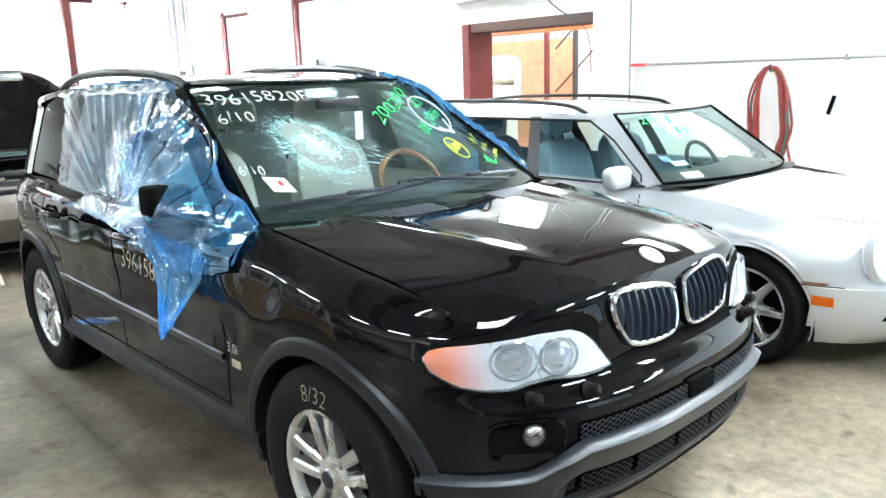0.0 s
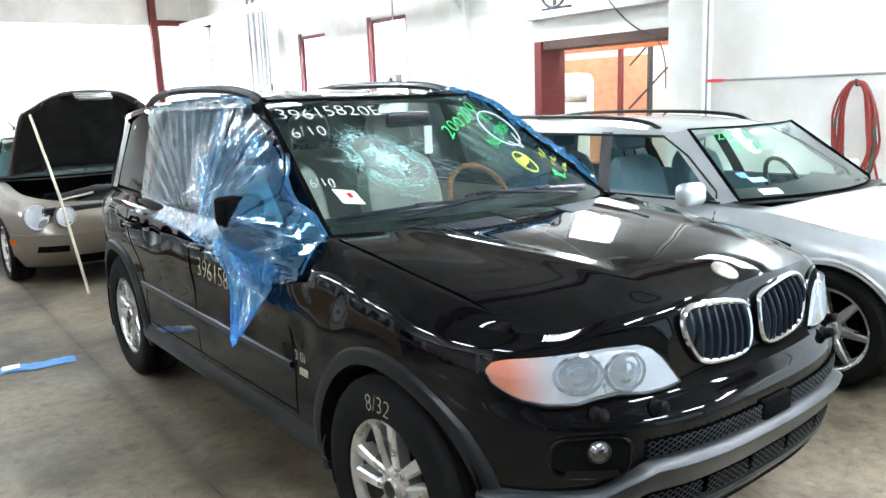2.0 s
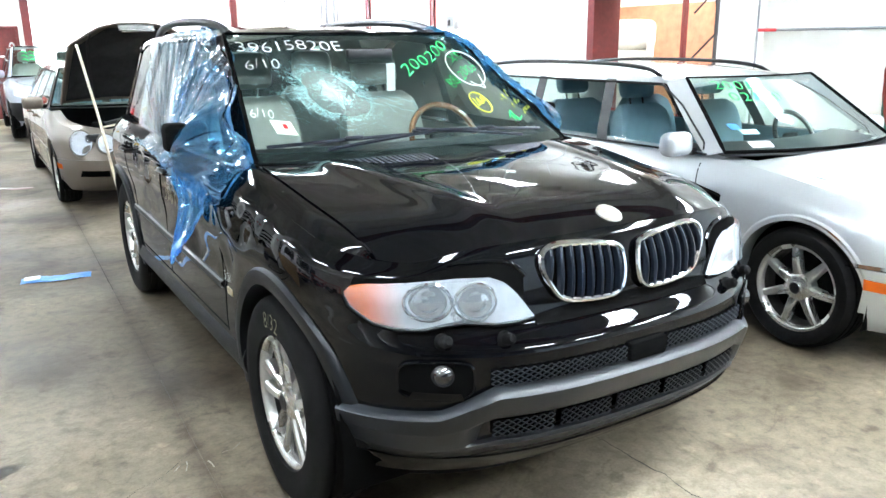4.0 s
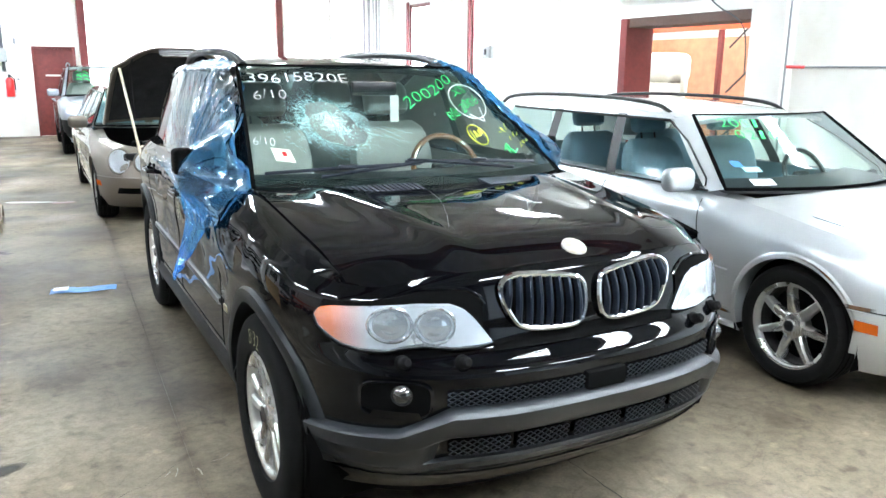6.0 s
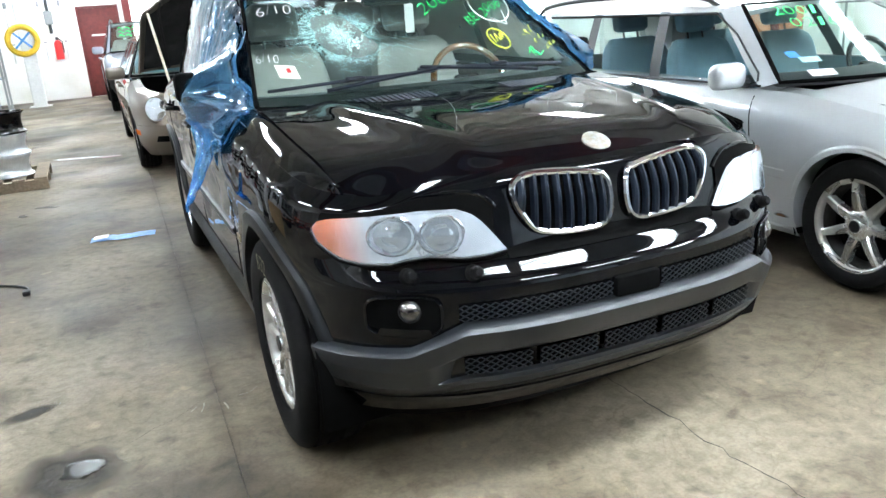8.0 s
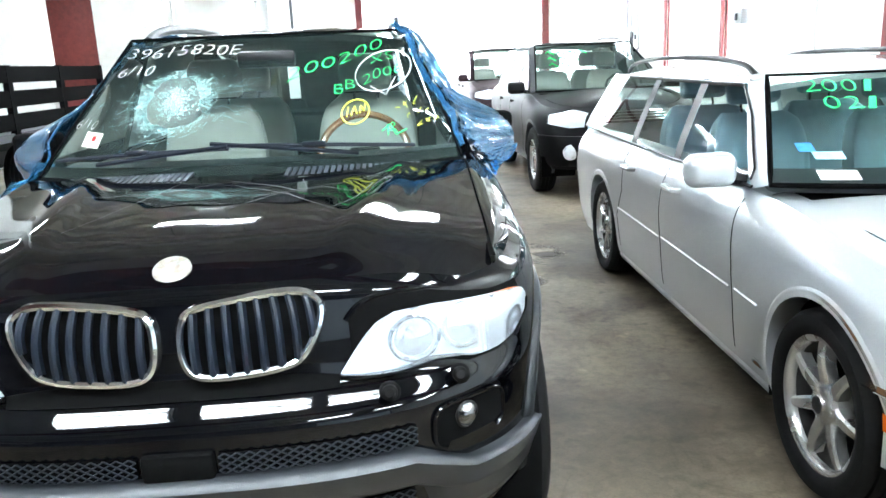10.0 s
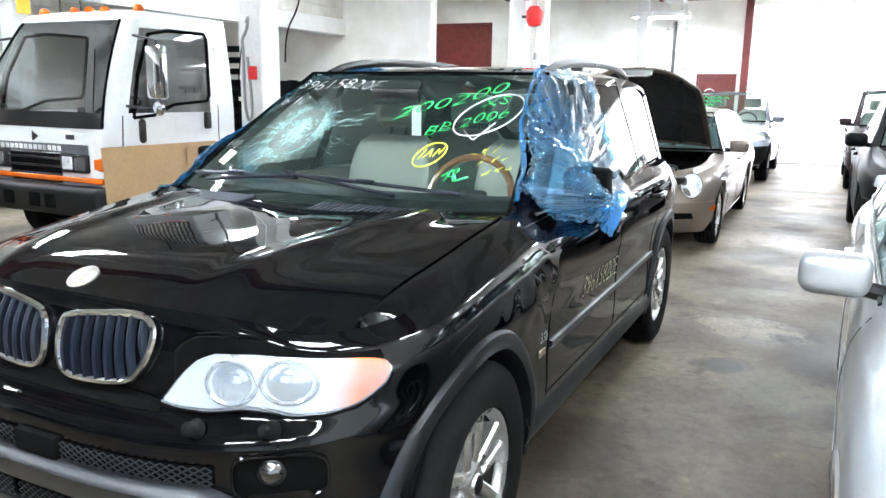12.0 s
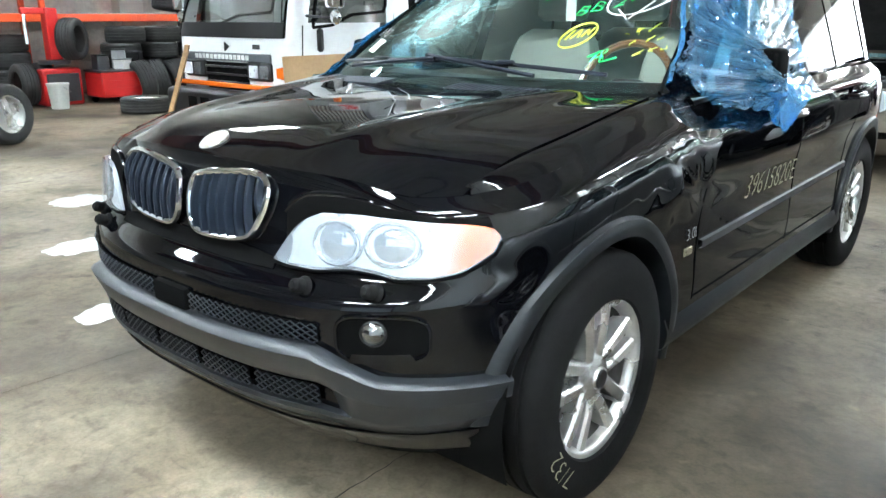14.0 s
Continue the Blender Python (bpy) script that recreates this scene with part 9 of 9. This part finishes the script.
# the store behind the opening
sr = thing("store_rack", "tall pallet rack with orange beams in the store", "rack")
for y in (5.55, 6.55):
    part("upright", boxed((8.40, y, 0), (8.48, y + 0.07, 3.2), 0.004), DARK_STEEL if y < 6 else RED_STEEL, sr, smooth=False)
    part("upright", boxed((9.20, y, 0), (9.28, y + 0.07, 3.2), 0.004), DARK_STEEL, sr, smooth=False)
for k in range(3):
    part("brace", tube(bmesh.new(), [(8.44, 5.58, 0.6 + 0.7 * k), (9.24, 5.58, 1.3 + 0.7 * k)], 0.016), DARK_STEEL, sr)
    part("brace", tube(bmesh.new(), [(8.44, 5.58, 1.3 + 0.7 * k), (8.44, 6.4, 0.6 + 0.7 * k)], 0.016), DARK_STEEL, sr)
part("rack_beam", boxed((8.36, 5.0, 2.28), (8.40, 9.7, 2.36), 0.004), ORANGE_RACK, sr, smooth=False)
structure("store_partition", boxed((9.40, 6.70, 0), (9.46, 9.6, 2.22)), STORE_WALL, "orange-brown sheet partition in the store", "partition")
bg = thing("white_machine", "white bulky machine cover standing in the store", "machine", "", pose(7.9, 7.35, 0, 0, 0, 15))
part("base", boxed((-0.30, -0.35, 0), (0.30, 0.35, 1.45), 0.05, seg=2), BUCKET, bg)
part("hood", boxed((-0.34, -0.42, 1.45), (0.34, 0.40, 1.92), 0.12, seg=3), BUCKET, bg)
part("pipe", tube(bmesh.new(), [(-0.1, -0.36, 1.2), (-0.15, -0.55, 1.3), (-0.15, -0.55, 1.75)], 0.06, 10), BUCKET, bg)
area("store_lamp", (8.2, 5.5, 4.4), (8.2, 5.5, 0), 1.2, 2.4, 115, (0.98, 0.97, 0.96))

# heater, red lamp, extinguisher and column gear
ht = thing("unit_heater", "grey gas heater with brown louvres hung under the ceiling", "heater", "", pose(-6.05, 5.0, 2.88))
part("case", boxed((-0.68, 0.0, 0.0), (0.68, 0.75, 1.25), 0.02), surf("grey_enamel", (0.36, 0.38, 0.38), 0.4), ht)
part("throat", boxed((-0.60, -0.01, 0.30), (0.55, 0.0, 1.15)), surf("sooty_brown", (0.07, 0.045, 0.035), 0.7), ht)
for k in range(5):
    part("louvre", boxed((-0.60, -0.05, 0.33 + 0.17 * k), (0.55, -0.012, 0.36 + 0.17 * k), 0.004), surf("brown_enamel", (0.30, 0.22, 0.18), 0.5) if k == 0 else GREY_STEEL, ht)
for k in range(13):
    part("fin", boxed((-0.58 + 0.09 * k, -0.035, 0.31), (-0.55 + 0.09 * k, -0.014, 1.14)), CREAM, ht)
part("warning_label", boxed((-0.15, -0.006, 0.16), (0.48, -0.001, 0.24)), PAPER, ht, "white label with a red bar")
part("label_bar", boxed((0.02, -0.010, 0.175), (0.44, -0.0062, 0.225)), BRIGHT_RED, ht)
for x in (-0.6, 0.6):
    part("rod", tube(bmesh.new(), [(x, 0.4, 1.25), (x, 0.4, CEILING_Z - 2.88)], 0.012), DARK_STEEL, ht)
part("gas_pipe", tube(bmesh.new(), smooth_loop([(0.69, 0.3, 0.4), (0.85, 0.3, 0.3), (0.85, 0.3, -0.1), (0.85, 0.3, 1.8)], 1, False), 0.02), DARK_STEEL, ht)
rl = thing("red_lamp", "round red signal lamp on a white column", "lamp")
part("globe", lathe(bmesh.new(), [(0.0, -0.17), (0.10, -0.15), (0.14, -0.05), (0.14, 0.08), (0.09, 0.16), (0, 0.18)], 24, Matrix.Translation((-2.86, 10.62, 2.78))), BRIGHT_RED, rl)
part("bracket", boxed((-3.08, 10.60, 2.76), (-2.98, 10.66, 2.80)), DARK_STEEL, rl)
ex = thing("fire_extinguisher", "red fire extinguisher hung on the white wall", "extinguisher", "", pose(-1.80, 17.88, 0.92))
part("cylinder", lathe(bmesh.new(), [(0, 0), (0.08, 0.0), (0.085, 0.03), (0.085, 0.36), (0.05, 0.42), (0.025, 0.43), (0, 0.43)], 24), BRIGHT_RED, ex)
part("valve", boxed((-0.03, -0.05, 0.43), (0.03, 0.04, 0.50), 0.01), DARK_STEEL, ex)
part("hose", tube(bmesh.new(), [(0.03, -0.03, 0.46), (0.10, -0.05, 0.40), (0.10, -0.05, 0.15)], 0.012), MATT_BLACK, ex)
part("strap", boxed((-0.09, 0.0, 0.2), (0.09, 0.118, 0.23)), DARK_STEEL, ex)
dr = thing("hose_drum", "yellow drum with blue cross spokes on a white column", "drum", "", pose(-2.42, 16.42, 1.40, 90, 0, 10))
part("rim", tube(bmesh.new(), [(0.28 * math.cos(a), 0.28 * math.sin(a), 0) for a in [2 * math.pi * k / 28 for k in range(28)]], 0.06, 8, closed=True), YELLOW, dr)
for k in range(4):
    part("spoke", boxed((-0.02, 0.0, -0.02), (0.02, 0.27, 0.02), 0.004, Matrix.Rotation(radians(45 + 90 * k), 4, "Z")), TAPE_BLUE, dr)
st = thing("parts_shelf", "steel shelf crowded with dark car parts", "shelf", "", pose(-4.2, 13.6, 0))
for x in (0, 1.5):
    for y in (0, 0.6):
        part("post", boxed((x - 0.02, y - 0.02, 0), (x + 0.02, y + 0.02, 2.0)), GREY_STEEL, st, smooth=False)
for z in (0.15, 0.75, 1.35, 1.95):
    part("shelf_board", boxed((-0.02, -0.02, z), (1.52, 0.62, z + 0.03)), GREY_STEEL, st, smooth=False)
random.seed(9)
for k in range(16):
    z = (0.18, 0.78, 1.38, 1.98)[k % 4]
    x, y = -4.2 + 0.15 + 0.32 * (k // 4) + random.uniform(-0.05, 0.05), 13.6 + random.uniform(0.15, 0.4)
    b = thing("car_part_box", "dark boxed car part on the steel shelf", "box", "boxes on the shelf", pose(x, y, z, 0, 0, random.uniform(-20, 20)))
    h = random.uniform(0.15, 0.4)
    part("case", boxed((-0.12, -0.14, 0), (0.12, 0.14, h), 0.02), random.choice([BLACK_PL, DARK_STEEL, CARD, PAPER, BLACK_PL]), b)
    part("lid", boxed((-0.125, -0.145, h), (0.125, 0.145, h + 0.02), 0.006), random.choice([BLACK_PL, DARK_STEEL, GREY_STEEL]), b)
cg = thing("air_line", "grey coiled air line and hook on a white column", "air line", "", pose(-2.95, 3.62, 0))
part("coil", tube(bmesh.new(), smooth_loop([(-0.08, 0.0, 2.1), (-0.03, -0.02, 2.16), (-0.06, -0.02, 2.02), (-0.14, 0, 1.95), (-0.10, -0.02, 1.85), (-0.12, -0.01, 1.4), (-0.06, -0.02, 1.2), (-0.02, -0.01, 1.3), (-0.06, -0.02, 1.8)], 2, False), 0.014, 7), GREY_STEEL, cg)
part("coupling_box", boxed((-0.06, -0.03, 1.60), (0.02, 0.02, 1.72), 0.008), BRIGHT_RED, cg, "small red box")
part("cord", tube(bmesh.new(), smooth_loop([(-0.14, 0.0, 1.9), (-0.20, -0.02, 1.4), (-0.16, -0.02, 0.8), (-0.22, -0.02, 0.4)], 2, False), 0.006, 6), MATT_BLACK, cg)
hk = thing("hanging_hook", "yellow tag and dark hooks under the long beam", "hook")
part("tag", boxed((-7.10, 4.30, 2.36), (-7.08, 4.48, 2.58), 0.004), YELLOW, hk)
for y in (4.9, 5.2, 5.6):
    part("hook", tube(bmesh.new(), [(-7.1, y, 2.60), (-7.1, y, 2.42), (-7.05, y, 2.38)], 0.012), DARK_STEEL, hk)


# ---- fixtures near the partition and the end wall ----
uh = thing("unit_heater", "dark hanging fan heater in the partition opening", "heater", "", pose(-3.95, 12.2, 3.72))
part("case", boxed((-0.28, -0.22, -0.26), (0.28, 0.22, 0.30), 0.03, seg=2), DARK_STEEL, uh)
part("intake_hood", lathe(bmesh.new(), [(0.0, 0.34), (0.16, 0.33), (0.26, 0.27), (0.28, 0.18), (0.20, 0.16)], 20), DARK_STEEL, uh)
part("motor", boxed((-0.50, -0.16, -0.42), (-0.27, 0.06, -0.12), 0.04, seg=2), DARK_STEEL, uh)
part("outlet_duct", boxed((-0.05, -0.20, -0.50), (0.20, 0.10, -0.255), 0.03), DARK_STEEL, uh)
part("fan_ring", lathe(bmesh.new(), [(0.17, 0.0), (0.20, 0.02), (0.20, 0.05), (0.16, 0.05)], 24, Matrix.Translation((0, -0.221, 0.02)) @ Matrix.Rotation(radians(90), 4, "X")), GREY_STEEL, uh)
for k in range(4):
    part("fan_blade", boxed((-0.03, -0.004, 0.03), (0.03, 0.004, 0.15), 0.002, Matrix.Translation((0, -0.245, 0.02)) @ Matrix.Rotation(radians(90 * k), 4, "Y") @ Matrix.Rotation(radians(20), 4, "Z")), GREY_STEEL, uh)
for x in (-0.2, 0.2):
    part("hanger", tube(bmesh.new(), [(x, 0, 0.29), (x, 0, CEILING_Z - 3.72 + 0.003)], 0.008, 6), GREY_STEEL, uh)
vb = thing("vent_box", "white vent box with dark slots beside the column", "vent", "", pose(-3.50, 11.02, 3.88))
part("case", boxed((-0.16, -0.10, -0.28), (0.10, 0.10, 0.30), 0.01), STEEL_WHITE, vb)
for k in range(3):
    part("slot", boxed((-0.10, -0.104, 0.10 + 0.05 * k), (0.04, -0.099, 0.125 + 0.05 * k)), MATT_BLACK, vb, smooth=False)
for x, y, r in ((-3.00, 11.10, 0.022), (-2.72, 17.93, 0.03), (-2.05, 17.94, 0.02), (-1.62, 17.95, 0.02)):
    pc = thing("conduit", "white painted conduit running up to the ceiling", "conduit")
    part("riser", tube(bmesh.new(), [(x, y, 0.9), (x, y, CEILING_Z)], r, 8), STEEL_WHITE, pc)
    part("coupling", tube(bmesh.new(), [(x, y, 2.1), (x, y, 2.22)], r * 1.35, 8), GREY_STEEL, pc)
    for z in (1.3, 3.1):
        part("strap", boxed((x - r * 1.6, y - r * 1.2, z), (x + r * 1.6, y + r * 1.4, z + 0.03)), GREY_STEEL, pc)
hc = thing("conduit", "thin white conduit run across the end wall", "conduit")
part("run", tube(bmesh.new(), [(-2.6, 17.96, 2.62), (-0.35, 17.96, 2.62)], 0.018, 8), STEEL_WHITE, hc)
part("drop", tube(bmesh.new(), [(-1.62, 17.96, 2.62), (-1.62, 17.96, 1.3)], 0.016, 8), STEEL_WHITE, hc)
es = thing("exit_sign", "small pale sign with a faded red panel over the door", "sign", "", pose(-0.95, 17.97, 2.44))
part("plate", boxed((-0.20, -0.03, -0.09), (0.20, 0.02, 0.09), 0.008), STEEL_WHITE, es)
part("panel", boxed((-0.16, -0.034, -0.05), (0.16, -0.031, 0.05)), surf("faded_red_panel", (0.70, 0.42, 0.36), 0.5), es, "faded red panel", smooth=False)
cc = thing("hanging_cable", "black cable hanging in a loop down the pale wall", "cable")
part("cable", tube(bmesh.new(), smooth_loop([(-7.10, 9.6, 4.4), (-7.10, 9.95, 3.7), (-7.10, 9.85, 3.0), (-7.10, 9.45, 2.55), (-7.10, 9.4, 2.0)], 3, False), 0.014, 6), MATT_BLACK, cc)

bb = thing("box_beam", "long white painted box beam hung under the ceiling", "beam")
part("beam", boxed((-1.98, 6.9, 3.72), (-1.62, 17.9, 3.98), 0.01), STEEL_WHITE, bb, smooth=False)
part("lower_flange", boxed((-2.03, 6.9, 3.69), (-1.57, 17.9, 3.718), 0.004), STEEL_WHITE, bb, smooth=False)
for y in (7.6, 10.4, 13.6, 16.8):
    part("hanger", boxed((-1.83, y, 3.98), (-1.77, y + 0.06, CEILING_Z), 0.003), STEEL_WHITE, bb, smooth=False)
hr = thing("hoist_rail", "dark steel hoist rail with a white box on the column", "hoist")
for z in (3.36, 3.56):
    part("rail", tube(bmesh.new(), [(-3.06, 10.55, z), (-1.62, 10.35, z)], 0.022, 8), DARK_STEEL, hr)
part("end_drop", boxed((-1.66, 10.32, 3.20), (-1.60, 10.38, 3.69), 0.004), DARK_STEEL, hr, smooth=False)
part("bracket", boxed((-3.08, 10.50, 3.05), (-3.00, 10.74, 3.66), 0.006), DARK_STEEL, hr, smooth=False)
part("tray", boxed((-2.95, 10.40, 3.42), (-1.75, 10.50, 3.50), 0.006), STEEL_WHITE, hr, smooth=False)
for x, w, z0, z1, mt in ((-2.62, 0.10, 2.55, 3.30, GREY_STEEL), (-1.92, 0.07, 1.5, 3.3, DARK_STEEL)):
    pb = thing("wall_conduit", "dark conduit and boxes fixed to the end wall", "conduit")
    part("run", boxed((x, 17.93, z0), (x + w, 17.998, z1), 0.006), mt, pb, smooth=False)
    part("box", boxed((x - 0.05, 17.88, z0 + 0.2), (x + w + 0.05, 17.93, z0 + 0.5), 0.008), GREY_STEEL, pb, smooth=False)

# rack of engines beside the column
pr = thing("parts_rack", "steel rack loaded with dark car engines", "rack", "", pose(-3.02, 9.55, 0))
for x in (-0.52, 0.52):
    for y in (-0.30, 0.30):
        part("post", boxed((x - 0.02, y - 0.02, 0), (x + 0.02, y + 0.02, 1.42), 0.003), GREY_STEEL, pr, smooth=False)
for z in (0.12, 0.72):
    part("shelf", boxed((-0.50, -0.32, z), (0.50, 0.32, z + 0.03), 0.004), GALV, pr, smooth=False)
random.seed(31)
for x, z, w, h in ((-0.26, 0.151, 0.22, 0.36), (0.25, 0.151, 0.21, 0.40), (-0.25, 0.751, 0.22, 0.34), (0.24, 0.751, 0.22, 0.42)):
    en = thing("car_engine", "dark greasy car engine standing on the steel rack", "engine", "engines on the rack", pose(-3.02 + x, 9.55, z))
    part("block", boxed((-w, -0.24, 0), (w, 0.22, h * 0.55), 0.03, seg=2), DARK_STEEL, en)
    part("head", boxed((-w * 0.85, -0.18, h * 0.552), (w * 0.85, 0.18, h * 0.85), 0.025, seg=2), GREY_STEEL, en, "grey cast head")
    part("cover", boxed((-w * 0.7, -0.14, h * 0.852), (w * 0.7, 0.14, h), 0.02, seg=2), BLACK_PL, en)
    for k in range(4):
        part("manifold_pipe", tube(bmesh.new(), [(mix(-w * 0.7, w * 0.7, k / 3), -0.18, h * 0.7), (mix(-w * 0.7, w * 0.7, k / 3), -0.27, h * 0.62), (mix(-w * 0.5, w * 0.5, k / 3), -0.28, h * 0.35)], 0.022, 8), DARK_STEEL, en)
    part("pulley", lathe(bmesh.new(), [(0, 0.03), (0.07, 0.03), (0.075, 0.0), (0, 0.0)], 18, Matrix.Translation((w * 0.3, -0.242, h * 0.28)) @ Matrix.Rotation(radians(90), 4, "X")), MATT_BLACK, en)
can = thing("yellow_can", "small yellow can on top of the engines", "can", "", pose(-2.62, 9.35, 1.172))
part("body", lathe(bmesh.new(), [(0, 0), (0.06, 0), (0.06, 0.15), (0.03, 0.18), (0.02, 0.20), (0, 0.20)], 18), YELLOW, can)
part("cap", lathe(bmesh.new(), [(0, 0.225), (0.022, 0.225), (0.024, 0.20), (0, 0.20)], 14), MATT_BLACK, can)

# rust and the bumper seam on the silver car
RUST = soaked(surf("brown_rust", (0.16, 0.075, 0.025), 0.85, var=0.5, big=20, fine=90, bump=0.3, bump_scale=200), 0.9, 0.1, 0.6)
for sg in (-1, 1):
    part("bumper_seam", strip_on_side(sh_s, dense([(-0.50, 0.507), (-0.27, 0.507)], 0.02), 0.006, 0.024, sg, 0.002), MATT_BLACK, silver)
    part("rust_streak", strip_on_side(sh_s, dense([(-0.46, 0.517), (-0.26, 0.514)], 0.02), 0.020, 0.0245, sg, 0.002), RUST, silver, "brown rust along the bumper seam")
    part("rust_streak", strip_on_side(sh_s, dense([(0.37, 0.285), (0.50, 0.283)], 0.02), 0.030, 0.004, sg, 0.002), RUST, silver, "brown rust at the sill")
    arc = [(0.372 * math.cos(radians(a)), 0.316 + 0.372 * math.sin(radians(a))) for a in range(60, 176, 6)]
    part("rust_streak", strip_on_side(sh_s, arc, 0.010, 0.0075, sg, 0.002), RUST, silver, "thin rust along the arch")
